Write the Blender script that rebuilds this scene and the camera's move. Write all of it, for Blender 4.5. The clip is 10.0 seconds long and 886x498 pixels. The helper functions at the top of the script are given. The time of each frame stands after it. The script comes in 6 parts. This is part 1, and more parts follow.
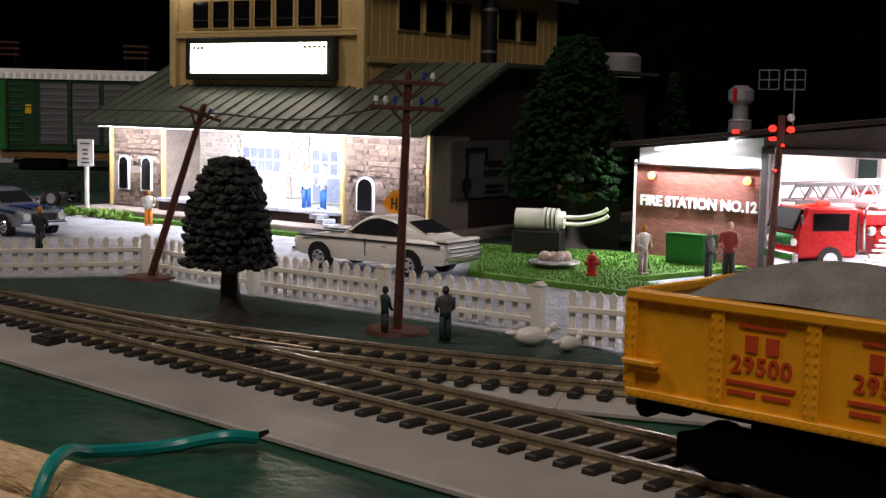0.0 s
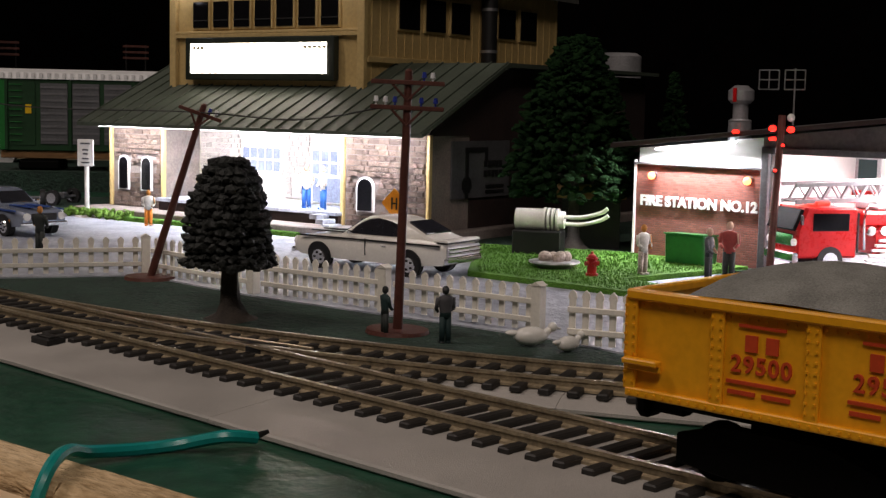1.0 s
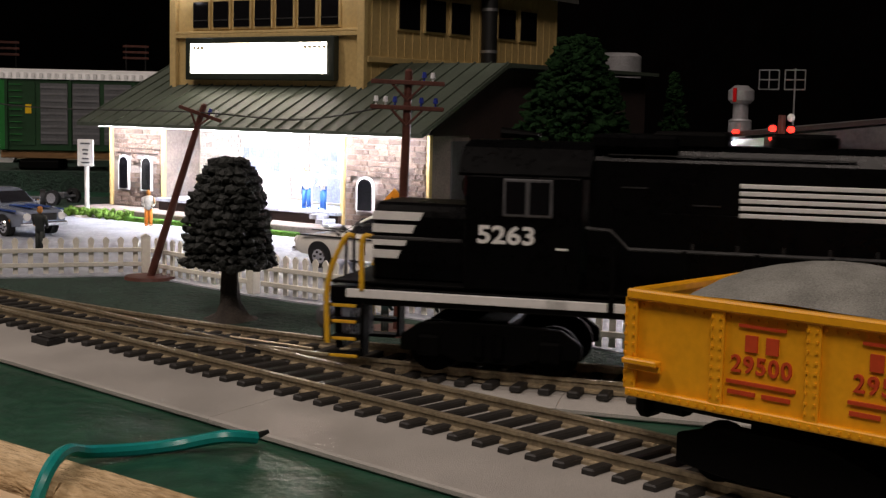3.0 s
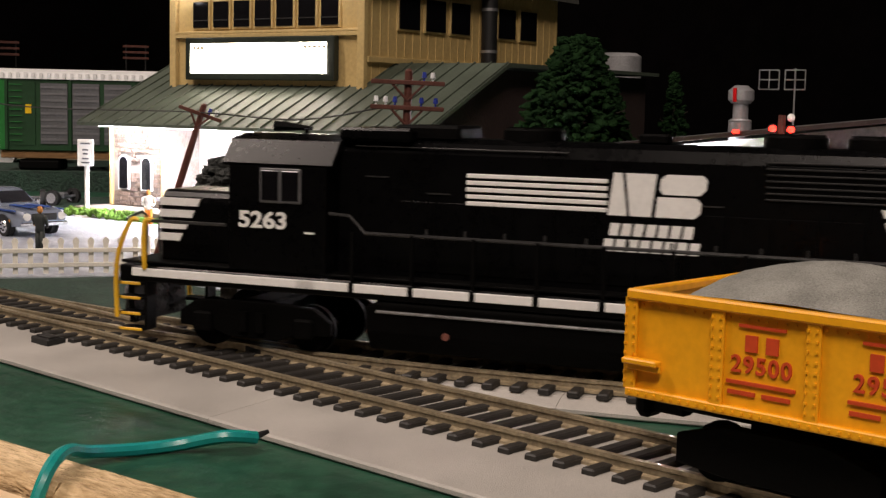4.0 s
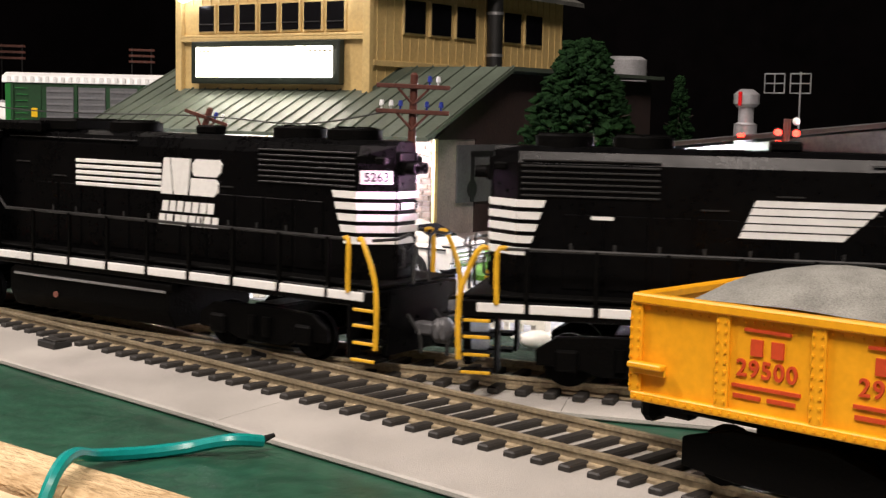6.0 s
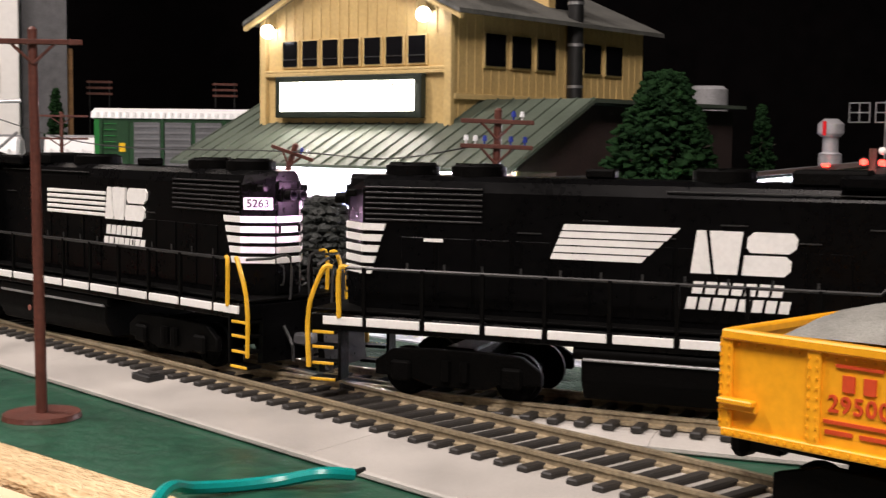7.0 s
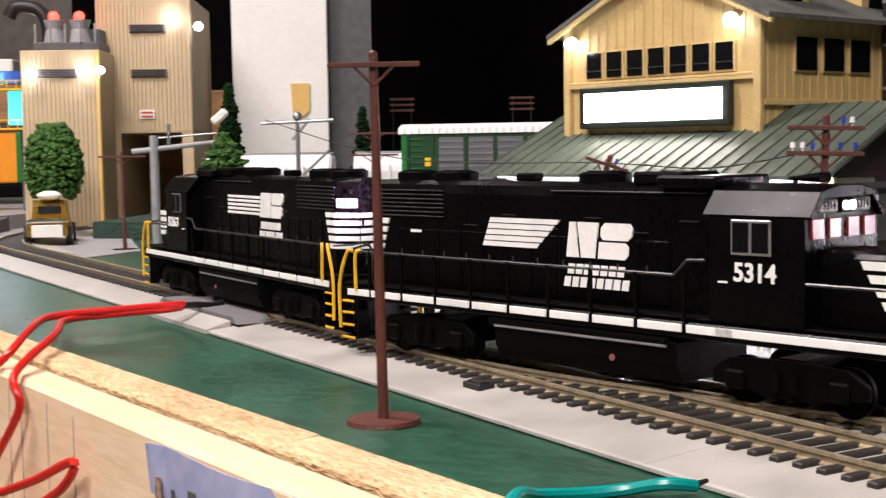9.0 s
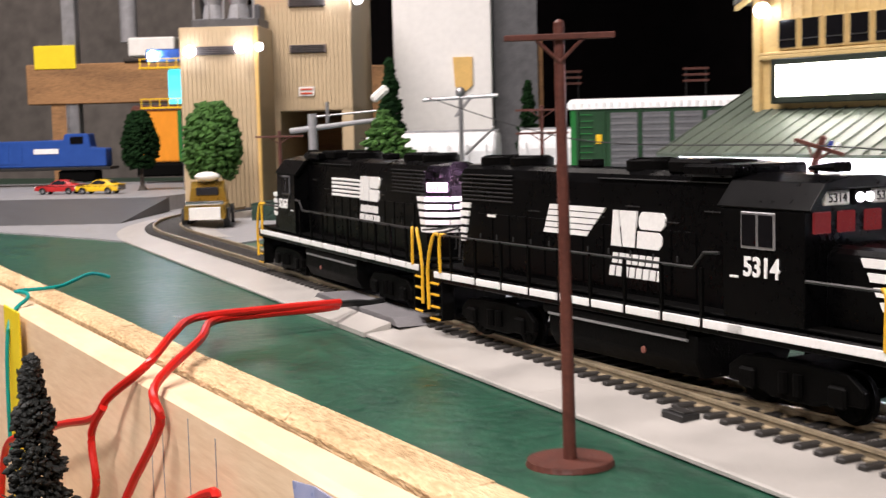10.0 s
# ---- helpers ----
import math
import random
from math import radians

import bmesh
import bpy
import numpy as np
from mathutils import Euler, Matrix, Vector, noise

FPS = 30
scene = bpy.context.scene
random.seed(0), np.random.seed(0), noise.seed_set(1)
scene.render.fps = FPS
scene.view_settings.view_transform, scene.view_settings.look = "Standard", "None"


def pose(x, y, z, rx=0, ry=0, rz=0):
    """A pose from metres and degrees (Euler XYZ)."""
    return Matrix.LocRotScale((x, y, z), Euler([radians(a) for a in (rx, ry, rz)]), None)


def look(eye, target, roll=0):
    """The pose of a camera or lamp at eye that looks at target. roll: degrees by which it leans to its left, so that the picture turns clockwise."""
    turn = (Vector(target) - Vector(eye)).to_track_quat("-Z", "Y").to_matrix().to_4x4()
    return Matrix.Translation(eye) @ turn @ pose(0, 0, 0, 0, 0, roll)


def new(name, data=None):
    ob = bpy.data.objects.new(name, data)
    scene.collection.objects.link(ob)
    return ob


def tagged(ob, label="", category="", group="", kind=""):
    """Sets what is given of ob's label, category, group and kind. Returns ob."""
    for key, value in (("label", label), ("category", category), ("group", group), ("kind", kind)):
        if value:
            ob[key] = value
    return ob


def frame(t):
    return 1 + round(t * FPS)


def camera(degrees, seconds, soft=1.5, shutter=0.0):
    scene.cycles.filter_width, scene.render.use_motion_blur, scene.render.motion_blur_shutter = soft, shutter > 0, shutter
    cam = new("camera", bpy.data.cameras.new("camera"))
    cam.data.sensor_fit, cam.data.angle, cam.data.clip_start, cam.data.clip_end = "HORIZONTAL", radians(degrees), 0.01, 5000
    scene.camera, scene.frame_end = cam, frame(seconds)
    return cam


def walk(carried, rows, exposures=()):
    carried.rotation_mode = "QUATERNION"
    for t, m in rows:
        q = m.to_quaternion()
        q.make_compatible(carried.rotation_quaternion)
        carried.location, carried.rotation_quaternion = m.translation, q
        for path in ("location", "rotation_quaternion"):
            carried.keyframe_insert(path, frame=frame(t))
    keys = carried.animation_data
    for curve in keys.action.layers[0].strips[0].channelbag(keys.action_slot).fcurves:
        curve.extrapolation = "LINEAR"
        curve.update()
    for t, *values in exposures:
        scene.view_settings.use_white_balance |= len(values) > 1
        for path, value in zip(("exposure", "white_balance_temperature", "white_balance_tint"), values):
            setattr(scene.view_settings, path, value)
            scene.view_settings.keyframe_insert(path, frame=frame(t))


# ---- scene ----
cam = camera(36.74, 10.0, soft=1.35, shutter=0.4)


def eye(x, y, z, yaw, pitch, roll):
    a, b = radians(yaw), radians(pitch)
    way = Vector((-math.sin(a) * math.cos(b), math.cos(a) * math.cos(b), math.sin(b)))
    return look((x, y, z), Vector((x, y, z)) + way, roll)


walk(cam, [
    (0.0, eye(0, 0, .1230, 0, -6.11, 1.22)),
    (2.7, eye(0, 0, .1230, 0, -6.11, 1.22)),
    (5.7, eye(0, 0, .1230, 0, -6.11, 1.22)),
    (6.8, eye(-.0024, -.0059, .1258, 2.67, -4.99, .83)),
    (7.0, eye(-.0036, -.0067, .1264, 3.61, -4.79, .63)),
    (7.5, eye(-.0083, -.0088, .1272, 6.69, -4.49, .22)),
    (8.0, eye(-.0132, -.0117, .1275, 9.80, -4.32, -.13)),
    (8.5, eye(-.0170, -.0143, .1275, 12.75, -4.32, -.45)),
    (9.0, eye(-.0215, -.0158, .1275, 15.94, -4.34, -.84)),
    (9.5, eye(-.0248, -.0191, .1279, 18.71, -4.30, -1.10)),
    (9.8, eye(-.0485, .0326, .1314, 21.19, -4.82, -1.73)),
    (10.0, eye(-.0632, .0764, .1344, 22.84, -5.41, -1.38))],
    exposures=[(0, 0.0, 6700, 18), (2.4, .15, 6700, 18), (3.8, 1.1, 6900, 18), (4.5, 1.6, 6900, 18), (5.5, 1.95, 6700, 15),
               (7.0, 2.05, 6400, 17), (8.5, 2.2, 6250, 17), (10.0, 2.3, 6150, 17)])

# ---- light ----
world = bpy.data.worlds.new("room_air")
scene.world = world
world.use_nodes = True
world.node_tree.nodes["Background"].inputs[0].default_value = (.9, .95, 1, 1)
world.node_tree.nodes["Background"].inputs[1].default_value = .01


def area_lamp(name, m, sx, sy, watts, color):
    d = bpy.data.lights.new(name, "AREA")
    d.shape, d.size, d.size_y, d.energy, d.color = "RECTANGLE", sx, sy, watts, color
    ob = new(name, d)
    ob.matrix_world = m
    return ob


def point_lamp(name, at, watts, color, radius=.003):
    d = bpy.data.lights.new(name, "POINT")
    d.energy, d.color, d.shadow_soft_size = watts, color, radius
    ob = new(name, d)
    ob.location = at
    return ob


# unseen lamps added for the room's light, over the aisle in front of the layout and over its far left end
area_lamp("room_light", pose(-.15, -1.30, 2.2, 22, 0, 4), 1.2, .3, 25, (1, .90, .80))
area_lamp("room_light", pose(-1.6, .7, 2.25, 8, 0, 20), 1.2, .3, 21, (1, .90, .80))

# ---- materials ----


def mat(name, color, rough=.6, metal=0.0, var=.12, scale=60.0, bump=.0, fine=None, spec=.4, glow=0.0, glow_color=None, tint=None, stretch=None, random_tint=0.0):
    m = bpy.data.materials.new(name)
    m.use_nodes = True
    nt = m.node_tree
    b = nt.nodes["Principled BSDF"]
    b.inputs["Roughness"].default_value = rough
    b.inputs["Metallic"].default_value = metal
    b.inputs["Specular IOR Level"].default_value = spec
    if glow:
        b.inputs["Emission Color"].default_value = (*(glow_color or color), 1)
        b.inputs["Emission Strength"].default_value = glow
    tc = nt.nodes.new("ShaderNodeTexCoord")
    src = tc.outputs["Object"]
    if stretch:
        mp = nt.nodes.new("ShaderNodeMapping")
        mp.inputs["Scale"].default_value = stretch
        nt.links.new(src, mp.inputs["Vector"])
        src = mp.outputs["Vector"]
    n1 = nt.nodes.new("ShaderNodeTexNoise")
    n1.inputs["Scale"].default_value = scale
    n1.inputs["Detail"].default_value = 5
    n2 = nt.nodes.new("ShaderNodeTexNoise")
    n2.inputs["Scale"].default_value = fine or scale * 9
    n2.inputs["Detail"].default_value = 3
    for n in (n1, n2):
        nt.links.new(src, n.inputs["Vector"])
    ad = nt.nodes.new("ShaderNodeMath")
    ad.operation = "ADD"
    nt.links.new(n1.outputs["Fac"], ad.inputs[0])
    nt.links.new(n2.outputs["Fac"], ad.inputs[1])
    fac = ad.outputs[0]
    if random_tint:
        oi = nt.nodes.new("ShaderNodeObjectInfo")
        ma = nt.nodes.new("ShaderNodeMath")
        ma.operation = "MULTIPLY_ADD"
        ma.inputs[1].default_value = random_tint
        nt.links.new(oi.outputs["Random"], ma.inputs[0])
        nt.links.new(fac, ma.inputs[2])
        fac = ma.outputs[0]
    r = nt.nodes.new("ShaderNodeMapRange")
    r.inputs["From Min"].default_value = .65
    r.inputs["From Max"].default_value = 1.35 + random_tint
    nt.links.new(fac, r.inputs["Value"])
    mx = nt.nodes.new("ShaderNodeMix")
    mx.data_type = "RGBA"
    lo = tint or tuple(c * (1 - 2 * var) for c in color)
    mx.inputs["A"].default_value = (*lo, 1)
    mx.inputs["B"].default_value = (*[min(1, c * (1 + var)) for c in color], 1)
    nt.links.new(r.outputs["Result"], mx.inputs["Factor"])
    nt.links.new(mx.outputs["Result"], b.inputs["Base Color"])
    rr = nt.nodes.new("ShaderNodeMapRange")
    rr.inputs["From Min"].default_value = .6
    rr.inputs["From Max"].default_value = 1.4
    rr.inputs["To Min"].default_value = max(.02, rough - .08)
    rr.inputs["To Max"].default_value = min(1, rough + .08)
    nt.links.new(ad.outputs[0], rr.inputs["Value"])
    nt.links.new(rr.outputs["Result"], b.inputs["Roughness"])
    if bump:
        bp = nt.nodes.new("ShaderNodeBump")
        bp.inputs["Strength"].default_value = 1
        bp.inputs["Distance"].default_value = bump
        nt.links.new(ad.outputs[0], bp.inputs["Height"])
        nt.links.new(bp.outputs["Normal"], b.inputs["Normal"])
    return m


M = {}
M["table"] = mat("green_paint", (.018, .078, .045), .34, var=.3, scale=14, fine=110, bump=.0006, tint=(.008, .036, .022), spec=.42)
M["table_far"] = mat("dark_green_mat", (.020, .046, .032), .85, var=.5, scale=38, fine=300, bump=.003, tint=(.008, .018, .014))
M["road"] = mat("street_grey", (.44, .46, .50), .5, var=.24, scale=38, fine=260, bump=.0014, tint=(.20, .22, .28))
M["grass"] = mat("turf", (.10, .26, .03), .95, var=.35, scale=120, fine=900, bump=.002, tint=(.04, .12, .012))
M["bush"] = mat("foam_bush", (.17, .34, .05), .95, var=.4, scale=150, fine=900, bump=.002)
M["roadbed"] = mat("grey_roadbed_plastic", (.42, .40, .37), .40, var=.16, scale=25, fine=1900, bump=.00020, spec=.5)
M["panel"] = mat("crossing_panel_grey", (.15, .145, .15), .65, var=.15, scale=60, fine=800, bump=.0002)
M["tie"] = mat("black_tie_plastic", (.022, .02, .018), .55, var=.25, scale=90)
M["rail"] = mat("brassy_rail", (.44, .36, .24), .38, .55, var=.25, scale=60)
M["loco"] = mat("black_loco_shell", (.0018, .0018, .0020), .30, var=.2, scale=40, spec=.11)
M["chassis"] = mat("black_truck_frame", (.0014, .0013, .0012), .6, var=.2, scale=80, bump=.0002, spec=.06)
M["white"] = mat("white_print", (.8, .8, .78), .5, var=.05)
M["yellow_rail"] = mat("yellow_handrail", (.75, .42, .02), .45, var=.1)
M["pane"] = mat("dark_window", (.004, .004, .005), .16, spec=.3, var=.1)
M["glass"] = mat("smoked_window", (.02, .02, .025), .06, spec=.7, var=.1)
M["pale_pane"] = mat("pale_blue_pane", (.22, .25, .34), .2, var=.2, spec=.5)
# lighter copy of the stone, with the glare of the porch light in its colour
M["pale_stone"] = mat("lit_stone_block", (.55, .49, .44), .8, var=.2, scale=80, fine=700, bump=.0005, random_tint=.4)
M["loco_window"] = mat("lit_cab_window", (.045, .005, .006), .12, glow=.024, glow_color=(1, .10, .10))
M["headlight"] = mat("headlight", (1, .95, .85), .3, glow=.8, glow_color=(1, .93, .95))
M["gondola"] = mat("yellow_car_paint", (.80, .36, .010), .42, var=.08, scale=20, fine=300)
M["red_print"] = mat("red_print", (.55, .06, .015), .5, var=.1)
M["gravel"] = mat("grey_gravel_load", (.27, .27, .245), .95, var=.22, scale=90, fine=1600, bump=.0008)
M["steel"] = mat("dull_steel", (.45, .45, .46), .38, .8, var=.15)
M["chrome"] = mat("chrome", (.75, .75, .76), .14, 1.0, var=.08)
M["pole"] = mat("red_brown_pole_plastic", (.10, .032, .022), .5, var=.2, scale=80, fine=600, bump=.0002)
M["insulator"] = mat("white_insulator", (.75, .76, .78), .3)
M["blue_insulator"] = mat("blue_insulator", (.03, .05, .3), .3)
M["wire"] = mat("black_wire", (.02, .02, .02), .5)
M["fence"] = mat("cream_white_plastic", (.86, .83, .74), .45, var=.06, scale=60)
M["leaf_dark"] = mat("dark_moulded_foliage", (.016, .019, .017), .65, var=.3, scale=160, fine=1200, bump=.0006)
M["trunk"] = mat("bark", (.05, .04, .032), .8, var=.3, scale=90, bump=.0005)
M["leaf"] = mat("green_foliage", (.009, .026, .008), .9, var=.45, scale=90, fine=700, bump=.001, tint=(.003, .009, .004), spec=.05)
M["leaf_light"] = mat("clump_foliage", (.042, .112, .016), .85, var=.45, scale=90, fine=700, bump=.001, tint=(.018, .05, .008))
M["stone"] = mat("stone_block", (.22, .152, .118), .8, var=.3, scale=80, fine=700, bump=.0008, random_tint=.8, tint=(.05, .034, .027))
M["mortar"] = mat("mortar", (.24, .20, .18), .9, var=.2)
M["tan_wall"] = mat("tan_board", (.52, .37, .15), .6, var=.1, scale=25, fine=260, bump=.0003)
M["tan_trim"] = mat("tan_trim", (.55, .40, .17), .55, var=.1, scale=30)
M["roof"] = mat("green_metal_roof", (.070, .088, .066), .55, var=.2, scale=18, fine=260, bump=.0002)
M["roof_grey"] = mat("grey_shingle", (.10, .10, .09), .75, var=.25, scale=50, fine=400, bump=.0005)
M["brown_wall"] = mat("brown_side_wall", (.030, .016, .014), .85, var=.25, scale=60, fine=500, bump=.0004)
M["porch_wall"] = mat("cream_stone_wall", (.62, .56, .48), .8, var=.15, scale=60, fine=500, bump=.0006)
M["sign_glow"] = mat("lit_sign_face", (1, .95, .8), .5, glow=7, glow_color=(1, .93, .78))
M["sign_frame"] = mat("dark_green_frame", (.012, .018, .012), .5)
M["letter"] = mat("grey_lettering", (.25, .22, .15), .6)
M["lamp_glow"] = mat("white_lamp", (1, 1, 1), .4, glow=45, glow_color=(.92, .95, 1))
M["small_bulb"] = mat("white_bulb", (1, 1, 1), .4, glow=4.5, glow_color=(.92, .95, 1))
M["strip_glow"] = mat("white_led_strip", (1, 1, 1), .4, glow=25, glow_color=(.88, .93, 1))
M["red_glow"] = mat("red_signal_lamp", (.8, .02, .01), .4, glow=3.2, glow_color=(1, .022, .012))
M["orange_glow"] = mat("amber_lamp", (1, .2, .05), .4, glow=9, glow_color=(1, .17, .05))
M["brick"] = mat("red_brick", (.24, .085, .06), .8, var=.2, scale=80, fine=600, bump=.0003, random_tint=.3, tint=(.13, .045, .035))
M["brick_joint"] = mat("brick_joint", (.13, .06, .05), .9, var=.2)
M["gable_brown"] = mat("grey_brown_gable", (.16, .13, .12), .7, var=.2, scale=40)
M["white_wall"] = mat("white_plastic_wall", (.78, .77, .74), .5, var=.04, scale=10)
M["red_paint"] = mat("red_engine_paint", (.5, .006, .006), .3, var=.08, spec=.4)
M["silver"] = mat("silver_plastic", (.5, .5, .52), .35, .6, var=.1)
M["ladder_grey"] = mat("grey_ladder_plastic", (.30, .30, .31), .5, var=.12, scale=60)
M["car_white"] = mat("white_car_paint", (.78, .76, .70), .22, var=.04, spec=.6)
M["car_silver"] = mat("pale_car_paint", (.26, .30, .38), .2, .35, var=.06, spec=.7)
M["blue"] = mat("blue_paint", (.02, .07, .30), .35, var=.1)
M["tyre"] = mat("tyre_rubber", (.015, .015, .015), .7, var=.2)
M["black"] = mat("black_plastic", (.012, .012, .012), .5, var=.2)
M["green_paint"] = mat("bright_green_paint", (.012, .16, .03), .4, var=.12, scale=30)
M["deep_green"] = mat("deep_green_paint", (.006, .045, .012), .5, var=.15, scale=30)
M["grey_panel"] = mat("grey_screen_panel", (.12, .122, .13), .5, .3, var=.12, scale=40)
M["panel_rib"] = mat("grey_panel_rib", (.17, .172, .18), .5, .3, var=.12)
M["handrail"] = mat("grey_black_handrail", (.05, .05, .05), .35, .5, var=.1)
M["rear_lamp"] = mat("pinkish_headlight", (1, .8, .9), .3, glow=1500, glow_color=(1, .55, .88))
M["white_roof"] = mat("white_car_roof", (.75, .76, .76), .45, var=.06, scale=30)
M["hydrant"] = mat("hydrant_red", (.45, .02, .02), .4)
M["skin"] = mat("figure_flesh", (.6, .38, .27), .6)
M["jeans"] = mat("figure_blue", (.02, .12, .42), .7)
M["shirt"] = mat("figure_pale", (.7, .68, .62), .7)
M["orange"] = mat("figure_orange", (.65, .2, .02), .6)
M["grey_cloth"] = mat("figure_grey", (.075, .075, .08), .7)
M["red_cloth"] = mat("figure_red", (.3, .05, .04), .7)
M["dark_cloth"] = mat("figure_dark", (.02, .025, .022), .7)
M["teal_cloth"] = mat("figure_teal", (.012, .035, .035), .7)
M["hair"] = mat("figure_hair", (.5, .2, .04), .7)
M["wood"] = mat("pine_board", (.75, .59, .40), .55, var=.08, scale=5, fine=40, bump=.0002, stretch=(1, 1, 7), tint=(.69, .50, .31))
M["ply_edge"] = mat("plywood_edge", (.66, .49, .29), .75, var=.2, scale=34, fine=460, bump=.0022, stretch=(.35, 1, 1), tint=(.34, .22, .10))
M["red_wire"] = mat("red_insulation", (.55, .015, .008), .35, var=.08)
M["teal_wire"] = mat("teal_insulation", (.0, .26, .24), .35, var=.08)
M["photo"] = mat("photo_sky", (.36, .37, .50), .3, var=.16, scale=9, tint=(.20, .26, .46))
M["photo_low"] = mat("photo_sand", (.42, .28, .22), .3, var=.3, scale=30)
M["yellow_paper"] = mat("yellow_card", (.80, .62, .01), .5, var=.05)
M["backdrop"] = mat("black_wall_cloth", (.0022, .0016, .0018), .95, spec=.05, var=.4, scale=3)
M["concrete"] = mat("room_grey", (.15, .132, .118), .8, var=.2, scale=3)
M["tower"] = mat("beige_ribbed_siding", (.50, .385, .235), .6, var=.06, scale=12)
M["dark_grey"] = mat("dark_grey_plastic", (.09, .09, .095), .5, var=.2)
M["mid_grey"] = mat("mid_grey_plastic", (.30, .30, .31), .5, var=.15)
M["patch"] = mat("tan_wall_patch", (.70, .45, .14), .6, var=.1)
M["gold"] = mat("brass_gold_paint", (.40, .25, .04), .3, .7, var=.2)
M["orange_car"] = mat("orange_car_paint", (.75, .27, .01), .45, var=.08)
M["yellow"] = mat("yellow_plastic", (.8, .5, .01), .4)
M["screen"] = mat("cyan_lit_panel", (.1, .8, .9), .4, glow=.32, glow_color=(.06, .75, 1))
M["beam"] = mat("brown_timber", (.32, .17, .07), .75, var=.25, scale=8, fine=90, bump=.0006, stretch=(1, 6, 6))
M["sand_stone"] = mat("rock", (.5, .42, .36), .85, var=.3, scale=100, bump=.0006)
M["porcelain"] = mat("white_glaze", (.78, .77, .72), .25, var=.03)

# ---- mesh helpers ----


class Bm:
    """A small bmesh with shaped pieces in it."""

    def __init__(self):
        self.bm = bmesh.new()

    def box(self, c, s, bevel=0.0, m=None, seg=1):
        tm = (m or Matrix()) @ Matrix.LocRotScale(c, None, s)
        r = bmesh.ops.create_cube(self.bm, size=1, matrix=tm)
        if bevel:
            ed = list({e for v in r["verts"] for e in v.link_edges})
            bmesh.ops.bevel(self.bm, geom=ed, offset=bevel, segments=seg, affect="EDGES", profile=.5)
        return self

    def tube(self, a, b, r, r2=None, seg=12, caps=True):
        a, b = Vector(a), Vector(b)
        d = b - a
        tm = Matrix.Translation((a + b) / 2) @ d.to_track_quat("Z", "Y").to_matrix().to_4x4()
        bmesh.ops.create_cone(self.bm, cap_ends=caps, segments=seg, radius1=r, radius2=r if r2 is None else r2, depth=d.length, matrix=tm)
        return self

    def ball(self, c, r, seg=10, scale=(1, 1, 1)):
        tm = Matrix.LocRotScale(c, None, [r * k for k in scale])
        bmesh.ops.create_uvsphere(self.bm, u_segments=seg, v_segments=max(4, seg * 2 // 3), radius=1, matrix=tm)
        return self

    def prism(self, pts, axis, lo, hi, bevel=0.0):
        """A polygon drawn in the two other axes, drawn out along axis from lo to hi."""
        def at(p, k):
            return {"x": (k, p[0], p[1]), "y": (p[0], k, p[1]), "z": (p[0], p[1], k)}[axis]
        a = [self.bm.verts.new(at(p, lo)) for p in pts]
        b = [self.bm.verts.new(at(p, hi)) for p in pts]
        n = len(pts)
        fs = [self.bm.faces.new(a), self.bm.faces.new(b)]
        fs += [self.bm.faces.new((a[i], a[(i + 1) % n], b[(i + 1) % n], b[i])) for i in range(n)]
        bmesh.ops.recalc_face_normals(self.bm, faces=fs)
        if bevel:
            bmesh.ops.bevel(self.bm, geom=list({e for f in fs for e in f.edges}), offset=bevel, segments=1, affect="EDGES")
        return self

    def loft(self, rings, caps=True):
        """Rings of equally many points, skinned in order."""
        vs = [[self.bm.verts.new(p) for p in ring] for ring in rings]
        n = len(rings[0])
        fs = []
        for a, b in zip(vs, vs[1:]):
            fs += [self.bm.faces.new((a[i], a[(i + 1) % n], b[(i + 1) % n], b[i])) for i in range(n)]
        if caps:
            fs += [self.bm.faces.new(vs[0]), self.bm.faces.new(vs[-1])]
        bmesh.ops.recalc_face_normals(self.bm, faces=fs)
        return self

    def cord(self, pts, r, seg=8, steps=6):
        """A round cord through the points, smoothed."""
        pts = [Vector(p) for p in pts]
        line = []
        for i in range(len(pts) - 1):
            p0, p1, p2, p3 = pts[max(i - 1, 0)], pts[i], pts[i + 1], pts[min(i + 2, len(pts) - 1)]
            for k in range(steps):
                t = k / steps
                line.append(.5 * (2 * p1 + (p2 - p0) * t + (2 * p0 - 5 * p1 + 4 * p2 - p3) * t * t + (3 * p1 - p0 - 3 * p2 + p3) * t ** 3))
        line.append(pts[-1])
        rings = []
        for i, p in enumerate(line):
            d = (line[min(i + 1, len(line) - 1)] - line[max(i - 1, 0)]).normalized()
            u = d.cross(Vector((.13, .21, .97))).normalized()
            v = d.cross(u)
            rings.append([p + r * (math.cos(6.2832 * k / seg) * u + math.sin(6.2832 * k / seg) * v) for k in range(seg)])
        return self.loft(rings)


def link(name, b, material, m=None):
    me = bpy.data.meshes.new(name)
    b.bm.to_mesh(me)
    b.bm.free()
    me.materials.append(M[material])
    ob = new(name, me)
    if m is not None:
        ob.matrix_world = m
    return ob


def smooth(ob, angle=40):
    me = ob.data
    me.shade_smooth()
    lim = math.cos(radians(angle))
    bm = bmesh.new()
    bm.from_mesh(me)
    for e in bm.edges:
        if len(e.link_faces) == 2 and e.link_faces[0].normal.dot(e.link_faces[1].normal) < lim:
            e.smooth = False
    bm.to_mesh(me)
    bm.free()
    return ob


def part(name, b, material, parent, label="", soft=False):
    """One mesh object under a thing or a part, in its thing's space."""
    ob = link(name, b, material)
    ob.parent = parent
    if soft:
        smooth(ob)
    return tagged(ob, label)


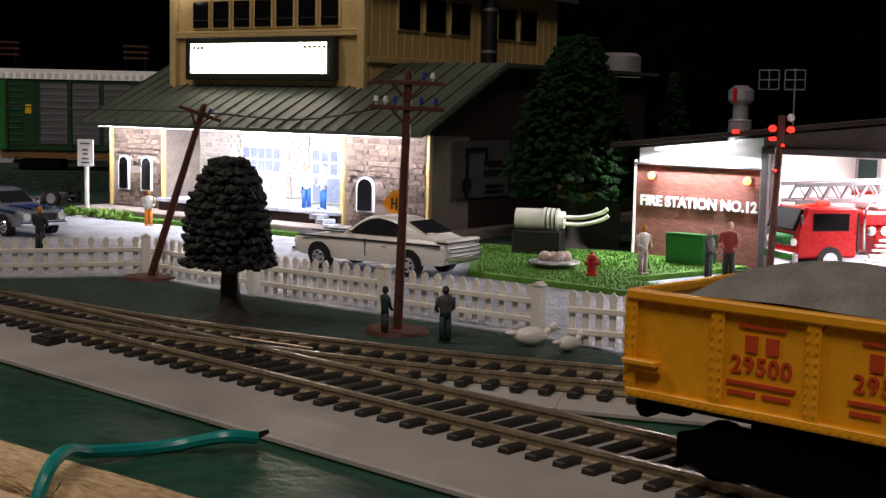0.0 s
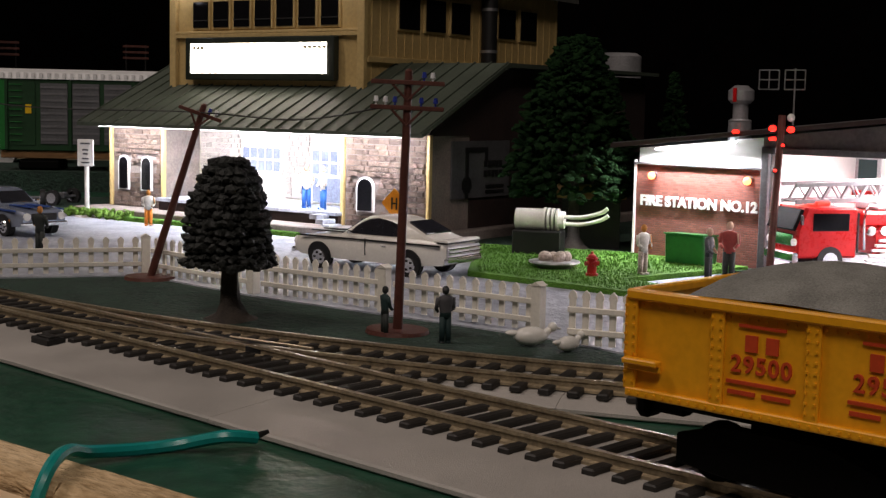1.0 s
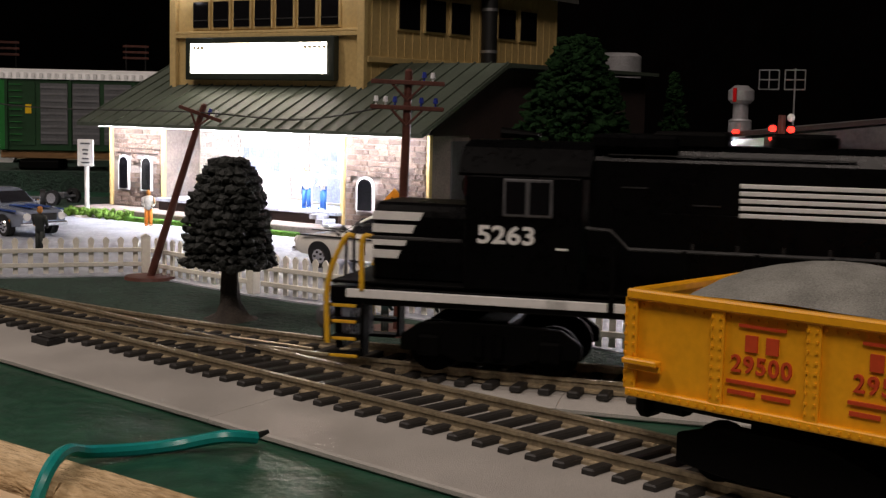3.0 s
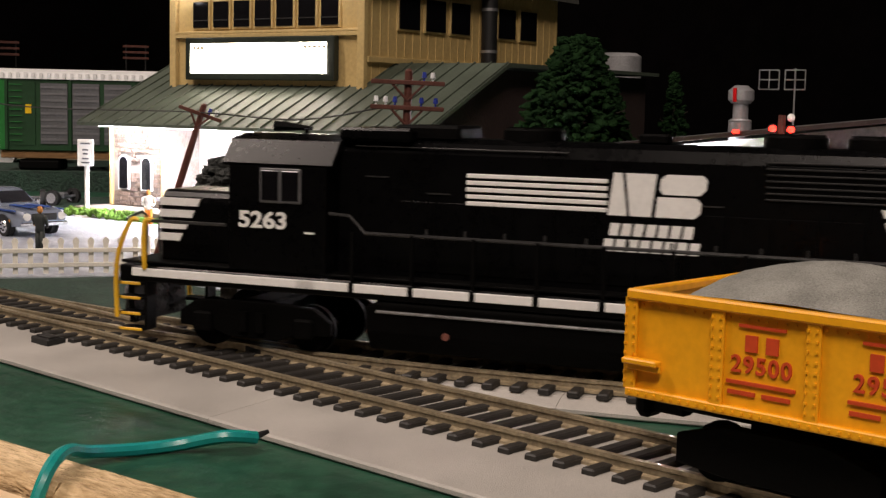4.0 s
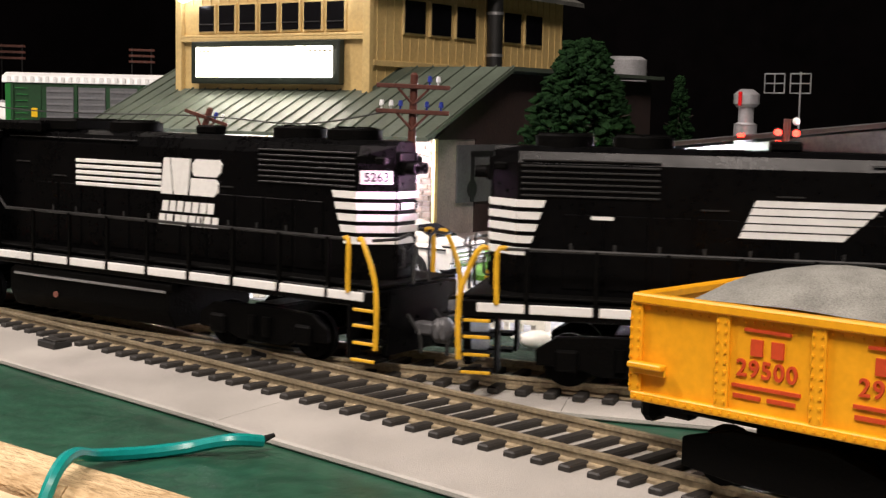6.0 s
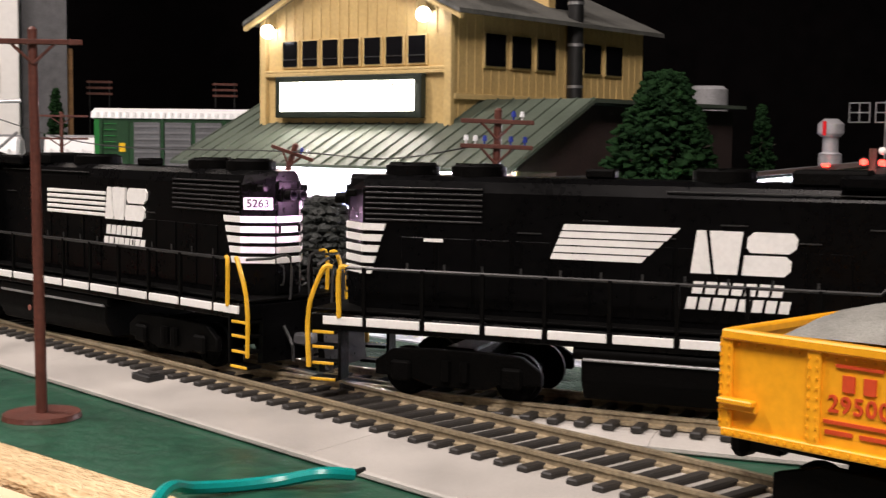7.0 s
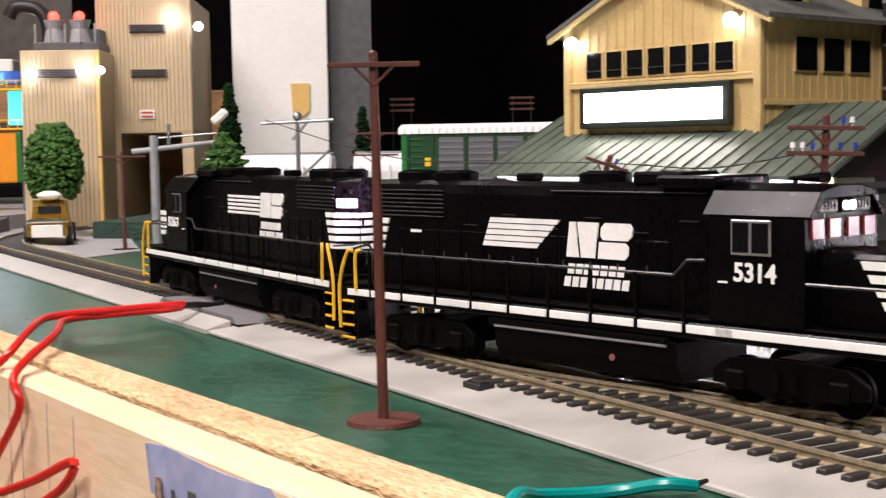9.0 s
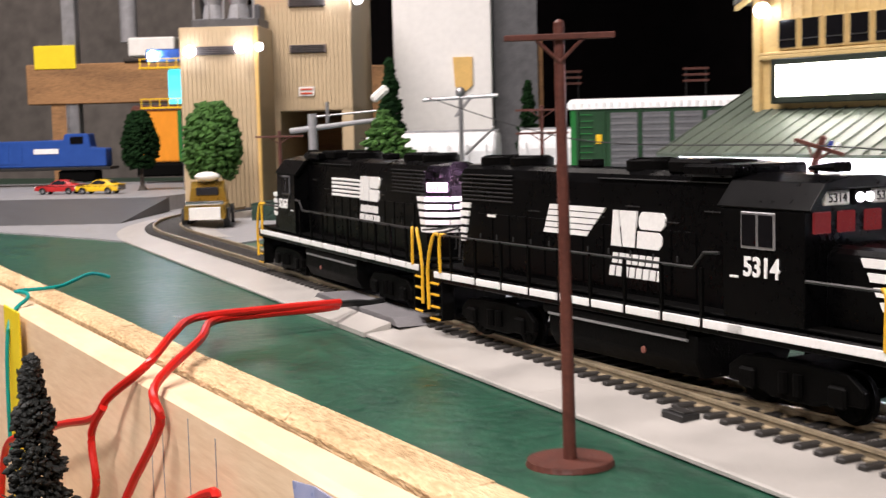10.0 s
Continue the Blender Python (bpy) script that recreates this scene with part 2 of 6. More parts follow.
def thing(name, label, category, m=None, group="", kind=""):
    ob = new(name)
    ob.empty_display_size = .01
    ob.matrix_world = m or Matrix()
    return tagged(ob, label, category, group, kind)


def solid(name, b, material, label, category="", m=None, kind="", group="", soft=False):
    ob = link(name, b, material, m)
    if soft:
        smooth(ob)
    return tagged(ob, label, category, group, kind)


def lettering(name, text, size, material, parent, m, thick=.0003, align="CENTER", bold=0.0):
    cu = bpy.data.curves.new(name, "FONT")
    cu.body, cu.size, cu.extrude, cu.align_x, cu.align_y, cu.offset = text, size, thick, align, "CENTER", bold
    tmp = bpy.data.objects.new("tmp_letters", cu)
    scene.collection.objects.link(tmp)
    bpy.context.view_layer.update()
    me = bpy.data.meshes.new_from_object(tmp.evaluated_get(bpy.context.evaluated_depsgraph_get()))
    bpy.data.objects.remove(tmp)
    me.materials.clear()
    me.materials.append(M[material])
    ob = new(name, me)
    ob.parent = parent
    ob.matrix_local = m
    return ob


def upright(x, y, z, heading):
    """Text space: x along heading (degrees), y up, facing the right of heading."""
    a = radians(heading)
    ex, ez = Vector((math.cos(a), math.sin(a), 0)), Vector((0, 0, 1))
    n = ex.cross(ez)
    return Matrix.Translation((x, y, z)) @ Matrix((ex, ez, n)).transposed().to_4x4()


# ---- track line ----
HEAD = radians(-43.5)
D = Vector((math.cos(HEAD), math.sin(HEAD), 0))
N = Vector((-D.y, D.x, 0))
A = Vector((-.291, .7795, 0))
RADIUS = 1.0
CENTRE = A + N * RADIUS
RAIL_Z = .0115


def line_at(u):
    """Place and heading of the curving track; the straight part lies at u below 0."""
    if u <= 0:
        return A + D * u, HEAD
    th = HEAD + u / RADIUS
    return CENTRE + RADIUS * Vector((math.sin(th), -math.cos(th), 0)), th


def near_at(u):
    return A + D * u, HEAD
# ---- room and table ----


def build_room():
    b = Bm()
    b.box((-1, 1.2, -.95), (8, 8, .05))
    solid("floor", b, "concrete", "dark grey room floor under the layout", "floor", kind="structure")
    b = Bm()
    b.box((-1, 1.2, 2.4), (8, 8, .05))
    solid("ceiling", b, "concrete", "grey basement ceiling", "ceiling", kind="structure")
    # unseen housings, added so that each room lamp has a fixture
    for m in (pose(-.15, -1.30, 2.2, 22, 0, 4), pose(-1.6, .7, 2.25, 8, 0, 20)):
        t = thing("ceiling_light", "white housing added over an unseen room lamp", "ceiling light", m)
        b = Bm()
        b.box((0, 0, .045), (1.3, .36, .06), .01)
        part("housing", b, "white_wall", t)
        for x in (-.5, .5):
            b = Bm()
            b.tube((x, 0, .07), (x, 0, .30), .006, seg=8)
            part("hanger", b, "steel", t)
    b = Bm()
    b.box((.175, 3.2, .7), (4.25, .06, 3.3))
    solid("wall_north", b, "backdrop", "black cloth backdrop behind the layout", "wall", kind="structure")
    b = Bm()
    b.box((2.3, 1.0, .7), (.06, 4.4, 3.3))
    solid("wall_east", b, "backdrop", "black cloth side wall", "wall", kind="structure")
    b = Bm()
    b.box((-1, -2.6, .7), (8, .06, 3.3))
    solid("wall_south", b, "concrete", "plain grey room wall", "wall", kind="structure")
    b = Bm()
    b.box((-4.6, 1.2, .7), (.06, 8, 3.3))
    solid("wall_west", b, "concrete", "plain grey room wall", "wall", kind="structure")
    b = Bm()
    b.box((-3.28, 3.26, .7), (2.65, .06, 3.3))
    solid("wall_recess", b, "concrete", "plain grey recess wall", "wall", kind="structure")


def along(u, off, z=0.0):
    """A place beside the straight track: u along it, off across it (away from the aisle positive)."""
    p = A + D * u + N * off
    return Vector((p.x, p.y, z))


EDGE_HEAD = radians(-38.7)
EDGE_FRAME = Matrix.Translation((-.2345, .5289, 0)) @ Matrix.Rotation(EDGE_HEAD, 4, "Z")


def build_table():
    # one top from the aisle edge to the far wall
    b = Bm()
    pts = [EDGE_FRAME @ Vector((-3.2, 0, 0)), EDGE_FRAME @ Vector((1.6, 0, 0)), Vector((2.2, .8, 0)), Vector((2.2, 3.1, 0)), Vector((-4.2, 3.6, 0))]
    b.prism([(p.x, p.y) for p in pts], "z", -.03, 0)
    solid("table_top", b, "table", "dark green painted wooden layout table top", "table", kind="structure")
    t = thing("edge_board", "raw pine and plywood edge of the layout table", "board", kind="structure")
    for i in range(30):
        u0 = -3.2 + i * .16
        j = .0010 * math.sin(i * 2.1)
        b = Bm()
        b.prism([(-.0005, -.0305), (-.0005, .0016 + j * .3), (-.017 + j, .0008), (-.0205, -.003), (-.0205, -.0305)], "x", u0, u0 + .1598)
        part("plywood_rim", b, "ply_edge", t, "rough splintered plywood rim")
    b = Bm()
    b.prism([(-.0232, -.0050), (-.0232, -.32), (-.044, -.32), (-.044, -.0085), (-.0405, -.0050)], "x", -3.2, 1.6)
    part("face_board", b, "wood", t, "smooth pale pine face board")
    # dark strip that puts the shade of the groove behind the rim into colour
    b = Bm()
    b.box((-.8, -.0218, -.105), (4.8, .0022, .16))
    part("gap_board", b, "trunk", t, "dark strip for the shade in the gap between the rim and the face board")
    t.matrix_world = EDGE_FRAME


def strip(b, f, u0, u1, prof, step=.03):
    """A profile (across, z) drawn along a track line."""
    n = max(1, int(round((u1 - u0) / step)))
    rings = []
    for i in range(n + 1):
        p, h = f(u0 + (u1 - u0) * i / n)
        nn = Vector((-math.sin(h), math.cos(h), 0))
        rings.append([p + nn * o + Vector((0, 0, z)) for o, z in prof])
    b.loft(rings)


def build_track(name, f, u0, u1, near_edge, far_edge, label, top=.0062, tie_from=None, bed_from=None, tie_gap=()):
    t = thing(name, label, "track", kind="structure")
    u = u0 if bed_from is None else bed_from
    k = 0
    while u < u1 - 1e-6:
        w = min(.254, u1 - u)
        b = Bm()
        strip(b, f, u + .00012, u + w - .00012, [(near_edge + .0006, .0004), (near_edge, .0010), (near_edge, .0024), (near_edge + .0012, .0030), (-.026, top), (.026, top), (far_edge - .002, .0022), (far_edge, 0)])
        part("roadbed_section", b, "roadbed", t)
        u += w
        k += 1
    for off, mm, nm in ((-.0172, "rail", "rail"), (.0172, "rail", "rail")):
        b = Bm()
        strip(b, f, u0, u1, [(off - .0022, .0062), (off - .0022, .0072), (off - .0006, .0078), (off - .0006, .0098), (off - .0013, .0102), (off - .0013, .0115),
                             (off + .0013, .0115), (off + .0013, .0102), (off + .0006, .0098), (off + .0006, .0078), (off + .0022, .0072), (off + .0022, .0062)])
        part(nm, b, mm, t)
    b = Bm()
    b.prism([(-.0028, .0055), (.0028, .0055), (.0025, .0082), (-.0025, .0082)], "y", -.0285, .0285, .0006)
    tie = part("tie", b, "tie", t)
    u = (u0 if tie_from is None else tie_from) + .008
    first = True
    while u < u1:
        if any(g0 < u < g1 for g0, g1 in tie_gap):
            u += .0120
            continue
        p, h = f(u)
        o = tie if first else new("tie", tie.data)
        o.parent = t
        o.matrix_local = Matrix.Translation(p) @ Matrix.Rotation(h, 4, "Z")
        first = False
        u += .0120
    return t


def curve_left(u):
    """The far left loop, which bends back from the straight line."""
    start, rad = -.95, .62
    if u >= start:
        return A + D * u, HEAD
    a = (start - u) / rad
    c = A + D * start + N * rad
    th = HEAD - a
    return c + rad * Vector((math.sin(th), -math.cos(th), 0)), th


def build_tracks():
    build_track("track_main", near_at, -.93, 1.3, -.064, .042, "grey plastic roadbed track with black ties and metal rails", tie_gap=((-.285, -.135),))
    build_track("track_branch", line_at, .0, 1.9, -.036, .045, "curving grey plastic roadbed track branching from the straight track", top=.0056, tie_from=.135, bed_from=.16)
    build_track("track_loop", curve_left, -2.9, -.93, -.064, .064, "grey plastic roadbed track curving round the far end")
    # the switch: frog castings and point motor between the two tracks
    t = thing("switch_frog", "black plastic switch frog with metal wing rails", "track switch")
    b = Bm()
    p = along(.245, .0215)
    b.box((0, 0, .0085), (.062, .012, .0045), .0008, Matrix.Translation(p) @ Matrix.Rotation(HEAD + .12, 4, "Z"))
    b.box((.03, -.006, .0088), (.03, .004, .004), .0006, Matrix.Translation(p) @ Matrix.Rotation(HEAD + .12, 4, "Z"))
    part("frog_casting", b, "black", t)
    b = Bm()
    b.box((.02, .003, .0107), (.05, .0016, .0016), .0003, Matrix.Translation(p) @ Matrix.Rotation(HEAD + .2, 4, "Z"))
    part("wing_rail", b, "rail", t)
    # small black box on the shoulder
    t = thing("track_terminal", "small black plastic box on the grey roadbed shoulder", "track terminal", Matrix.Translation((-.1925, .6331, .0042)) @ Matrix.Rotation(HEAD, 4, "Z"))
    b = Bm()
    b.box((0, .004, .0018), (.016, .010, .0046), .0006)
    part("housing", b, "black", t)
    b = Bm()
    b.box((0, .004, .0044), (.012, .006, .0010), .0003)
    part("cover", b, "tie", t)
    # grade crossing panel at the left
    t = thing("grade_crossing", "dark grey plastic grade crossing panel over the track", "grade crossing", Matrix.Translation(along(-.21, 0)) @ Matrix.Rotation(HEAD, 4, "Z"))
    for y0, y1 in ((-.046, -.0195), (-.0148, -.0026), (.0026, .0148), (.0195, .040)):
        b = Bm()
        b.prism([(-.085, .0064), (-.075, .0116), (.075, .0116), (.085, .0064)], "y", y0, y1, .0004)
        part("plank", b, "panel", t)
    # bevelled end of the shoulder where the crossing ramp meets it
    b = Bm()
    b.prism([(-.0655, .0004), (-.0655, .0035), (-.047, .0085), (-.047, .0004)], "x", -.075, .075)
    part("ramp", b, "roadbed", t, "grey ramp with a bevelled edge")


build_room()
build_table()
build_tracks()
# ---- rolling stock ----


def bars(b, x0, z0, count, w, h, gap, y, t=.0005, slant=0.0):
    """A row of small slanted blocks that stand for lettering."""
    for i in range(count):
        x = x0 + i * (w + gap)
        b.prism([(x, z0), (x + w, z0), (x + w + slant, z0 + h), (x + slant, z0 + h)], "y", y - t, y + t)


def build_loco(number, style):
    """A four-axle hood locomotive, cab towards +x, z from the rail top."""
    t = thing("diesel_locomotive", "", "locomotive")
    # frame
    b = Bm()
    b.prism([(-.172, .026), (.172, .026), (.172, .033), (-.172, .033)], "y", -.0305, .0305, .0006)
    part("frame", b, "loco", t)
    b = Bm()
    b.box((0, 0, .0345), (.344, .058, .0012), .0003)
    part("walkway", b, "chassis", t)
    for s in (1, -1):
        # white sill stripe, broken by the rail posts
        xs = [-.166] + [-.146 + .026 * k for k in range(9)]
        for i, x in enumerate(xs):
            w = .0235 if i else .018
            b = Bm()
            b.box((x + w / 2, s * .0308, .0303), (w, .0012, .0036), .0002)
            part("sill_stripe", b, "white", t)
        b = Bm()
        b.box((.121, s * .0308, .0303), (.088, .0012, .0036), .0002)
        part("sill_stripe", b, "white", t)
    # long hood with rounded roof edges
    prof = [(-.0185, .0345), (-.0185, .086), (-.0165, .0905), (-.011, .0925), (.011, .0925), (.0165, .0905), (.0185, .086), (.0185, .0345)]
    b = Bm()
    b.loft([[(x, y * k, z) for y, z in prof] for x, k in ((-.1645, .40), (-.1533, 1), (.072, 1))])
    hood = part("long_hood", b, "loco", t)
    for s in (1, -1):
        y = s * .0187
        for k in range(11):
            b = Bm()
            b.box((-.128 + .0165 * k, y, .052), (.0148, .0008, .029), .0002)
            part("hood_door", b, "loco", hood)
            b = Bm()
            b.box((-.1325 + .0165 * k, y + s * .0005, .054), (.0010, .0008, .0026))
            part("door_latch", b, "handrail", hood)
        for k in range(7):
            b = Bm()
            b.box((-.126, y, .0735 + .0023 * k), (.052, .0014, .0008), .0002)
            part("radiator_slat", b, "black", hood)
        b = Bm()
        b.box((.02, y, .0885), (.09, .0012, .0005), .0002)
        part("roof_edge_grab", b, "handrail", hood)
        for k in range(6):
            b = Bm()
            b.box((-.080 + .027 * k, y, .0760 if k % 2 else .0700), (.0100, .0010, .0005))
            part("grab_iron", b, "handrail", hood)
        # emblem: a block of bars running into a slanted double shape
        for k in range(5):
            b = Bm()
            if style == 1:
                b.box((-.0125, y, .0668 + .0028 * k), (.057, .0016, .0017), .0002)
            else:
                b.prism([(-.071 + .0012 * k, .0600 + .0030 * k), (-.034 + .0032 * k, .0600 + .0030 * k), (-.032 + .0032 * k, .0624 + .0030 * k), (-.070 + .0012 * k, .0624 + .0030 * k)], "y", y - .0008, y + .0008)
            part("emblem_bar", b, "white", hood)
        ez, eh = (.0650, .0165) if style == 1 else (.0570, .0168)
        if s > 0:
            # seen from this side the row reads towards -x
            def q(px, pz):
                return (-.0415 - px, ez + pz)
        else:
            def q(px, pz):
                return (-.0795 + px, ez + pz)
        if style == 2 and s < 0:
            def q(px, pz):
                return (-.0150 + px * 1.06, ez + pz)
        if style == 2 and s > 0:
            def q(px, pz):
                return (-.072 - px * 1.06, ez + pz)
        for quad in (((0, 0), (.0074, 0), (.0052, eh), (.0020, eh)), ((.0086, 0), (.0166, 0), (.0184, eh), (.0066, eh)),
                     ((.0182, 0), (.0330, 0), (.0352, .0022), (.0354, .0060), (.0334, .0078), (.0190, .0078)), ((.0212, .0088), (.0346, .0088), (.0370, .0110), (.0374, .0146), (.0358, eh), (.0222, eh), (.0200, .0146), (.0198, .0106))):
            b = Bm()
            b.prism([q(*p) for p in quad], "y", y - .0009, y + .0009)
            part("emblem_block", b, "white", hood)
        for row, (n, zz) in enumerate(((7, .0572 if style == 1 else .0490), (8, .0510 if style == 1 else .0428))):
            for i in range(n):
                px = .0006 + i * .0047 - (0 if row == 0 else .0022)
                b = Bm()
                b.prism([q(px, zz - ez), q(px + .0036, zz - ez), q(px + .0044, zz - ez + .0048), q(px + .0008, zz - ez + .0048)], "y", y - .0008, y + .0008)
                part("name_bar", b, "white", hood)
        # end chevron bars
        for k in range(5):
            b = Bm()
            z = .0500 + .0047 * k
            x1 = (-.1415 if style == 1 else -.1435) - .0014 * (4 - k)
            b.prism([(-.1533, z), (x1, z), (x1 + .0010, z + .0029), (-.1533, z + .0029)], "y", y - .0008, y + .0008)
            part("end_bar", b, "white", hood)
            b = Bm()
            b.prism([(-.1533, s * .0186), (-.1645, s * .0075), (-.1651, s * .0080), (-.1537, s * .0194)], "z", z, z + .0029)
            part("end_bar", b, "white", hood)
        b = Bm()
        if style == 1:
            # the board sits on the chamfered corner
            c = upright(-.1591, s * .0134, .0775, 180 + 45 if s > 0 else -45)
            b.box((0, 0, 0), (.0138, .0056, .0016), .0003, c)
            nb = part("number_board", b, "white", hood)
            lettering("number", number, .0056, "black", nb, c @ Matrix.Translation((0, 0, .0009)), .0002, bold=.0001)
        else:
            b.box((-.1210, y, .0655), (.0085, .0012, .0014))
            part("data_plate", b, "white", hood)
        # classification lamp bracket at the hood corner
        b = Bm()
        b.box((-.1610, s * .0125, .0845), (.0050, .0036, .0030), .0006)
        part("lamp_bracket", b, "chassis", hood)
    # hood end: a satin door panel with hinges, grab irons and bars
    b = Bm()
    b.box((-.1649, 0, .0620), (.0012, .0138, .0520), .0004)
    door = part("end_door", b, "loco", hood)
    for yy, z0, z1 in ((-.005, .040, .049), (.005, .040, .049)):
        b = Bm()
        b.cord([(-.1655, yy, z0), (-.1677, yy, z0 + .001), (-.1677, yy, z1 - .001), (-.1655, yy, z1)], .0005, 6, 3)
        part("grab_iron", b, "handrail", door)
    for yy in (-.0060, .0060):
        for z in (.044, .066, .086):
            b = Bm()
            b.box((-.1659, yy, z), (.0010, .0016, .0034), .0002)
            part("hinge", b, "chassis", door)
    for k in range(5):
        b = Bm()
        b.box((-.1656, 0, .0515 + .0047 * k), (.0010, .0150, .0029), .0002)
        part("end_bar", b, "white", hood)
    b = Bm()
    b.box((-.1665, 0, .0815), (.0025, .012, .006), .0006)
    part("headlight_housing", b, "chassis", hood)
    b = Bm()
    for yy in (-.003, .003):
        b.tube((-.1671, yy, .0815), (-.1681, yy, .0815), .0018, seg=10)
    part("rear_headlight", b, "rear_lamp" if style == 2 else "chrome", hood)
    # tubes added round the lenses to keep their glow off the roadbed
    for yy in (-.003, .003):
        b = Bm()
        ring = [[(x, yy + r * math.cos(.3927 * k), .0815 + r * math.sin(.3927 * k)) for k in range(16)] for x, r in ((-.1671, .0020), (-.1725, .0020), (-.1725, .0024), (-.1671, .0024))]
        b.loft(ring, caps=False)
        part("lamp_shade", b, "chassis", hood)
    # roof fans, air intake, exhaust
    for x, r in ((-.138, .0125), (-.108, .0125), (-.006, .0135)):
        b = Bm()
        b.tube((x, 0, .0920), (x, 0, .0968), r, seg=24)
        b.tube((x, 0, .0968), (x, 0, .0976), r * .93, r * .86, seg=24)
        b.box((x, 0, .0978), (r * 1.8, .0012, .0006))
        b.box((x, 0, .0978), (.0012, r * 1.8, .0006))
        part("roof_fan", b, "chassis", hood, soft=True)
    b = Bm()
    b.box((.035, 0, .0945), (.028, .030, .0065), .0012)
    part("air_intake", b, "chassis", hood)
    b = Bm()
    b.box((-.055, 0, .0945), (.012, .009, .004), .0008)
    part("exhaust", b, "chassis", hood)
    b = Bm()
    b.box((.055, 0, .0935), (.032, .044, .0055), .0012)
    part("filter_box", b, "loco", hood)
    # cab
    cab_prof = [(-.0300, .0345), (-.0300, .0792), (-.0215, .0894), (-.008, .0918), (.008, .0918), (.0215, .0894), (.0300, .0792), (.0300, .0345)]
    b = Bm()
    b.prism(cab_prof, "x", .073, .118, .0005)
    cab = part("cab", b, "loco", t)
    b = Bm()
    b.prism([(y * 1.02, z + .0008) for y, z in cab_prof[1:-1]] + [(.0285, .0788), (.0200, .0878), (-.0200, .0878), (-.0285, .0788)], "x", .070, .121, .0003)
    part("cab_roof", b, "loco", cab)
    for s in (1, -1):
        b = Bm()
        b.box((.0935, s * .0301, .0710), (.0190, .0014, .0148), .0004)
        fr = part("side_window", b, "dark_grey" if style == 1 else "steel", cab)
        for dx in (-.0050, .0050):
            b = Bm()
            b.box((.0935 + dx * .93, s * .0305, .0710), (.0078, .0012, .0126), .0002)
            part("window_pane", b, "pane", fr)
        lettering("cab_number", number, .0102 if style == 1 else .0116, "white", cab, upright(.1015 if style == 1 else .0955, s * .0304, .0560, 180 if s > 0 else 0) @ Matrix.Diagonal((1.22 if style == 1 else .95, 1, 1, 1)), .0003, bold=.00025)
        b = Bm()
        b.box((.0800, s * .0303, .0518), (.0045, .0008, .0008))
        part("builder_plate", b, "white", cab)
    for y in (-.021, -.0075, .0075, .021):
        b = Bm()
        b.box((.1184, y, .0750), (.0014, .0095, .0085), .0004)
        part("windshield", b, "loco_window", cab)
    for s in (1, -1):
        b = Bm()
        b.box((.1182, s * .0135, .0842), (.0026, .014, .0056), .0005)
        nb = part("number_board", b, "white", cab)
        lettering("number", number, .0052, "black", nb, upright(.1197, s * .0135, .0842, 90), .0002)
    b = Bm()
    b.box((.119, 0, .0842), (.003, .010, .006), .0006)
    part("headlight_housing", b, "chassis", cab)
    b = Bm()
    for yy in (-.0026, .0026):
        b.tube((.1203, yy, .0842), (.1217, yy, .0842), .0020, seg=10)
    part("headlight", b, "headlight", cab)
    # horn
    b = Bm()
    for yy in (-.003, 0, .003):
        b.tube((.095, yy, .0948), (.110, yy, .0955), .0008, .0022, seg=8)
    b.tube((.096, 0, .0912), (.096, 0, .0950), .001, seg=6)
    part("horn", b, "chassis", cab)
    # low nose
    nose_prof = [(-.0195, .0345), (-.0195, .0625), (-.016, .0665), (.016, .0665), (.0195, .0625), (.0195, .0345)]
    b = Bm()
    b.prism(nose_prof, "x", .1185, .1580, .0014)
    nose = part("short_nose", b, "loco", t)
    for k in range(4):
        z = .0440 + .0052 * k
        for s in (1, -1):
            b = Bm()
            b.prism([(.1575, z), (.1385 + .003 * (3 - k), z), (.1370 + .003 * (3 - k), z + .0033), (.1575, z + .0033)], "y", s * .0197 - .0008, s * .0197 + .0008)
            part("nose_bar", b, "white", nose)
        b = Bm()
        b.box((.1583, 0, z + .0016), (.0014, .034, .0033), .0002)
        part("nose_bar", b, "white", nose)
    # pilots, steps, grab irons, rails
    for e in (1, -1):
        b = Bm()
        b.prism([(e * .172, .006), (e * .1735, .033), (e * .1705, .033), (e * .169, .006)], "y", -.022, .022)
        part("pilot", b, "loco", t)
        b = Bm()
        b.box((e * .1765, 0, .0155), (.010, .006, .0055), .001)
        b.box((e * .1840, 0, .0155), (.006, .011, .010), .0022)
        part("coupler", b, "dark_grey", t, soft=True)
        for s in (1, -1):
            for k, z in enumerate((.0045, .0115, .0185, .0250)):
                b = Bm()
                b.box((e * .166, s * .0265, z), (.0125, .0085, .0014), .0003)
                st = part("step", b, "chassis", t)
                b = Bm()
                b.box((e * .166, s * .0308, z), (.0100 if k else .0115, .0008, .0013), .0002)
                part("step_edge", b, "yellow_rail", st)
            b = Bm()
            b.box((e * .1585, s * .0265, .0155), (.0014, .0085, .022), .0003)
            part("step_side", b, "chassis", t)
            for x, lean, foot in ((.1725, .0065, .0095), (.1585, .0, .0320)):
                b = Bm()
                b.cord([(e * x, s * .0312, foot), (e * x, s * .0314, .0345), (e * (x - lean), s * .0312, .0520), (e * (x - lean - .0035), s * .0295, .0532)], .0011, 6, 5)
                part("grab_rail", b, "yellow_rail", t, soft=True)
            b = Bm()
            b.cord([(e * .1690, s * .029, .0532), (e * .1735, s * .018, .0535), (e * .1735, s * .006, .0535), (e * .1735, s * .006, .034)], .0007, 6, 3)
            part("end_rail", b, "handrail", t)
            # hoses under the pilot
            b = Bm()
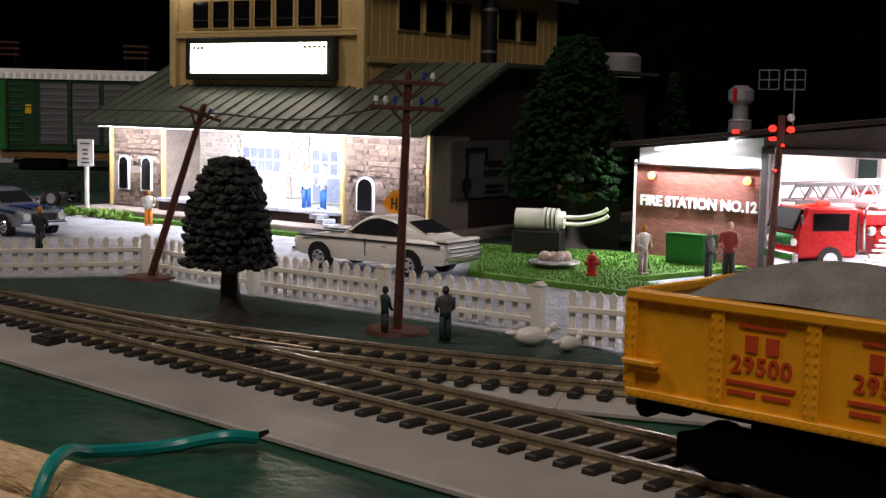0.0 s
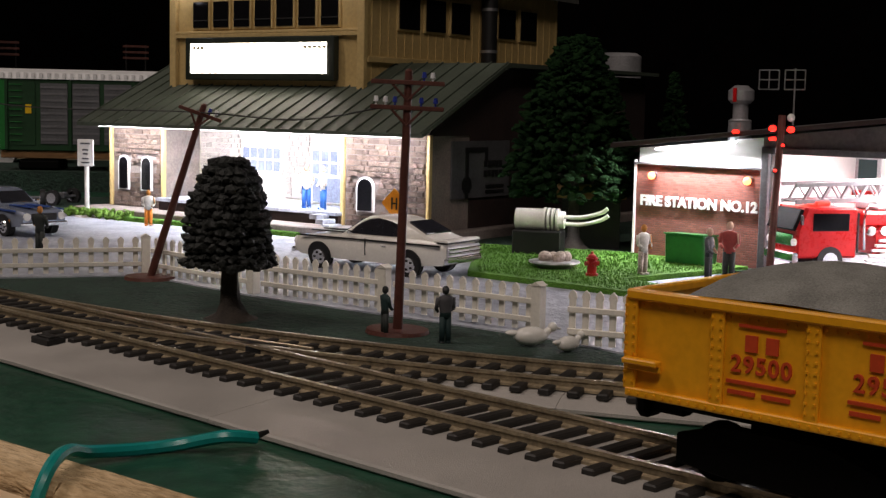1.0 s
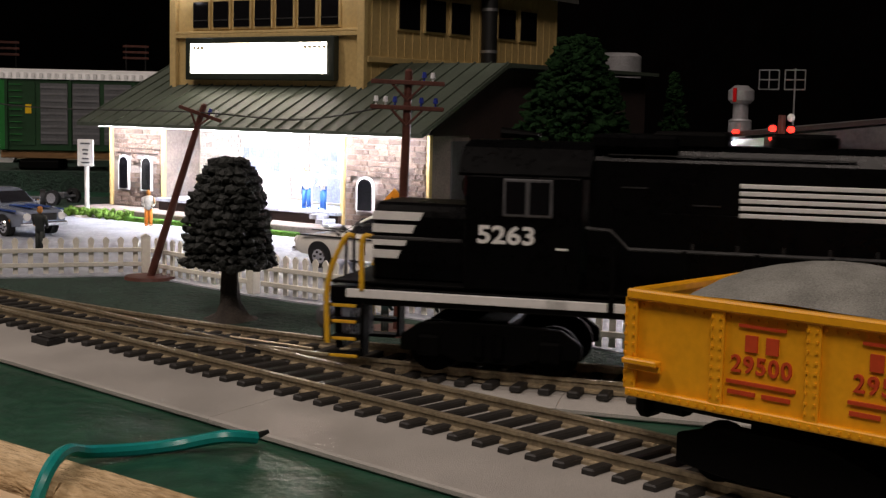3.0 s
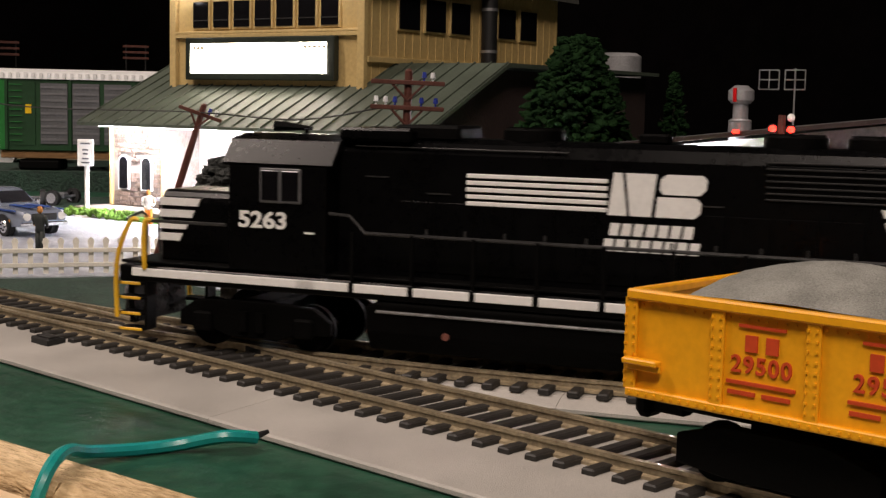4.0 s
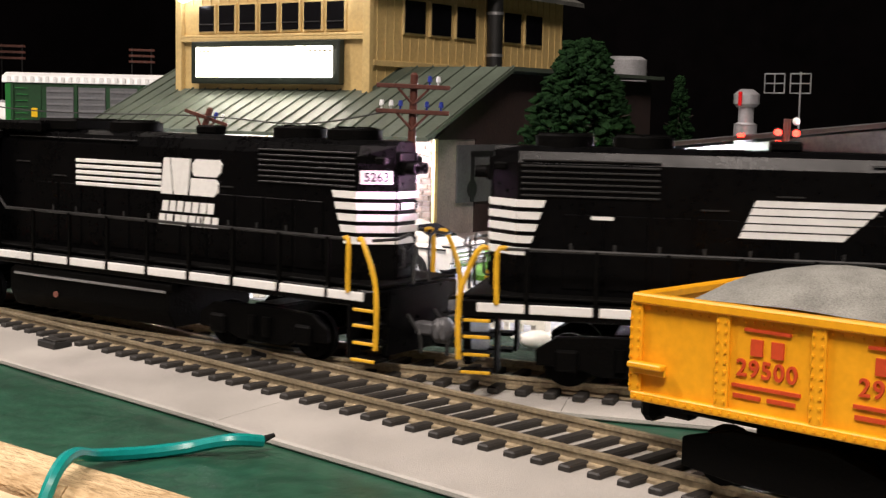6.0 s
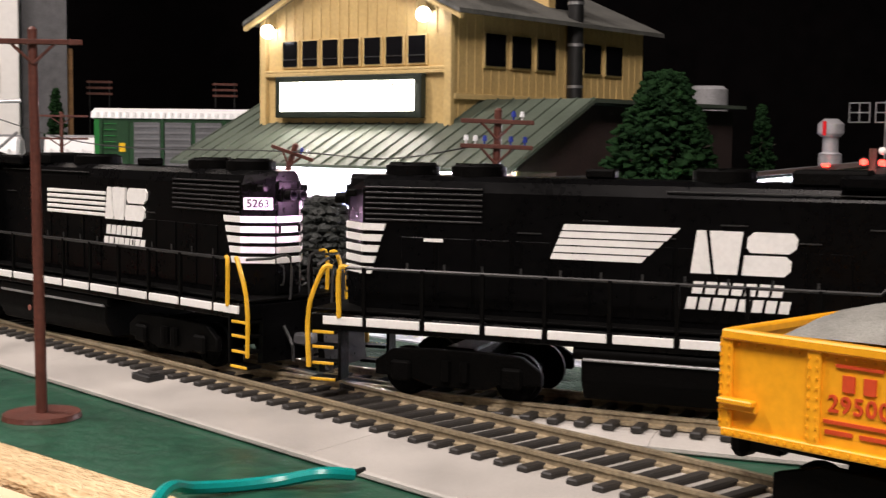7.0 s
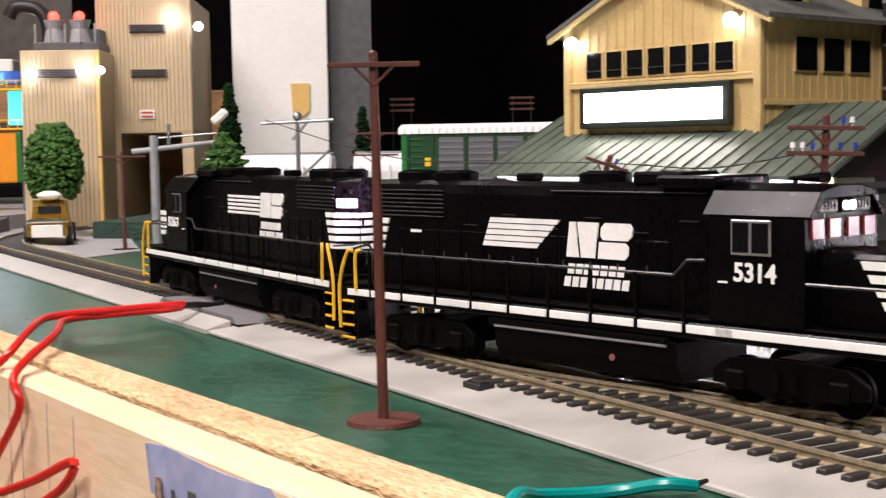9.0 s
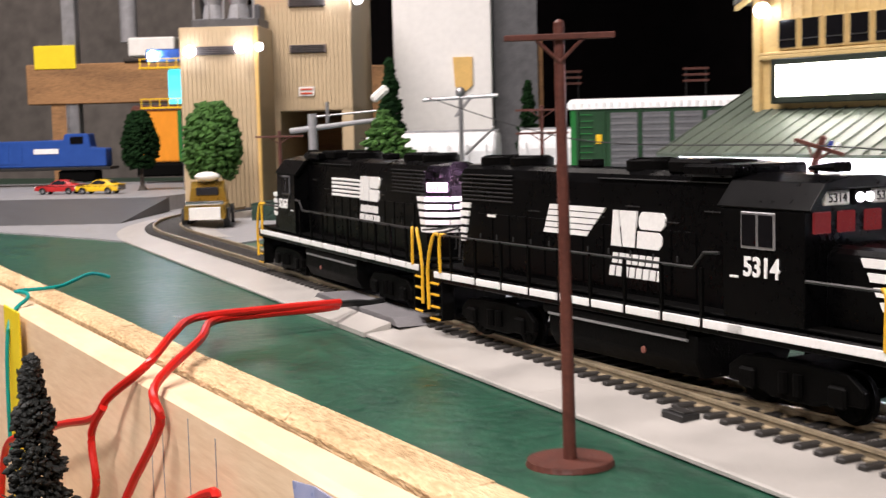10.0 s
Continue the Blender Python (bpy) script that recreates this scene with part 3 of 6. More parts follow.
            b.cord([(e * .1735, s * .010, .022), (e * .180, s * .0105, .014), (e * .181, s * .011, .007)], .0009, 6, 3)
            part("air_hose", b, "black", t)
    for s in (1, -1):
        b = Bm()
        b.cord([(-.1585, s * .0302, .0532), (.055, s * .0302, .0532), (.062, s * .0302, .0600), (.071, s * .0302, .0605)], .00075, 6, 1)
        part("handrail", b, "handrail", t)
        b = Bm()
        b.cord([(.119, s * .0302, .0532), (.1585, s * .0302, .0532)], .00075, 6, 1)
        part("handrail", b, "handrail", t)
        for k in range(9):
            b = Bm()
            b.box((-.1475 + .026 * k, s * .0304, .0434), (.0016, .0014, .0202))
            part("rail_post", b, "chassis", t)
    # trucks with wheels, springs and journal boxes
    for cx in (-.108, .108):
        b = Bm()
        for s in (1, -1):
            b.prism([(cx - .036, .008), (cx - .036, .014), (cx - .028, .0195), (cx - .010, .0205), (cx + .010, .0205), (cx + .028, .0195), (cx + .036, .014), (cx + .036, .008), (cx + .020, .0075), (cx + .012, .0045), (cx - .012, .0045), (cx - .020, .0075)], "y", s * .0245 - .0016, s * .0245 + .0016, .0005)
        b.box((cx, 0, .017), (.014, .046, .008), .001)
        tr = part("truck", b, "chassis", t)
        for dx in (-.024, .024):
            b = Bm()
            for s in (1, -1):
                b.tube((cx + dx, s * .0180, .0098), (cx + dx, s * .0212, .0098), .0095, seg=20)
                b.tube((cx + dx, s * .0152, .0098), (cx + dx, s * .0180, .0098), .0112, seg=20)
            b.tube((cx + dx, -.02, .0098), (cx + dx, .02, .0098), .002, seg=8)
            for s in (1, -1):
                for k in range(6):
                    b.box((cx + dx + .0062 * math.cos(k * 1.047), s * .0214, .0098 + .0062 * math.sin(k * 1.047)), (.0018, .0008, .0018))
            part("wheelset", b, "chassis", tr, soft=True)
            for s in (1, -1):
                b = Bm()
                b.box((cx + dx, s * .0268, .0105), (.009, .0030, .0085), .001)
                part("journal_box", b, "chassis", tr)
        for s in (1, -1):
            b = Bm()
            for k in (-1, 1):
                b.tube((cx + k * .004, s * .0270, .0075), (cx + k * .004, s * .0270, .016), .0022, seg=8)
            part("spring", b, "chassis", tr)
    # fuel tank and air reservoirs
    b = Bm()
    b.prism([(-.024, .0045), (-.0285, .012), (-.0285, .0235), (.0285, .0235), (.0285, .012), (.024, .0045)], "x", -.055, .055, .0008)
    tank = part("fuel_tank", b, "chassis", t)
    for s in (1, -1):
        b = Bm()
        b.tube((-.058, s * .0275, .0235), (.050, s * .0275, .0235), .0026, seg=10)
        part("air_reservoir", b, "chassis", t, soft=True)
        # thin bright tube shaped as the highlight line along the tank
        b = Bm()
        b.tube((-.054, s * .0292, .0212), (.050, s * .0292, .0212), .0007, seg=8)
        part("tank_pipe", b, "steel", tank)
        b = Bm()
        b.tube((.02, s * .0288, .013), (.02, s * .0294, .013), .0016, seg=10)
        part("filler_cap", b, "brick", tank)
    return t


def stretch(t, kx, kz):
    """Bring the shell to its true length and height; round parts keep their shape."""
    for o in t.children_recursive:
        name = o.name.split(".")[0]
        me = o.data
        if name in ("wheelset", "roof_fan"):
            xs = [v.co.x for v in me.vertices]
            mid = (min(xs) + max(xs)) / 2
            dz = .0925 * (kz - 1) if name == "roof_fan" else 0
            me.transform(Matrix.Translation((mid * (kx - 1), 0, dz)))
            if name == "wheelset":
                me.transform(Matrix.Translation((-mid * kx, 0, -.0098)))
                o.location = (mid * kx, 0, .0098)
        elif name in ("number", "cab_number"):
            o.location.x, o.location.z = o.location.x * kx, o.location.z * kz
        else:
            me.transform(Matrix.Diagonal((kx, 1, kz, 1)))
    return t


loco_1 = tagged(stretch(build_loco("5263", 1), 1.08, 1.055), "black diesel hood locomotive with white sill stripe, leading the train", "locomotive", "train")
loco_2 = tagged(stretch(build_loco("5314", 2), 1.085, 1.055), "black diesel hood locomotive coupled back to back, red-lit cab", "locomotive", "train")


def build_gondola():
    """x along the track to the right, y away from the aisle, z from the rail top."""
    corner = Vector((.0554, .3966, 0))
    u = (corner - A).dot(D)
    t = thing("gondola_car", "yellow gondola freight car heaped with grey gravel", "freight car", Matrix.Translation(near_at(u - .0025)[0] + Vector((0, 0, RAIL_Z))) @ Matrix.Rotation(HEAD, 4, "Z"))
    L, w, z0, z1 = .245, .0335, .0250, .0575
    for s in (1, -1):
        b = Bm()
        b.box((L / 2, s * (w - .001), (z0 + z1) / 2), (L, .002, z1 - z0), .0003)
        side = part("side_wall", b, "gondola", t)
        b = Bm()
        b.box((L / 2, s * (w + .0006), z1 - .0012), (L, .0040, .0032), .0006)
        part("top_rim", b, "gondola", side)
        b = Bm()
        b.box((L / 2, s * (w + .0006), z0 + .0012), (L, .0026, .0028), .0004)
        part("bottom_rim", b, "gondola", side)
        for k in range(9):
            x = .0012 + k * .0303
            b = Bm()
            b.prism([(x - .0022, z0 + .002), (x - .0022, z1 - .002), (x + .0022, z1 - .002), (x + .0022, z0 + .002)], "y", s * w, s * (w + .0016), .0004)
            part("side_post", b, "gondola", side)
        b = Bm()
        for k in range(9):
            for i in range(9):
                for dx in (-.0014, .0014):
                    b.box((.0012 + k * .0303 + dx, s * (w + .0018), z0 + .0045 + i * .0029), (.0007, .0008, .0007))
        for i in range(82):
            b.box((.002 + i * .0030, s * (w + .0021), z0 + .0012), (.0007, .0008, .0007))
            b.box((.002 + i * .0030, s * (w + .0003), z1 - .0042), (.0006, .0012, .0006))
        tagged(part("rivets", b, "gondola", side), kind="stuff")
        y = s * (w + .0003)
        for k in range(2):
            x = .0392 + .0376 * k
            b = Bm()
            b.box((x + .0064, y, z1 - .0062), (.0148, .0010, .0009))
            b.box((x + .0064, y, z0 + .0098), (.0218, .0010, .0010))
            part("print_line", b, "red_print", side)
            for i in range(2):
                b = Bm()
                bars(b, x + .0012 + .0066 * i, z1 - .0135, 1, .0038, .0047, .0022, y, .0004)
                part("initial_bar", b, "red_print", side)
            for i, ch in enumerate("29500"):
                lettering("digit", ch, .0070, "red_print", side, upright(x + .0064 - s * (.0040 * i - .0080), s * (w + .0004), z1 - .0176, 0 if s < 0 else 180), .0003, bold=.0001)
            b = Bm()
            bars(b, x - .0040, z0 + .0062, 2, .0088, .0012, .0022, y, .0003)
            part("data_bar", b, "red_print", side)
        # grab step
        b = Bm()
        b.box((.0065, s * (w + .0028), z0 + .0112), (.0125, .0036, .0018), .0004)
        b.box((.0065, s * (w + .0016), z0 + .0098), (.0125, .0012, .0030), .0003)
        part("grab_step", b, "gondola", side)
    for x in (.001, L - .001):
        b = Bm()
        b.box((x, 0, (z0 + z1) / 2), (.002, 2 * w - .004, z1 - z0), .0003)
        b.box((x, 0, z1 - .0012), (.0036, 2 * w - .002, .0030), .0006)
        part("end_wall", b, "gondola", t)
    b = Bm()
    b.box((L / 2, 0, z0 + .0008), (L - .005, 2 * w - .005, .002))
    part("car_floor", b, "gondola", t)
    # heaped load
    n = 26
    rnd = random.Random(4)
    b = Bm()
    vs = {}
    for i in range(n + 1):
        for j in range(15):
            x, y = .003 + (L - .006) * i / n, (-1 + 2 * j / 14) * (w - .0022)
            h = .0122 * max(0, 1 - ((x - .053) / .043) ** 2) ** .8 if x < .112 else 0
            h2 = .0160 * max(0, 1 - ((x - .170) / .060) ** 2) ** .75 if x > .118 else 0
            top = max(h, h2)
            z = z1 - .0062 + .0056 * min(1, top / .004) + top * (1 - (y / w) ** 2) * .92 + rnd.uniform(-.0003, .0003)
            vs[i, j] = b.bm.verts.new((x, y, z))
    for i in range(n):
        for j in range(14):
            b.bm.faces.new((vs[i, j], vs[i + 1, j], vs[i + 1, j + 1], vs[i, j + 1]))
    ld = solid("gravel_load", b, "gravel", "heaped grey gravel in a yellow gondola", "gravel load", t.matrix_world.copy(), kind="stuff", soft=True)
    # underframe and trucks
    b = Bm()
    b.box((L / 2, 0, .0215), (L - .01, .03, .007), .001)
    part("underframe", b, "chassis", t)
    for cx in (.046, L - .046):
        b = Bm()
        for s in (1, -1):
            b.prism([(cx - .033, .0050), (cx - .033, .0140), (cx - .016, .0190), (cx + .016, .0190), (cx + .033, .0140), (cx + .033, .0050), (cx + .014, .0030), (cx - .014, .0030)], "y", s * .024 - .0018, s * .024 + .0018, .0005)
        b.box((cx, 0, .014), (.012, .046, .009), .001)
        tr = part("truck", b, "chassis", t)
        for dx in (-.0215, .0215):
            b = Bm()
            for s in (1, -1):
                b.tube((cx + dx, s * .0180, .0085), (cx + dx, s * .0212, .0085), .0084, seg=18)
                b.tube((cx + dx, s * .0152, .0085), (cx + dx, s * .0180, .0085), .0098, seg=18)
            b.tube((cx + dx, -.02, .0085), (cx + dx, .02, .0085), .002, seg=8)
            part("wheelset", b, "chassis", tr, soft=True)
    b = Bm()
    b.box((-.006, 0, .0155), (.014, .006, .0055), .001)
    b.box((-.0145, 0, .0155), (.007, .011, .010), .0022)
    part("coupler", b, "chassis", t)


build_gondola()
# ---- ground of the town ----


def slab(name, pts, z0, z1, material, label, category, bevel=0.0):
    b = Bm()
    b.prism(pts, "z", z0, z1, bevel)
    return solid(name, b, material, label, category, kind="structure")


slab("ground", [(-.72, 1.13), (-.33, .845), (-.27, .765), (-.10, .655), (.03, .60), (.30, .50), (.62, .47), (.62, .60), (.09, .66), (.052, .703), (-.12, .832), (-.2075, .918), (-.45, .845)],
     -.002, .0012, "table_far", "dark green mat beside the tracks", "ground")
slab("road", [(-.66, 1.12), (-.45, .847), (-.2075, .920), (-.12, .834), (.052, .705), (.09, .662), (.45, .60), (.62, .78), (.42, .95), (.2, 1.2), (-.05, 1.3), (-.40, 1.62), (-.75, 1.62)],
     -.0015, .0018, "road", "pale grey street sheet of the model town", "road")
slab("lot", [(.03, 1.16), (.08, 1.10), (.45, .86), (1.0, 1.4), (.6, 2.0), (-.2, 1.9), (-.44, 1.62), (-.50, 1.62), (-.405, 1.43)], -.001, .0030, "table_far", "dark ground under the buildings", "ground")
b = Bm()
b.prism([(.018, .952), (.121, .862), (.158, .895), (.128, .930), (.235, 1.02), (.158, 1.105), (.03, 1.15)], "z", .0, .0055)
solid("lawn", b, "grass", "bright green flocked lawn with a dark edge", "lawn", kind="structure")
b = Bm()
rnd = random.Random(8)
poly = [(.024, .954), (.119, .868), (.150, .896), (.122, .930), (.225, 1.015), (.158, 1.095), (.034, 1.14)]


def inside(px, py, pts):
    c = False
    for (x0, y0), (x1, y1) in zip(pts, pts[1:] + pts[:1]):
        if (y0 > py) != (y1 > py) and px < (x1 - x0) * (py - y0) / (y1 - y0) + x0:
            c = not c
    return c


verts, faces = [], []
while len(verts) < 3 * 7000:
    px, py = rnd.uniform(.02, .23), rnd.uniform(.86, 1.14)
    if not inside(px, py, poly):
        continue
    a, h, w = rnd.uniform(0, 6.28), rnd.uniform(.0009, .0024), .0005
    k = len(verts)
    verts += [(px - w * math.cos(a), py - w * math.sin(a), .0052), (px + w * math.cos(a), py + w * math.sin(a), .0052), (px + rnd.uniform(-.001, .001), py + rnd.uniform(-.001, .001), .0055 + h)]
    faces.append((k, k + 1, k + 2))
me = bpy.data.meshes.new("grass_blades")
me.from_pydata(verts, [], faces)
me.materials.append(M["grass"])
tagged(new("grass_blades", me), "short bright green flock grass on the lawn", "grass", kind="stuff")
slab("driveway", [(.121, .866), (.17, .845), (.33, .93), (.26, 1.03), (.152, .912)], 0, .0040, "road", "pale grey driveway before the fire station", "driveway")

# ---- the lit two-storey building ----
BF = Matrix.Translation((-.013, 1.17, 0)) @ Matrix.Rotation(radians(-35.6), 4, "Z")


def arched(b, cx, z0, w, h, y0, y1):
    pts = [(cx - w / 2, z0), (cx + w / 2, z0)] + [(cx + w / 2 * math.cos(radians(k)), z0 + h - w / 2 + w / 2 * math.sin(radians(k))) for k in range(0, 181, 20)]
    b.prism(pts, "y", y0, y1)


def build_store():
    t = thing("store_building", "lit two-storey model building with tan boards, stone piers and green roof", "building", BF)
    b = Bm()
    b.box((-.2075, .18, .007), (.445, .44, .0096), .001)
    part("plinth", b, "mortar", t)
    # lower walls: piers, recessed porch, brown side walls
    for x0, x1, nm in ((-.415, -.338, 0), (-.096, 0, 1)):
        b = Bm()
        b.box(((x0 + x1) / 2, .03, .0545), (x1 - x0, .06, .085))
        part("stone_pier", b, "mortar", t)
    b = Bm()
    b.box((-.217, .0535, .0545), (.245, .006, .085))
    pw = part("porch_wall", b, "porch_wall", t)
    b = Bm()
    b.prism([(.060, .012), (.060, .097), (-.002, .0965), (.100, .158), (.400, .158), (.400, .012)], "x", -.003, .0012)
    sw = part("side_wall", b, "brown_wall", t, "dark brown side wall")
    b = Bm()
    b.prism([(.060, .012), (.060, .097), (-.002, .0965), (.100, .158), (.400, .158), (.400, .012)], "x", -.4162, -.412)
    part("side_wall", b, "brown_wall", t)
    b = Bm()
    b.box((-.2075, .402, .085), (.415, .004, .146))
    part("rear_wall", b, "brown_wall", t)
    # corner posts
    for x in (-.4155, -.3365, -.0975, .0005):
        b = Bm()
        b.box((x, -.0014, .0548), (.0036, .0046, .0855), .0005)
        part("corner_post", b, "tan_trim", t)
    # porch floor, front, steps, ceiling
    b = Bm()
    b.box((-.217, .02, .0225), (.241, .062, .0035), .0005)
    part("porch_floor", b, "road", t)
    b = Bm()
    b.box((-.217, -.006, .0160), (.239, .004, .0095))
    part("porch_skirt", b, "brown_wall", t)
    for k in range(4):
        b = Bm()
        b.box((-.112 + .0075 * k, -.0175, .0200 - .0042 * k), (.0090, .018, .0042), .0003)
        part("porch_step", b, "road", t)
    b = Bm()
    b.box((-.2075, .022, .0985), (.41, .062, .002))
    part("porch_ceiling", b, "white_wall", t)
    b = Bm()
    b.box((-.2075, -.024, .0958), (.405, .0020, .0016), .0003)
    part("light_strip", b, "strip_glow", t, "white light strip under the eave")
    # arched windows in the piers
    for cx, z0, w, h in ((-.395, .0305, .0125, .033), (-.3605, .0305, .0125, .033), (-.070, .0270, .0165, .029)):
        b = Bm()
        arched(b, cx, z0 - .001, w + .004, h + .003, -.0035, -.0015)
        wn = part("arched_window", b, "white_wall", t, "pale arched window surround")
        b = Bm()
        arched(b, cx, z0, w, h, -.0042, -.0018)
        part("window_pane", b, "pane", wn)
    # porch doors and windows
    for cx, w, z0, h in ((-.151, .060, .026, .054), (-.247, .056, .050, .030)):
        b = Bm()
        b.box((cx, .0498, z0 + h / 2), (w, .0030, h), .0004)
        fr = part("porch_window", b, "white_wall", t)
        for i in range(5):
            for j in range(2):
                b = Bm()
                b.box((cx - w / 2 + .007 + i * (w - .014) / 4, .0481, z0 + h - .008 - j * .0125), (.0088, .001, .0105))
                part("window_pane", b, "pale_pane", fr)
        if h > .04:
            b = Bm()
            b.box((cx, .0481, z0 + .013), (w - .006, .001, .024), .0003)
            part("lower_panel", b, "pale_pane", fr)
    b = Bm()
    b.box((-.30, .044, .0275), (.040, .012, .006), .001)
    part("porch_bench", b, "yellow", t)
    # lean-to roof with seams, and its soffit edge
    b = Bm()
    b.prism([(-.034, .0955), (-.034, .0990), (.100, .1640), (.404, .1640), (.404, .1605), (.100, .1600)], "x", -.432, .016)
    rf = part("lower_roof", b, "roof", t)
    ln = math.hypot(.134, .065)
    for k in range(25):
        x = -.430 + k * .0185
        b = Bm()
        b.box((x, .033, .1322), (.0015, ln, .0016), .0003, Matrix.Translation((x, .033, .1322)) @ Matrix.Rotation(math.atan2(.065, .134), 4, "X") @ Matrix.Translation((-x, -.033, -.1322)))
        part("roof_seam", b, "roof", rf)
    # upper storey
    b = Bm()
    b.prism([(-.375, .120), (-.116, .120), (-.116, .250), (-.2455, .306), (-.375, .250)], "y", .050, .402)
    up = part("upper_storey", b, "tan_wall", t)
    for k in range(20):
        x = -.3685 + k * .0130
        if abs(x + .2455) > .126:
            continue
        top = .306 - abs(x + .2455) * .432
        b = Bm()
        b.box((x, .0493, (.226 + top) / 2), (.0008, .0010, top - .228))
        part("board_seam", b, "tan_trim", up)
    for k in range(27):
        b = Bm()
        b.box((-.1157, .060 + .013 * k, .185), (.0010, .0008, .124))
        part("board_seam", b, "tan_trim", up)
    for x in (-.3735, -.1175):
        b = Bm()
        b.box((x, .0480, .189), (.009, .0060, .125), .0006)
        part("corner_board", b, "tan_trim", up)
    for z, h, dz in ((.1305, .0085, 0), (.1900, .0040, 0), (.1935, .0030, 0)):
        b = Bm()
        b.box((-.2455, .0482, z), (.252, .0056, h), .0006)
        part("band_board", b, "tan_trim", up)
    b = Bm()
    b.box((-.1145, .226, .166), (.0050, .350, .006), .0006)
    part("band_board", b, "tan_trim", up)
    for k in range(7):
        cx = -.3335 + .0293 * k
        b = Bm()
        b.box((cx, .0490, .2115), (.0255, .0030, .030), .0005)
        wn = part("upper_window", b, "tan_trim", up)
        b = Bm()
        b.box((cx, .0474, .2118), (.0212, .0016, .0262))
        part("window_pane", b, "pane", wn)
        b = Bm()
        b.box((cx, .0463, .2060), (.0212, .0010, .0012))
        part("window_bar", b, "wire", wn)
    for y in (.116, .160, .204, .292, .336):
        b = Bm()
        b.box((-.1150, y, .2130), (.0030, .0365, .0355), .0005)
        wn = part("upper_window", b, "tan_trim", up)
        b = Bm()
        b.box((-.1134, y, .2130), (.0016, .0325, .0315))
        part("window_pane", b, "pane", wn)
    # stove pipe
    b = Bm()
    b.tube((-.107, .248, .167), (-.107, .248, .300), .0085, seg=16)
    pp = part("stove_pipe", b, "black", t, soft=True)
    for z in (.180, .224, .268):
        b = Bm()
        b.tube((-.107, .248, z), (-.107, .248, z + .003), .0092, seg=16)
        part("pipe_band", b, "steel", pp, soft=True)
    # gable roof
    for s in (1, -1):
        b = Bm()
        w = .1295 + .020
        pts = [(-.2455, .3080), (-.2455 + s * w, .3080 - w * .432), (-.2455 + s * w, .3125 - w * .432), (-.2455, .3125)]
        b.prism(pts, "y", .036, .416)
        g = part("gable_roof", b, "roof_grey", t)
        b = Bm()
        pts = [(-.2455, .3025), (-.2455 + s * w, .3025 - w * .432), (-.2455 + s * w, .3075 - w * .432), (-.2455, .3075)]
        b.prism(pts, "y", .0375, .0420)
        part("barge_board", b, "tan_trim", g)
    for y in (.125, .275):
        b = Bm()
        b.prism([(y - .030, .248), (y + .030, .248), (y + .030, .292), (y, .312), (y - .030, .292)], "x", -.225, -.140)
        dm = part("dormer", b, "tan_wall", t)
        b = Bm()
        b.box((-.1394, y, .275), (.002, .036, .026), .0004)
        part("window_pane", b, "pane", dm)
        for s in (1, -1):
            b = Bm()
            b.prism([(y, .3135), (y + s * .038, .2885), (y + s * .038, .2915), (y, .3165)], "x", -.240, -.132)
            part("dormer_roof", b, "roof_grey", dm)
        b = Bm()
        b.box((-.138, y, .2575), (.005, .066, .005), .0005)
        part("sill", b, "tan_trim", dm)
    # lit sign
    b = Bm()
    b.box((-.2475, .0440, .1665), (.203, .0085, .0430), .0010)
    sg = part("lit_sign", b, "sign_frame", t, "dark green framed sign box glowing white")
    b = Bm()
    b.box((-.2475, .0394, .1668), (.186, .0012, .0300), .0005)
    part("sign_face", b, "sign_glow", sg)
    b = Bm()
    bars(b, -.336, .1758, 3, .0042, .0030, .0016, .0386, .0002)
    bars(b, -.184, .1760, 5, .0046, .0028, .0016, .0386, .0002)
    tagged(part("sign_lettering", b, "letter", sg, "faded lettering on the lit sign"), kind="stuff")
    # two gable lamps
    for x, z in ((-.3590, .2360), (-.1430, .2440)):
        b = Bm()
        b.tube((x, .050, z + .004), (x, .042, z + .006), .0012, seg=8)
        b.tube((x, .042, z + .003), (x, .042, z + .0075), .0062, .0025, seg=14)
        lm = part("wall_lamp", b, "black", t)
        b = Bm()
        b.ball((x, .039, z), .0074, 12)
        part("bulb", b, "small_bulb", lm, soft=True)
    # painted sign on the side wall
    b = Bm()
    b.box((.0020, .0765, .066), (.0014, .094, .052))
    ps = part("side_sign", b, "dark_grey", t, "weathered grey painted wall sign with a tap drawing")
    b = Bm()
    b.box((.0030, .053, .062), (.0008, .005, .044))
    b.box((.0030, .068, .084), (.0008, .036, .0045))
    b.box((.0030, .084, .079), (.0008, .0045, .010))
    b.ball((.0030, .053, .052), .0085, 8, (.06, 1, 1))
    part("tap_drawing", b, "black", ps)
    for z, n in ((.071, 5), (.062, 6)):
        for i in range(n):
            b = Bm()
            b.box((.0030, .083 + i * .0062, z), (.0008, .0046, .0058))
            part("letter_bar", b, "black", ps)
    for z in (.050, .045):
        b = Bm()
        b.box((.0030, .099, z), (.0008, .030, .0026))
        part("letter_bar", b, "black", ps)
    # stones on the piers
    rnd = random.Random(3)
    base = Bm()
    base.box((0, 0, 0), (1, 1, 1), .09)
    me = bpy.data.meshes.new("stone")
    base.bm.to_mesh(me)
    base.bm.free()
    me.materials.append(M["stone"])
    holes = ((-.395, .0305, .0165, .036), (-.3605, .0305, .0165, .036), (-.070, .0270, .0205, .032))

    # porch wall stones take the lighter copy, coloured as if washed out by light
    pale = me.copy()
    pale.materials.clear()
    pale.materials.append(M["pale_stone"])

    def stone(x, y, z, w, d, h, mesh=me):
        o = new("stone", mesh)
        o.parent = t
        o.location, o.scale = (x, y, z), (w, d, h)

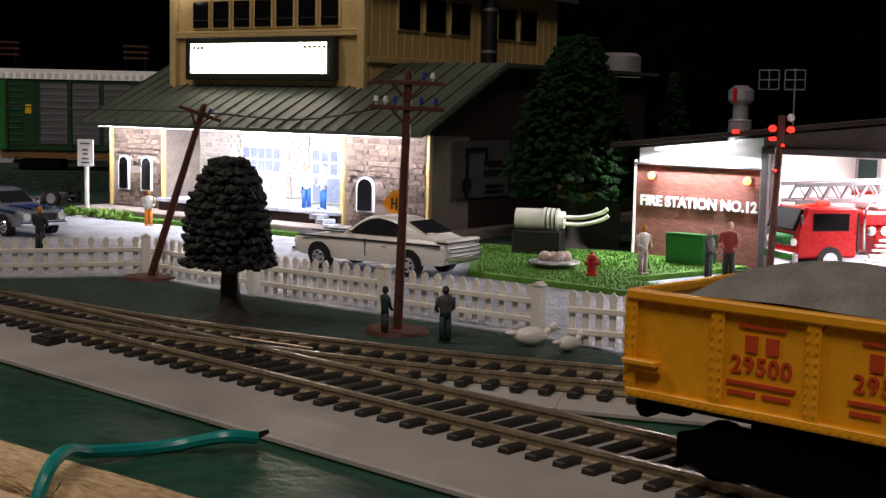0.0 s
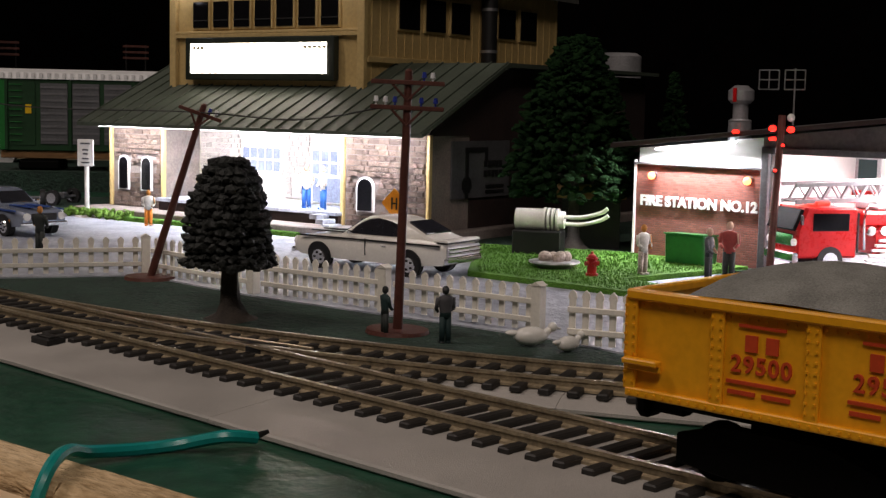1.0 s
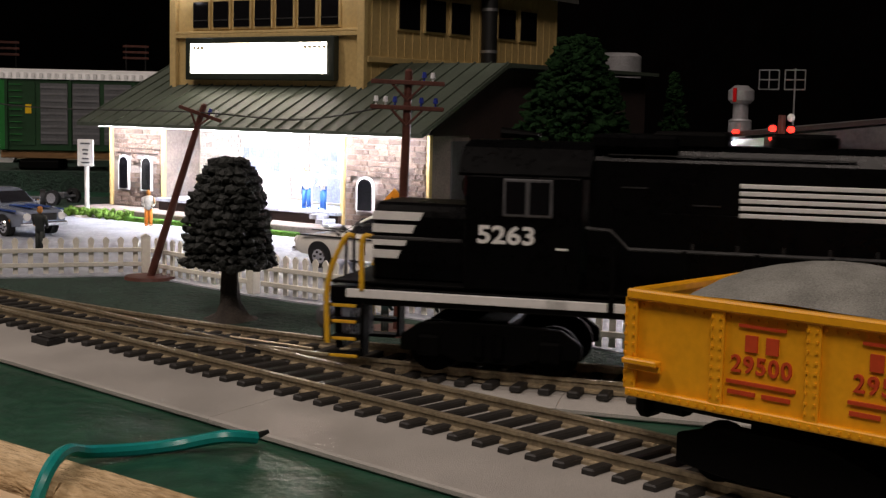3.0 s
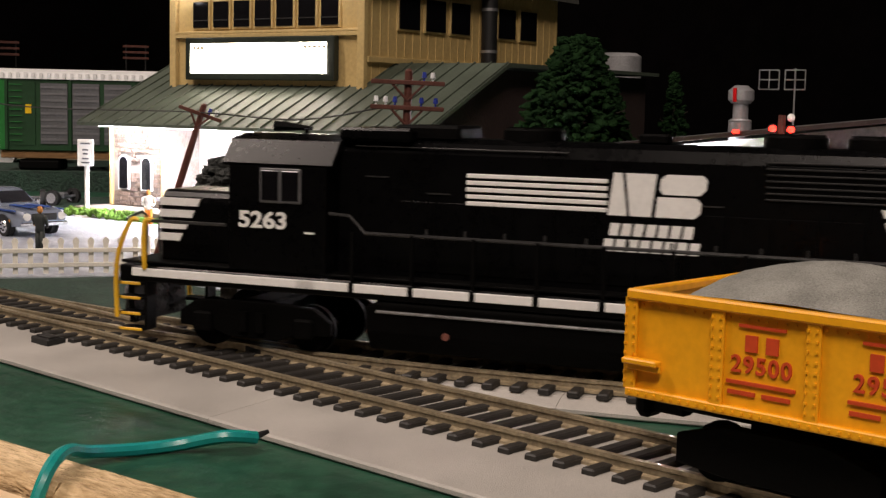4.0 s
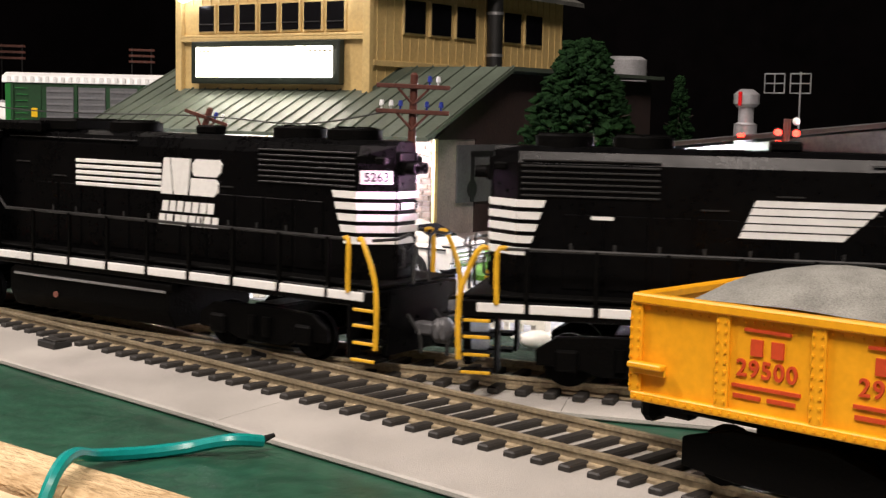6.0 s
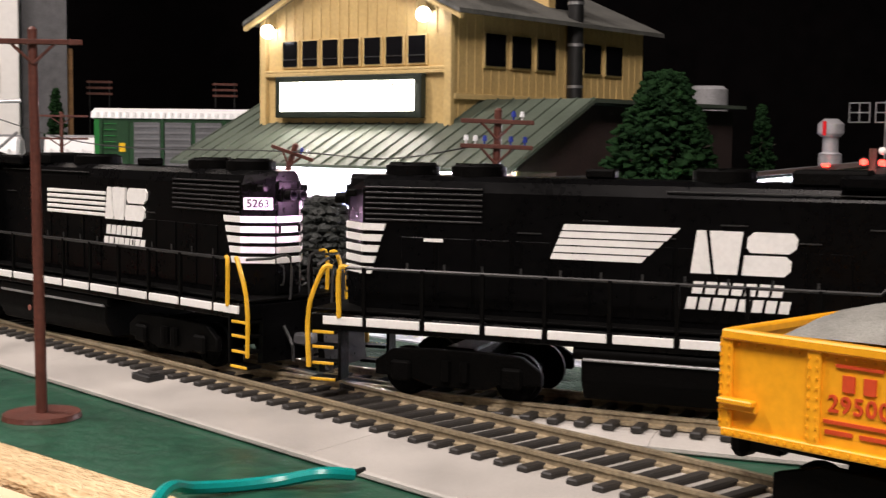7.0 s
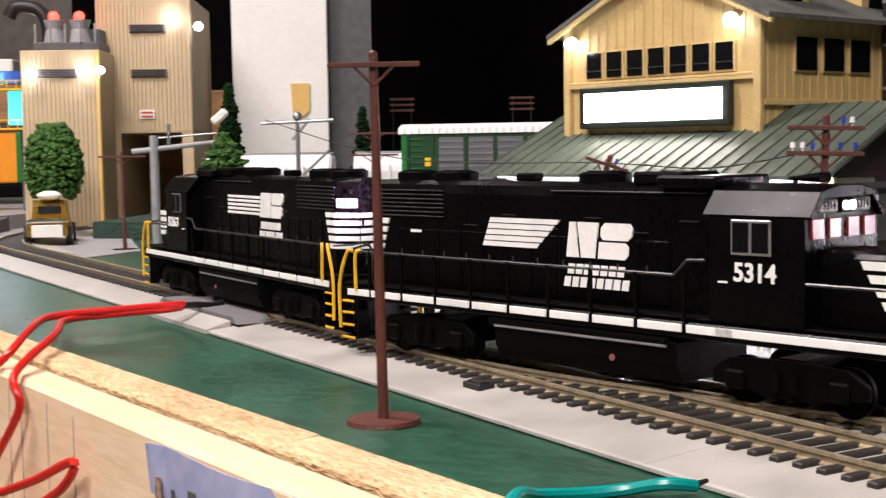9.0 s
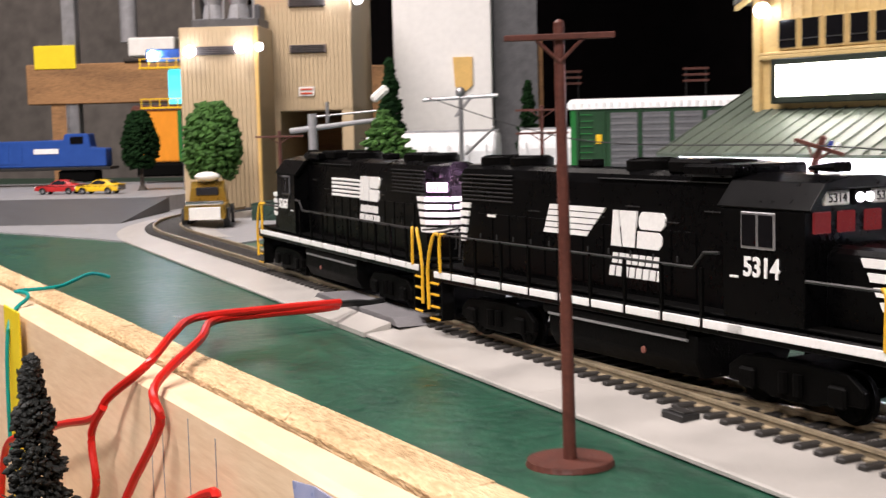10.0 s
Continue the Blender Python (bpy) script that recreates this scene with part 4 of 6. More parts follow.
    for x0, x1 in ((-.4125, -.3395), (-.0945, -.0025)):
        for r in range(17):
            z = .0150 + r * .0050
            x = x0 + rnd.uniform(0, .002)
            while x < x1 - .003:
                w = min(rnd.uniform(.006, .0135), x1 - x)
                if not any(abs(x + w / 2 - hx) < hw / 2 + w / 2 - .001 and hz - .003 < z < hz + hh for hx, hz, hw, hh in holes):
                    stone(x + w / 2, -.0004, z, w - .0008, rnd.uniform(.0030, .0048), .0043)
                x += w
    for r in range(13):
        z = .031 + r * .0052
        for x0, x1 in ((-.118, -.1), (-.217, -.183), (-.335, -.277)):
            x = x0
            while x < x1 - .003:
                w = min(rnd.uniform(.007, .013), x1 - x)
                stone(x + w / 2, .0497, z, w - .0008, .003, .0044, pale)
                x += w
    return t


build_store()
area_lamp("porch_light", BF @ pose(-.2075, -.024, .0940, 22, 0, 0), .400, .006, .95, (.87, .93, 1))
for x, z in ((-.3590, .2300), (-.1430, .2380)):
    point_lamp("gable_light", BF @ Vector((x, .0240, z)), .0035, (.9, .94, 1), .005)


# hedge, grass strip and things before the building
def clumps(b, pts, r0, r1, rnd, sub=1):
    for p in pts:
        r = rnd.uniform(r0, r1)
        m = Matrix.LocRotScale(p, Euler([rnd.uniform(0, 6.3) for _ in range(3)]), (r, r * rnd.uniform(.6, 1), r * rnd.uniform(.6, 1)))
        bmesh.ops.create_icosphere(b.bm, subdivisions=sub, radius=1, matrix=m)


rnd = random.Random(21)
b = Bm()
clumps(b, [BF @ Vector((-.435 + .012 * rnd.uniform(0, 8), -.045 + rnd.uniform(-.006, .010), .004 + rnd.uniform(0, .006))) for _ in range(150)], .0018, .0045, rnd)
solid("hedge", b, "bush", "low bright green foam hedge before the building", "hedge", kind="stuff")
b = Bm()
b.prism([(-.345, -.048), (-.115, -.042), (-.115, -.010), (-.345, -.010)], "z", .001, .0066, .001)
solid("grass_strip", b, "grass", "green grass strip along the porch", "grass", kind="structure").matrix_world = BF


# ---- figures: plain standing shapes ----
def figure(x, y, z, h, face, body, legs, head, label, lean=0.0):
    """A small painted standing figure as one mesh with a few colours."""
    b = Bm()
    k = h / .040
    cuts = []
    for s in (-1, 1):
        b.tube((s * .0024 * k, 0, 0), (s * .0020 * k, 0, .0185 * k), .0019 * k, .0025 * k, 8)
        b.box((s * .0024 * k, -.0012 * k, .0008 * k), (.0032 * k, .0062 * k, .0016 * k), .0004 * k)
    cuts.append((len(b.bm.faces), 1))
    b.loft([[(rx * math.cos(a), ry * math.sin(a), zz) for a in [6.2832 * i / 10 for i in range(10)]] for rx, ry, zz in
            ((.0044 * k, .0028 * k, .0175 * k), (.0042 * k, .0027 * k, .0215 * k), (.0056 * k, .0032 * k, .0290 * k), (.0052 * k, .0028 * k, .0322 * k), (.0018 * k, .0016 * k, .0335 * k))])
    for s in (-1, 1):
        b.tube((s * .0056 * k, 0, .0315 * k), (s * .0064 * k, -.0012 * k, .0240 * k), .0016 * k, .0014 * k, 7)
        b.tube((s * .0064 * k, -.0012 * k, .0240 * k), (s * .0040 * k, -.0046 * k, .0215 * k), .0014 * k, .0011 * k, 7)
    cuts.append((len(b.bm.faces), 0))
    b.ball((0, -.0002 * k, .0368 * k), .0029 * k, 10, (.86, .95, 1.12))
    cuts.append((len(b.bm.faces), 2))
    ob = link("figurine", b, body)
    ob.data.materials.append(M[legs])
    ob.data.materials.append(M[head])
    i = 0
    for n, mi in cuts:
        for f in ob.data.polygons[i:n]:
            f.material_index = mi
        i = n
    ob.data.shade_smooth()
    ob.matrix_world = pose(x, y, z, 0, lean, face)
    return tagged(ob, label, "figurine", "figurines")


p = BF @ Vector((-.147, .004, .0243))
figure(p.x, p.y, p.z, .041, 20, "shirt", "jeans", "skin", "painted figurine in pale shirt and blue trousers on the porch")
p = BF @ Vector((-.126, .004, .0243))
figure(p.x, p.y, p.z, .041, -60, "shirt", "jeans", "skin", "painted figurine in pale shirt and blue trousers on the porch")
figure(-.286, 1.288, .0018, .035, 10, "shirt", "orange", "hair", "painted figurine in white shirt and orange trousers on the street")
figure(-.316, 1.040, .0018, .037, 160, "dark_cloth", "dark_cloth", "hair", "dark painted figurine standing behind the fence")
figure(-.0300, .697, .0012, .027, 120, "teal_cloth", "dark_cloth", "dark_cloth", "dark teal painted figurine beside the pole")
figure(.0020, .681, .0012, .0300, 200, "grey_cloth", "teal_cloth", "dark_cloth", "grey painted figurine standing by the fence")
figure(.144, .954, .0058, .036, 30, "shirt", "sand_stone", "hair", "pale painted figurine with orange hair on the lawn")
figure(.187, .933, .0042, .038, 60, "grey_cloth", "dark_cloth", "skin", "painted figurine in grey shirt before the fire station")
figure(.206, .955, .0042, .041, -20, "red_cloth", "dark_cloth", "skin", "painted figurine in red shirt before the fire station")

# ---- fire station ----
FS = Matrix.Translation((.158, 1.099, 0)) @ Matrix.Rotation(radians(-40.9), 4, "Z")
bw = mat("small_red_brick", (.22, .08, .06), .8, var=.15, scale=50, fine=500)
nt = bw.node_tree
bt = nt.nodes.new("ShaderNodeTexBrick")
bt.inputs["Color1"].default_value, bt.inputs["Color2"].default_value, bt.inputs["Mortar"].default_value = (.27, .09, .065, 1), (.17, .055, .04, 1), (.12, .07, .06, 1)
bt.inputs["Scale"].default_value, bt.inputs["Brick Width"].default_value, bt.inputs["Row Height"].default_value, bt.inputs["Mortar Size"].default_value = 1, .0050, .0018, .0002
mp = nt.nodes.new("ShaderNodeMapping")
mp.inputs["Rotation"].default_value = (radians(-90), 0, 0)
tc = [n for n in nt.nodes if n.type == "TEX_COORD"][0]
nt.links.new(tc.outputs["Object"], mp.inputs["Vector"])
nt.links.new(mp.outputs["Vector"], bt.inputs["Vector"])
nt.links.new(bt.outputs["Color"], nt.nodes["Principled BSDF"].inputs["Base Color"])
bb = nt.nodes.new("ShaderNodeBump")
bb.inputs["Distance"].default_value = .0004
nt.links.new(bt.outputs["Fac"], bb.inputs["Height"])
bb.invert = True
nt.links.new(bb.outputs["Normal"], nt.nodes["Principled BSDF"].inputs["Normal"])
M["small_brick"] = bw


def build_station():
    t = thing("fire_station", "red brick model fire station with lit white gable and open bay", "fire station", FS)
    b = Bm()
    b.box((.0565, .0015, .0415), (.113, .003, .077))
    wl = part("brick_wall", b, "small_brick", t)
    lettering("station_sign", "FIRE STATION NO.12", .0113, "white", wl, upright(.0585, -.0016, .0498, 0), .0006, bold=.00045)
    b = Bm()
    b.box((.0015, .075, .0415), (.003, .144, .077))
    part("brick_wall", b, "small_brick", t)
    b = Bm()
    b.box((-.0005, -.0008, .0430), (.0018, .0022, .080), .0003)
    part("corner_post", b, "white_wall", t)
    b = Bm()
    b.box((.1170, -.0012, .050), (.0060, .0060, .095), .0006)
    part("bay_post", b, "dark_grey", t)
    b = Bm()
    b.prism([(0, .0808), (.114, .0808), (.114, .1045), (0, .0925)], "y", .004, .007)
    part("gable_panel", b, "white_wall", t, "white lit gable panel")
    b = Bm()
    b.box((.0565, -.0002, .0800), (.115, .006, .0018), .0003)
    part("wall_cap", b, "dark_grey", t)
    # open bay
    b = Bm()
    b.box((.275, .150, .052), (.315, .003, .098))
    part("bay_back_wall", b, "white_wall", t)
    b = Bm()
    b.box((.121, .076, .052), (.003, .146, .095))
    part("bay_side_wall", b, "white_wall", t)
    b = Bm()
    b.box((.431, .076, .052), (.003, .146, .095))
    part("bay_side_wall", b, "white_wall", t)
    b = Bm()
    b.box((.275, .076, .0050), (.312, .150, .0030))
    part("bay_floor", b, "road", t)
    b = Bm()
    b.box((.275, .0745, .0985), (.312, .147, .002))
    part("bay_ceiling", b, "white_wall", t)
    b = Bm()
    b.prism([(.114, .0965), (.436, .0965), (.436, .099), (.225, .1175), (.114, .1050)], "y", -.001, .002)
    part("gable_wall", b, "gable_brown", t)
    b = Bm()
    b.box((.275, -.0018, .0945), (.318, .0050, .0048), .0004)
    part("bay_beam", b, "dark_grey", t)
    for x in (.134, ):
        b = Bm()
        b.box((x, .1478, .072), (.022, .002, .034), .0004)
        dw = part("bay_door_window", b, "steel", t)
        b = Bm()
        b.box((x, .1466, .075), (.016, .001, .022))
        part("window_pane", b, "teal_cloth", dw)
        b = Bm()
        b.box((x, .1440, .0570), (.022, .006, .006), .001)
        part("red_box", b, "red_paint", dw)
    for x in (.153, .300):
        b = Bm()
        b.box((x, .1480, .050), (.0012, .0012, .09))
        part("wall_seam", b, "mid_grey", t)
    # gable roof
    for x0, z0, x1, z1 in ((-.014, .0935, .225, .1195), (.225, .1195, .450, .0980)):
        b = Bm()
        b.prism([(x0, z0), (x1, z1), (x1, z1 + .0030), (x0, z0 + .0030)], "y", -.016, .160)
        r = part("roof_slope", b, "dark_grey", t)
        b = Bm()
        b.prism([(x0, z0 - .0012), (x1, z1 - .0012), (x1, z1 + .0022), (x0, z0 + .0022)], "y", -.0185, -.0165)
        part("fascia", b, "brown_wall", r)
    # lamps
    for x in (.017, .103):
        b = Bm()
        b.tube((x, -.0002, .0712), (x, -.0030, .0712), .0030, seg=12)
        lm = part("wall_lamp", b, "dark_grey", t)
        b = Bm()
        b.ball((x, -.0040, .0705), .0032, 10)
        part("bulb", b, "orange_glow", lm, soft=True)
    b = Bm()
    b.box((.058, -.0075, .0962), (.072, .0016, .0012), .0003, Matrix.Translation((.058, 0, .0962)) @ Matrix.Rotation(-.105, 4, "Y") @ Matrix.Translation((-.058, 0, -.0962)))
    part("light_strip", b, "strip_glow", t)
    b = Bm()
    b.box((.275, .030, .0965), (.20, .006, .0014), .0003)
    part("light_strip", b, "strip_glow", t)
    for x, z in ((.100, .1085), (.131, .1040)):
        b = Bm()
        b.box((x, -.0200, z), (.0055, .003, .0028), .0008)
        part("red_roof_lamp", b, "red_glow", t)
    # siren
    b = Bm()
    b.tube((.086, .012, .100), (.086, .012, .1165), .0090, seg=18)
    b.tube((.086, .012, .1165), (.086, .012, .1180), .0095, .0062, seg=18)
    b.tube((.086, .012, .1180), (.086, .012, .1310), .0060, seg=16)
    b.tube((.086, .012, .1300), (.086, .012, .1325), .0075, .0095, seg=18)
    b.tube((.086, .012, .1325), (.086, .012, .1400), .0100, seg=18)
    b.tube((.086, .012, .1400), (.086, .012, .1440), .0100, .0050, seg=18)
    sr = part("siren", b, "silver", t, "silver roof siren with red mark", soft=True)
    b = Bm()
    b.box((.086, .0018, .1365), (.0030, .0012, .0110), .0003)
    part("red_mark", b, "red_paint", sr)
    # antenna frames
    b = Bm()
    b.tube((.122, .03, .108), (.122, .03, .158), .0007, seg=6)
    for cx in (.100, .122):
        for dz in (0, .0075, .015):
            b.tube((cx - .0085, .03, .1415 + dz), (cx + .0085, .03, .1415 + dz), .0005, seg=5)
        for dx in (-.0085, 0, .0085):
            b.tube((cx + dx, .03, .1415), (cx + dx, .03, .1565), .0005, seg=5)
    part("roof_antenna", b, "steel", t)


build_station()
area_lamp("station_light", FS @ pose(.058, -.0120, .0945, -18, 0, 0), .085, .005, .45, (.93, .95, 1))
area_lamp("bay_light", FS @ pose(.275, .040, .0955, 0, 0, 0), .26, .05, 1.2, (1, .93, .94))


def build_fire_engine():
    t = thing("fire_engine", "red model ladder fire engine with silver ladder in the bay", "fire engine", FS @ pose(.216, .072, .0065, 0, 0, 56) @ Matrix.Scale(1.22, 4))
    b = Bm()
    b.box((.02, 0, .0200), (.130, .034, .0180), .002)
    part("body", b, "red_paint", t)
    b = Bm()
    b.prism([(-.100, .010), (-.100, .026), (-.094, .040), (-.060, .040), (-.060, .010)], "y", -.017, .017, .0012)
    cab = part("cab", b, "red_paint", t)
    for s in (1, -1):
        b = Bm()
        b.box((-.078, s * .0171, .0315), (.024, .0010, .0105), .0003)
        part("side_window", b, "pane", cab)
    b = Bm()
    b.box((-.0992, 0, .0325), (.0024, .0315, .0135), .0003, Matrix.Translation((-.0985, 0, .0325)) @ Matrix.Rotation(.4, 4, "Y") @ Matrix.Translation((.0985, 0, -.0325)))
    part("windscreen", b, "chassis", cab)
    b = Bm()
    b.box((-.1005, 0, .0205), (.0012, .026, .0075), .0004)
    gr = part("grille", b, "chrome", cab)
    for s in (1, -1):
        b = Bm()
        b.tube((-.1000, s * .0145, .0195), (-.1018, s * .0145, .0195), .0022, seg=12)
        part("headlamp", b, "porcelain", cab)
        b = Bm()
        b.box((-.0985, s * .0190, .0330), (.0012, .0030, .0060), .0004)
        part("mirror", b, "chrome", cab)
        b = Bm()
        b.box((-.0600, s * .0173, .0250), (.0010, .0008, .0240))
        part("door_seam", b, "black", cab)
        b = Bm()
        b.box((.02, s * .0172, .0125), (.128, .0010, .0022), .0003)
        part("side_band", b, "white", t)
    b = Bm()
    b.box((-.045, 0, .0330), (.024, .030, .0100), .002)
    part("hose_bed", b, "red_paint", t)
    b = Bm()
    b.box((.055, 0, .0310), (.050, .031, .0050), .001)
    part("rear_deck", b, "silver", t)
    b = Bm()
    b.box((-.101, 0, .0105), (.004, .036, .006), .001)
    part("bumper", b, "chrome", t)
    for k in range(4):
        b = Bm()
        b.box((-.035 + .030 * k, -.0174, .0195), (.026, .0010, .0125), .0003)
        part("locker", b, "silver" if k % 2 else "red_paint", t)
    for x in (-.078, .025, .060):
        for s in (1, -1):
            b = Bm()
            b.tube((x, s * .0120, .0085), (x, s * .0175, .0085), .0085, seg=18)
            w = part("wheel", b, "tyre", t, soft=True)
            b = Bm()
            b.tube((x, s * .0173, .0085), (x, s * .0180, .0085), .0050, seg=14)
            part("hub", b, "chrome", w)
    # ladder
    lt = Matrix.Translation((-.01, 0, .046)) @ Matrix.Rotation(radians(-2), 4, "Y")
    b = Bm()
    for s in (1, -1):
        b.box((0, s * .0085, 0), (.175, .0020, .0026), 0, lt)
        b.box((0, s * .0085, .010), (.175, .0020, .0026), 0, lt)
        for i in range(14):
            x = -.083 + i * .0125
            b.tube(lt @ Vector((x, s * .0085, 0)), lt @ Vector((x + .0062, s * .0085, .010)), .0010, seg=5)
            b.tube(lt @ Vector((x + .0062, s * .0085, .010)), lt @ Vector((x + .0125, s * .0085, 0)), .0006, seg=5)
    for i in range(28):
        b.tube(lt @ Vector((-.085 + i * .0063, -.0085, 0)), lt @ Vector((-.085 + i * .0063, .0085, 0)), .0006, seg=5)
    part("ladder", b, "ladder_grey", t, "grey lattice ladder")
    b = Bm()
    b.tube((.045, 0, .029), (.045, 0, .045), .012, .009, seg=16)
    part("turntable", b, "red_paint", t, soft=True)
    b = Bm()
    b.box((-.080, 0, .0420), (.010, .022, .0030), .001)
    part("beacon_bar", b, "red_glow", t)
    for s in (1, -1):
        b = Bm()
        b.tube((-.0995, s * .0150, .0265), (-.0935, s * .0150, .0400), .0011, seg=6)
        part("screen_post", b, "red_paint", cab)
        for k in range(5):
            b = Bm()
            b.box((-.040 + .0022 * k, s * .0186, .0085 + .0030 * k), (.030, .0030, .0016), .0004)
            part("rolled_hose", b, "white", t)
        for k in range(3):
            b = Bm()
            b.tube((-.052 + .009 * k, s * .0178, .0265), (-.052 + .009 * k, s * .0195, .0265), .0030, seg=12)
            part("gauge", b, "chrome", t)
        b = Bm()
        b.cord([(-.056, s * .0185, .0150), (-.056, s * .0190, .0390), (-.040, s * .0185, .0410), (.060, s * .0180, .0380)], .0008, 6, 4)
        part("grab_rail", b, "chrome", t)
    b = Bm()
    b.box((-.030, 0, .0405), (.030, .024, .0060), .0015)
    part("equipment_box", b, "ladder_grey", t)


build_fire_engine()
# ---- cars of the street ----


def build_car(name, label, m, paint, stripe, kind):
    """A coupe: x forward, z from the road."""
    t = thing(name, label, "car", m)
    L, W = .118, .0435
    secs = [(-.059, .0105, .0195, .82), (-.056, .0085, .0225, .93), (-.040, .0075, .0235, 1), (-.015, .0070, .0232, 1), (.012, .0070, .0230, 1), (.040, .0075, .0220, .99), (.054, .0085, .0205, .93), (.059, .0105, .0180, .85)]
    rings = []
    for x, z0, z1, k in secs:
        w = W / 2 * k
        rings.append([(x, -w * .93, z0), (x, -w, (z0 + z1) / 2 - .001), (x, -w * .97, z1 - .0025), (x, -w * .86, z1), (x, w * .86, z1), (x, w * .97, z1 - .0025), (x, w, (z0 + z1) / 2 - .001), (x, w * .93, z0)])
    b = Bm()
    b.loft(rings)
    body = part("body", b, paint, t, soft=True)
    # cabin
    rings = []
    def half(z):
        return .0180 - (z - .0222) * .30

    for x, z in ((-.0505, .0230), (-.043, .0258), (-.034, .0300), (-.026, .0333), (-.017, .0354), (-.007, .0361), (.003, .0353), (.0085, .0326), (.022, .0228)):
        d = min(.0018, (z - .0222) * .5)
        side = [(half(.0222), .0222), (half(z - d), z - d), (half(z) * .93, z - d * .35), (half(z) * .70, z)]
        rings.append([(x, -y, q) for y, q in side] + [(x, y, q) for y, q in reversed(side)])
    b = Bm()
    b.loft(rings)
    cabin = part("cabin", b, paint, t, soft=True)
    for s in (1, -1):
        b = Bm()
        pts = [(-.0225, .0240), (-.0245, .0270), (-.0225, .0305), (-.0165, .0330), (-.006, .0338), (.0015, .0331), (.0065, .0305), (.0150, .0240)]
        b.loft([[(x, s * (half(z) + d), z) for x, z in pts] for d in (-.001, .0005)])
        part("side_window", b, "glass", cabin)
        b = Bm()
        b.box((-.002, s * .0212, .0207), (.108, .0016, .0010))
        part("stripe", b, stripe, body)
        b = Bm()
        b.box((.0, s * .0215, .0165), (.0006, .0008, .0105))
        part("door_gap", b, "black", body)
    for x0, z0, x1, z1 in ((-.0415, .0270, -.0275, .0332), (.0195, .0252, .0090, .0328)):
        b = Bm()
        b.loft([[(x0, -.0138, z0 + .0004), (x0, .0138, z0 + .0004), (x0, .0138, z0 - .001), (x0, -.0138, z0 - .001)], [(x1, -.0120, z1 + .0006), (x1, .0120, z1 + .0006), (x1, .0120, z1 - .001), (x1, -.0120, z1 - .001)]])
        part("windscreen", b, "glass", cabin)
    for x, w, z in ((-.0595, .040, .0115), (.0595, .040, .0105)):
        b = Bm()
        b.box((x, 0, z), (.0032, w, .0032), .0008)
        part("bumper", b, "chrome", body)
    b = Bm()
    b.box((-.0595, 0, .0165), (.0016, .0375, .0085), .0008)
    part("tail_panel", b, "silver", body)
    for s in (1, -1):
        b = Bm()
        b.box((-.0605, s * .0115, .0165), (.0010, .0120, .0035), .0004)
        part("tail_lamp", b, "steel", body)
        b = Bm()
        b.tube((.0585, s * .0150, .0162), (.0602, s * .0150, .0162), .0030, seg=12)
        part("headlamp", b, "porcelain", body)
    b = Bm()
    b.box((.0592, 0, .0160), (.0014, .022, .0055), .0005)
    part("grille", b, "black", body)
    b = Bm()
    b.prism([(-.0600, .0215), (-.0600, .0240), (-.0575, .0246), (-.0500, .0236), (-.0500, .0220)], "y", -.0185, .0185, .0003)
    lip = part("spoiler_lip", b, paint, body)
    b = Bm()
    b.prism([(-.0603, .0218), (-.0603, .0229), (-.0520, .0229), (-.0520, .0218)], "y", -.0188, .0188)
    part("lip_stripe", b, stripe, lip)
    for z in (.0135, .0160, .0185):
        b = Bm()
        b.box((-.0606, 0, z), (.0016, .0380, .0013), .0004)
        part("tail_band", b, "chrome", body)
    for s in (1, -1):
        b = Bm()
        b.box((.043, s * .0216, .0125), (.0040, .0008, .0022), .0003)
        part("side_marker", b, "orange_car", body)
        b = Bm()
        b.box((-.014, s * .0216, .0178), (.0040, .0008, .0008), .0002)
        part("door_handle", b, "chrome", body)
        b = Bm()
        b.box((.012, s * .0222, .0252), (.0030, .0030, .0020), .0006)
        part("side_mirror", b, "chrome", body)
        b = Bm()
        b.cord([(.0150, s * .0182, .0236), (.0065, s * .0160, .0308), (-.0060, s * .0148, .0342), (-.0225, s * .0160, .0308), (-.0248, s * .0172, .0268)], .0004, 5, 5)
        part("window_trim", b, "chrome", cabin)
    b = Bm()
    for s in (1, -1):
        b.box((.038, s * .0065, .0232), (.030, .0060, .0010), .0003)
    part("hood_stripe", b, stripe, body)
    for x in (-.0335, .0365):
        for s in (1, -1):
            b = Bm()
            b.tube((x, s * .0207, .0088), (x, s * .0217, .0086), .0090, seg=20)
            part("wheel_arch", b, "black", body)
            b = Bm()
            b.tube((x, s * .0160, .0076), (x, s * .0222, .0076), .0076, seg=20)
            w = part("wheel", b, "tyre", t, soft=True)
            b = Bm()
            b.tube((x, s * .0220, .0076), (x, s * .0228, .0076), .0052, .0046, seg=16)
            part("rim", b, "chrome", w)
            for k in range(5):
                a = 6.2832 * k / 5
                b = Bm()
                b.box((x + .0028 * math.cos(a), s * .0229, .0076 + .0028 * math.sin(a)), (.0014, .0006, .0014))
                part("rim_slot", b, "black", w)
    return t


build_car("muscle_car", "white two-door model muscle car with black side stripe", pose(-.043, .980, .0018, 0, 0, 147) @ Matrix.Scale(1.15, 4), "car_white", "black", 0)
build_car("blue_striped_car", "pale silver model coupe with blue stripes by the kerb", pose(-.398, 1.205, .0018, 0, 0, -42) @ Matrix.Scale(1.12, 4), "car_silver", "blue", 1)


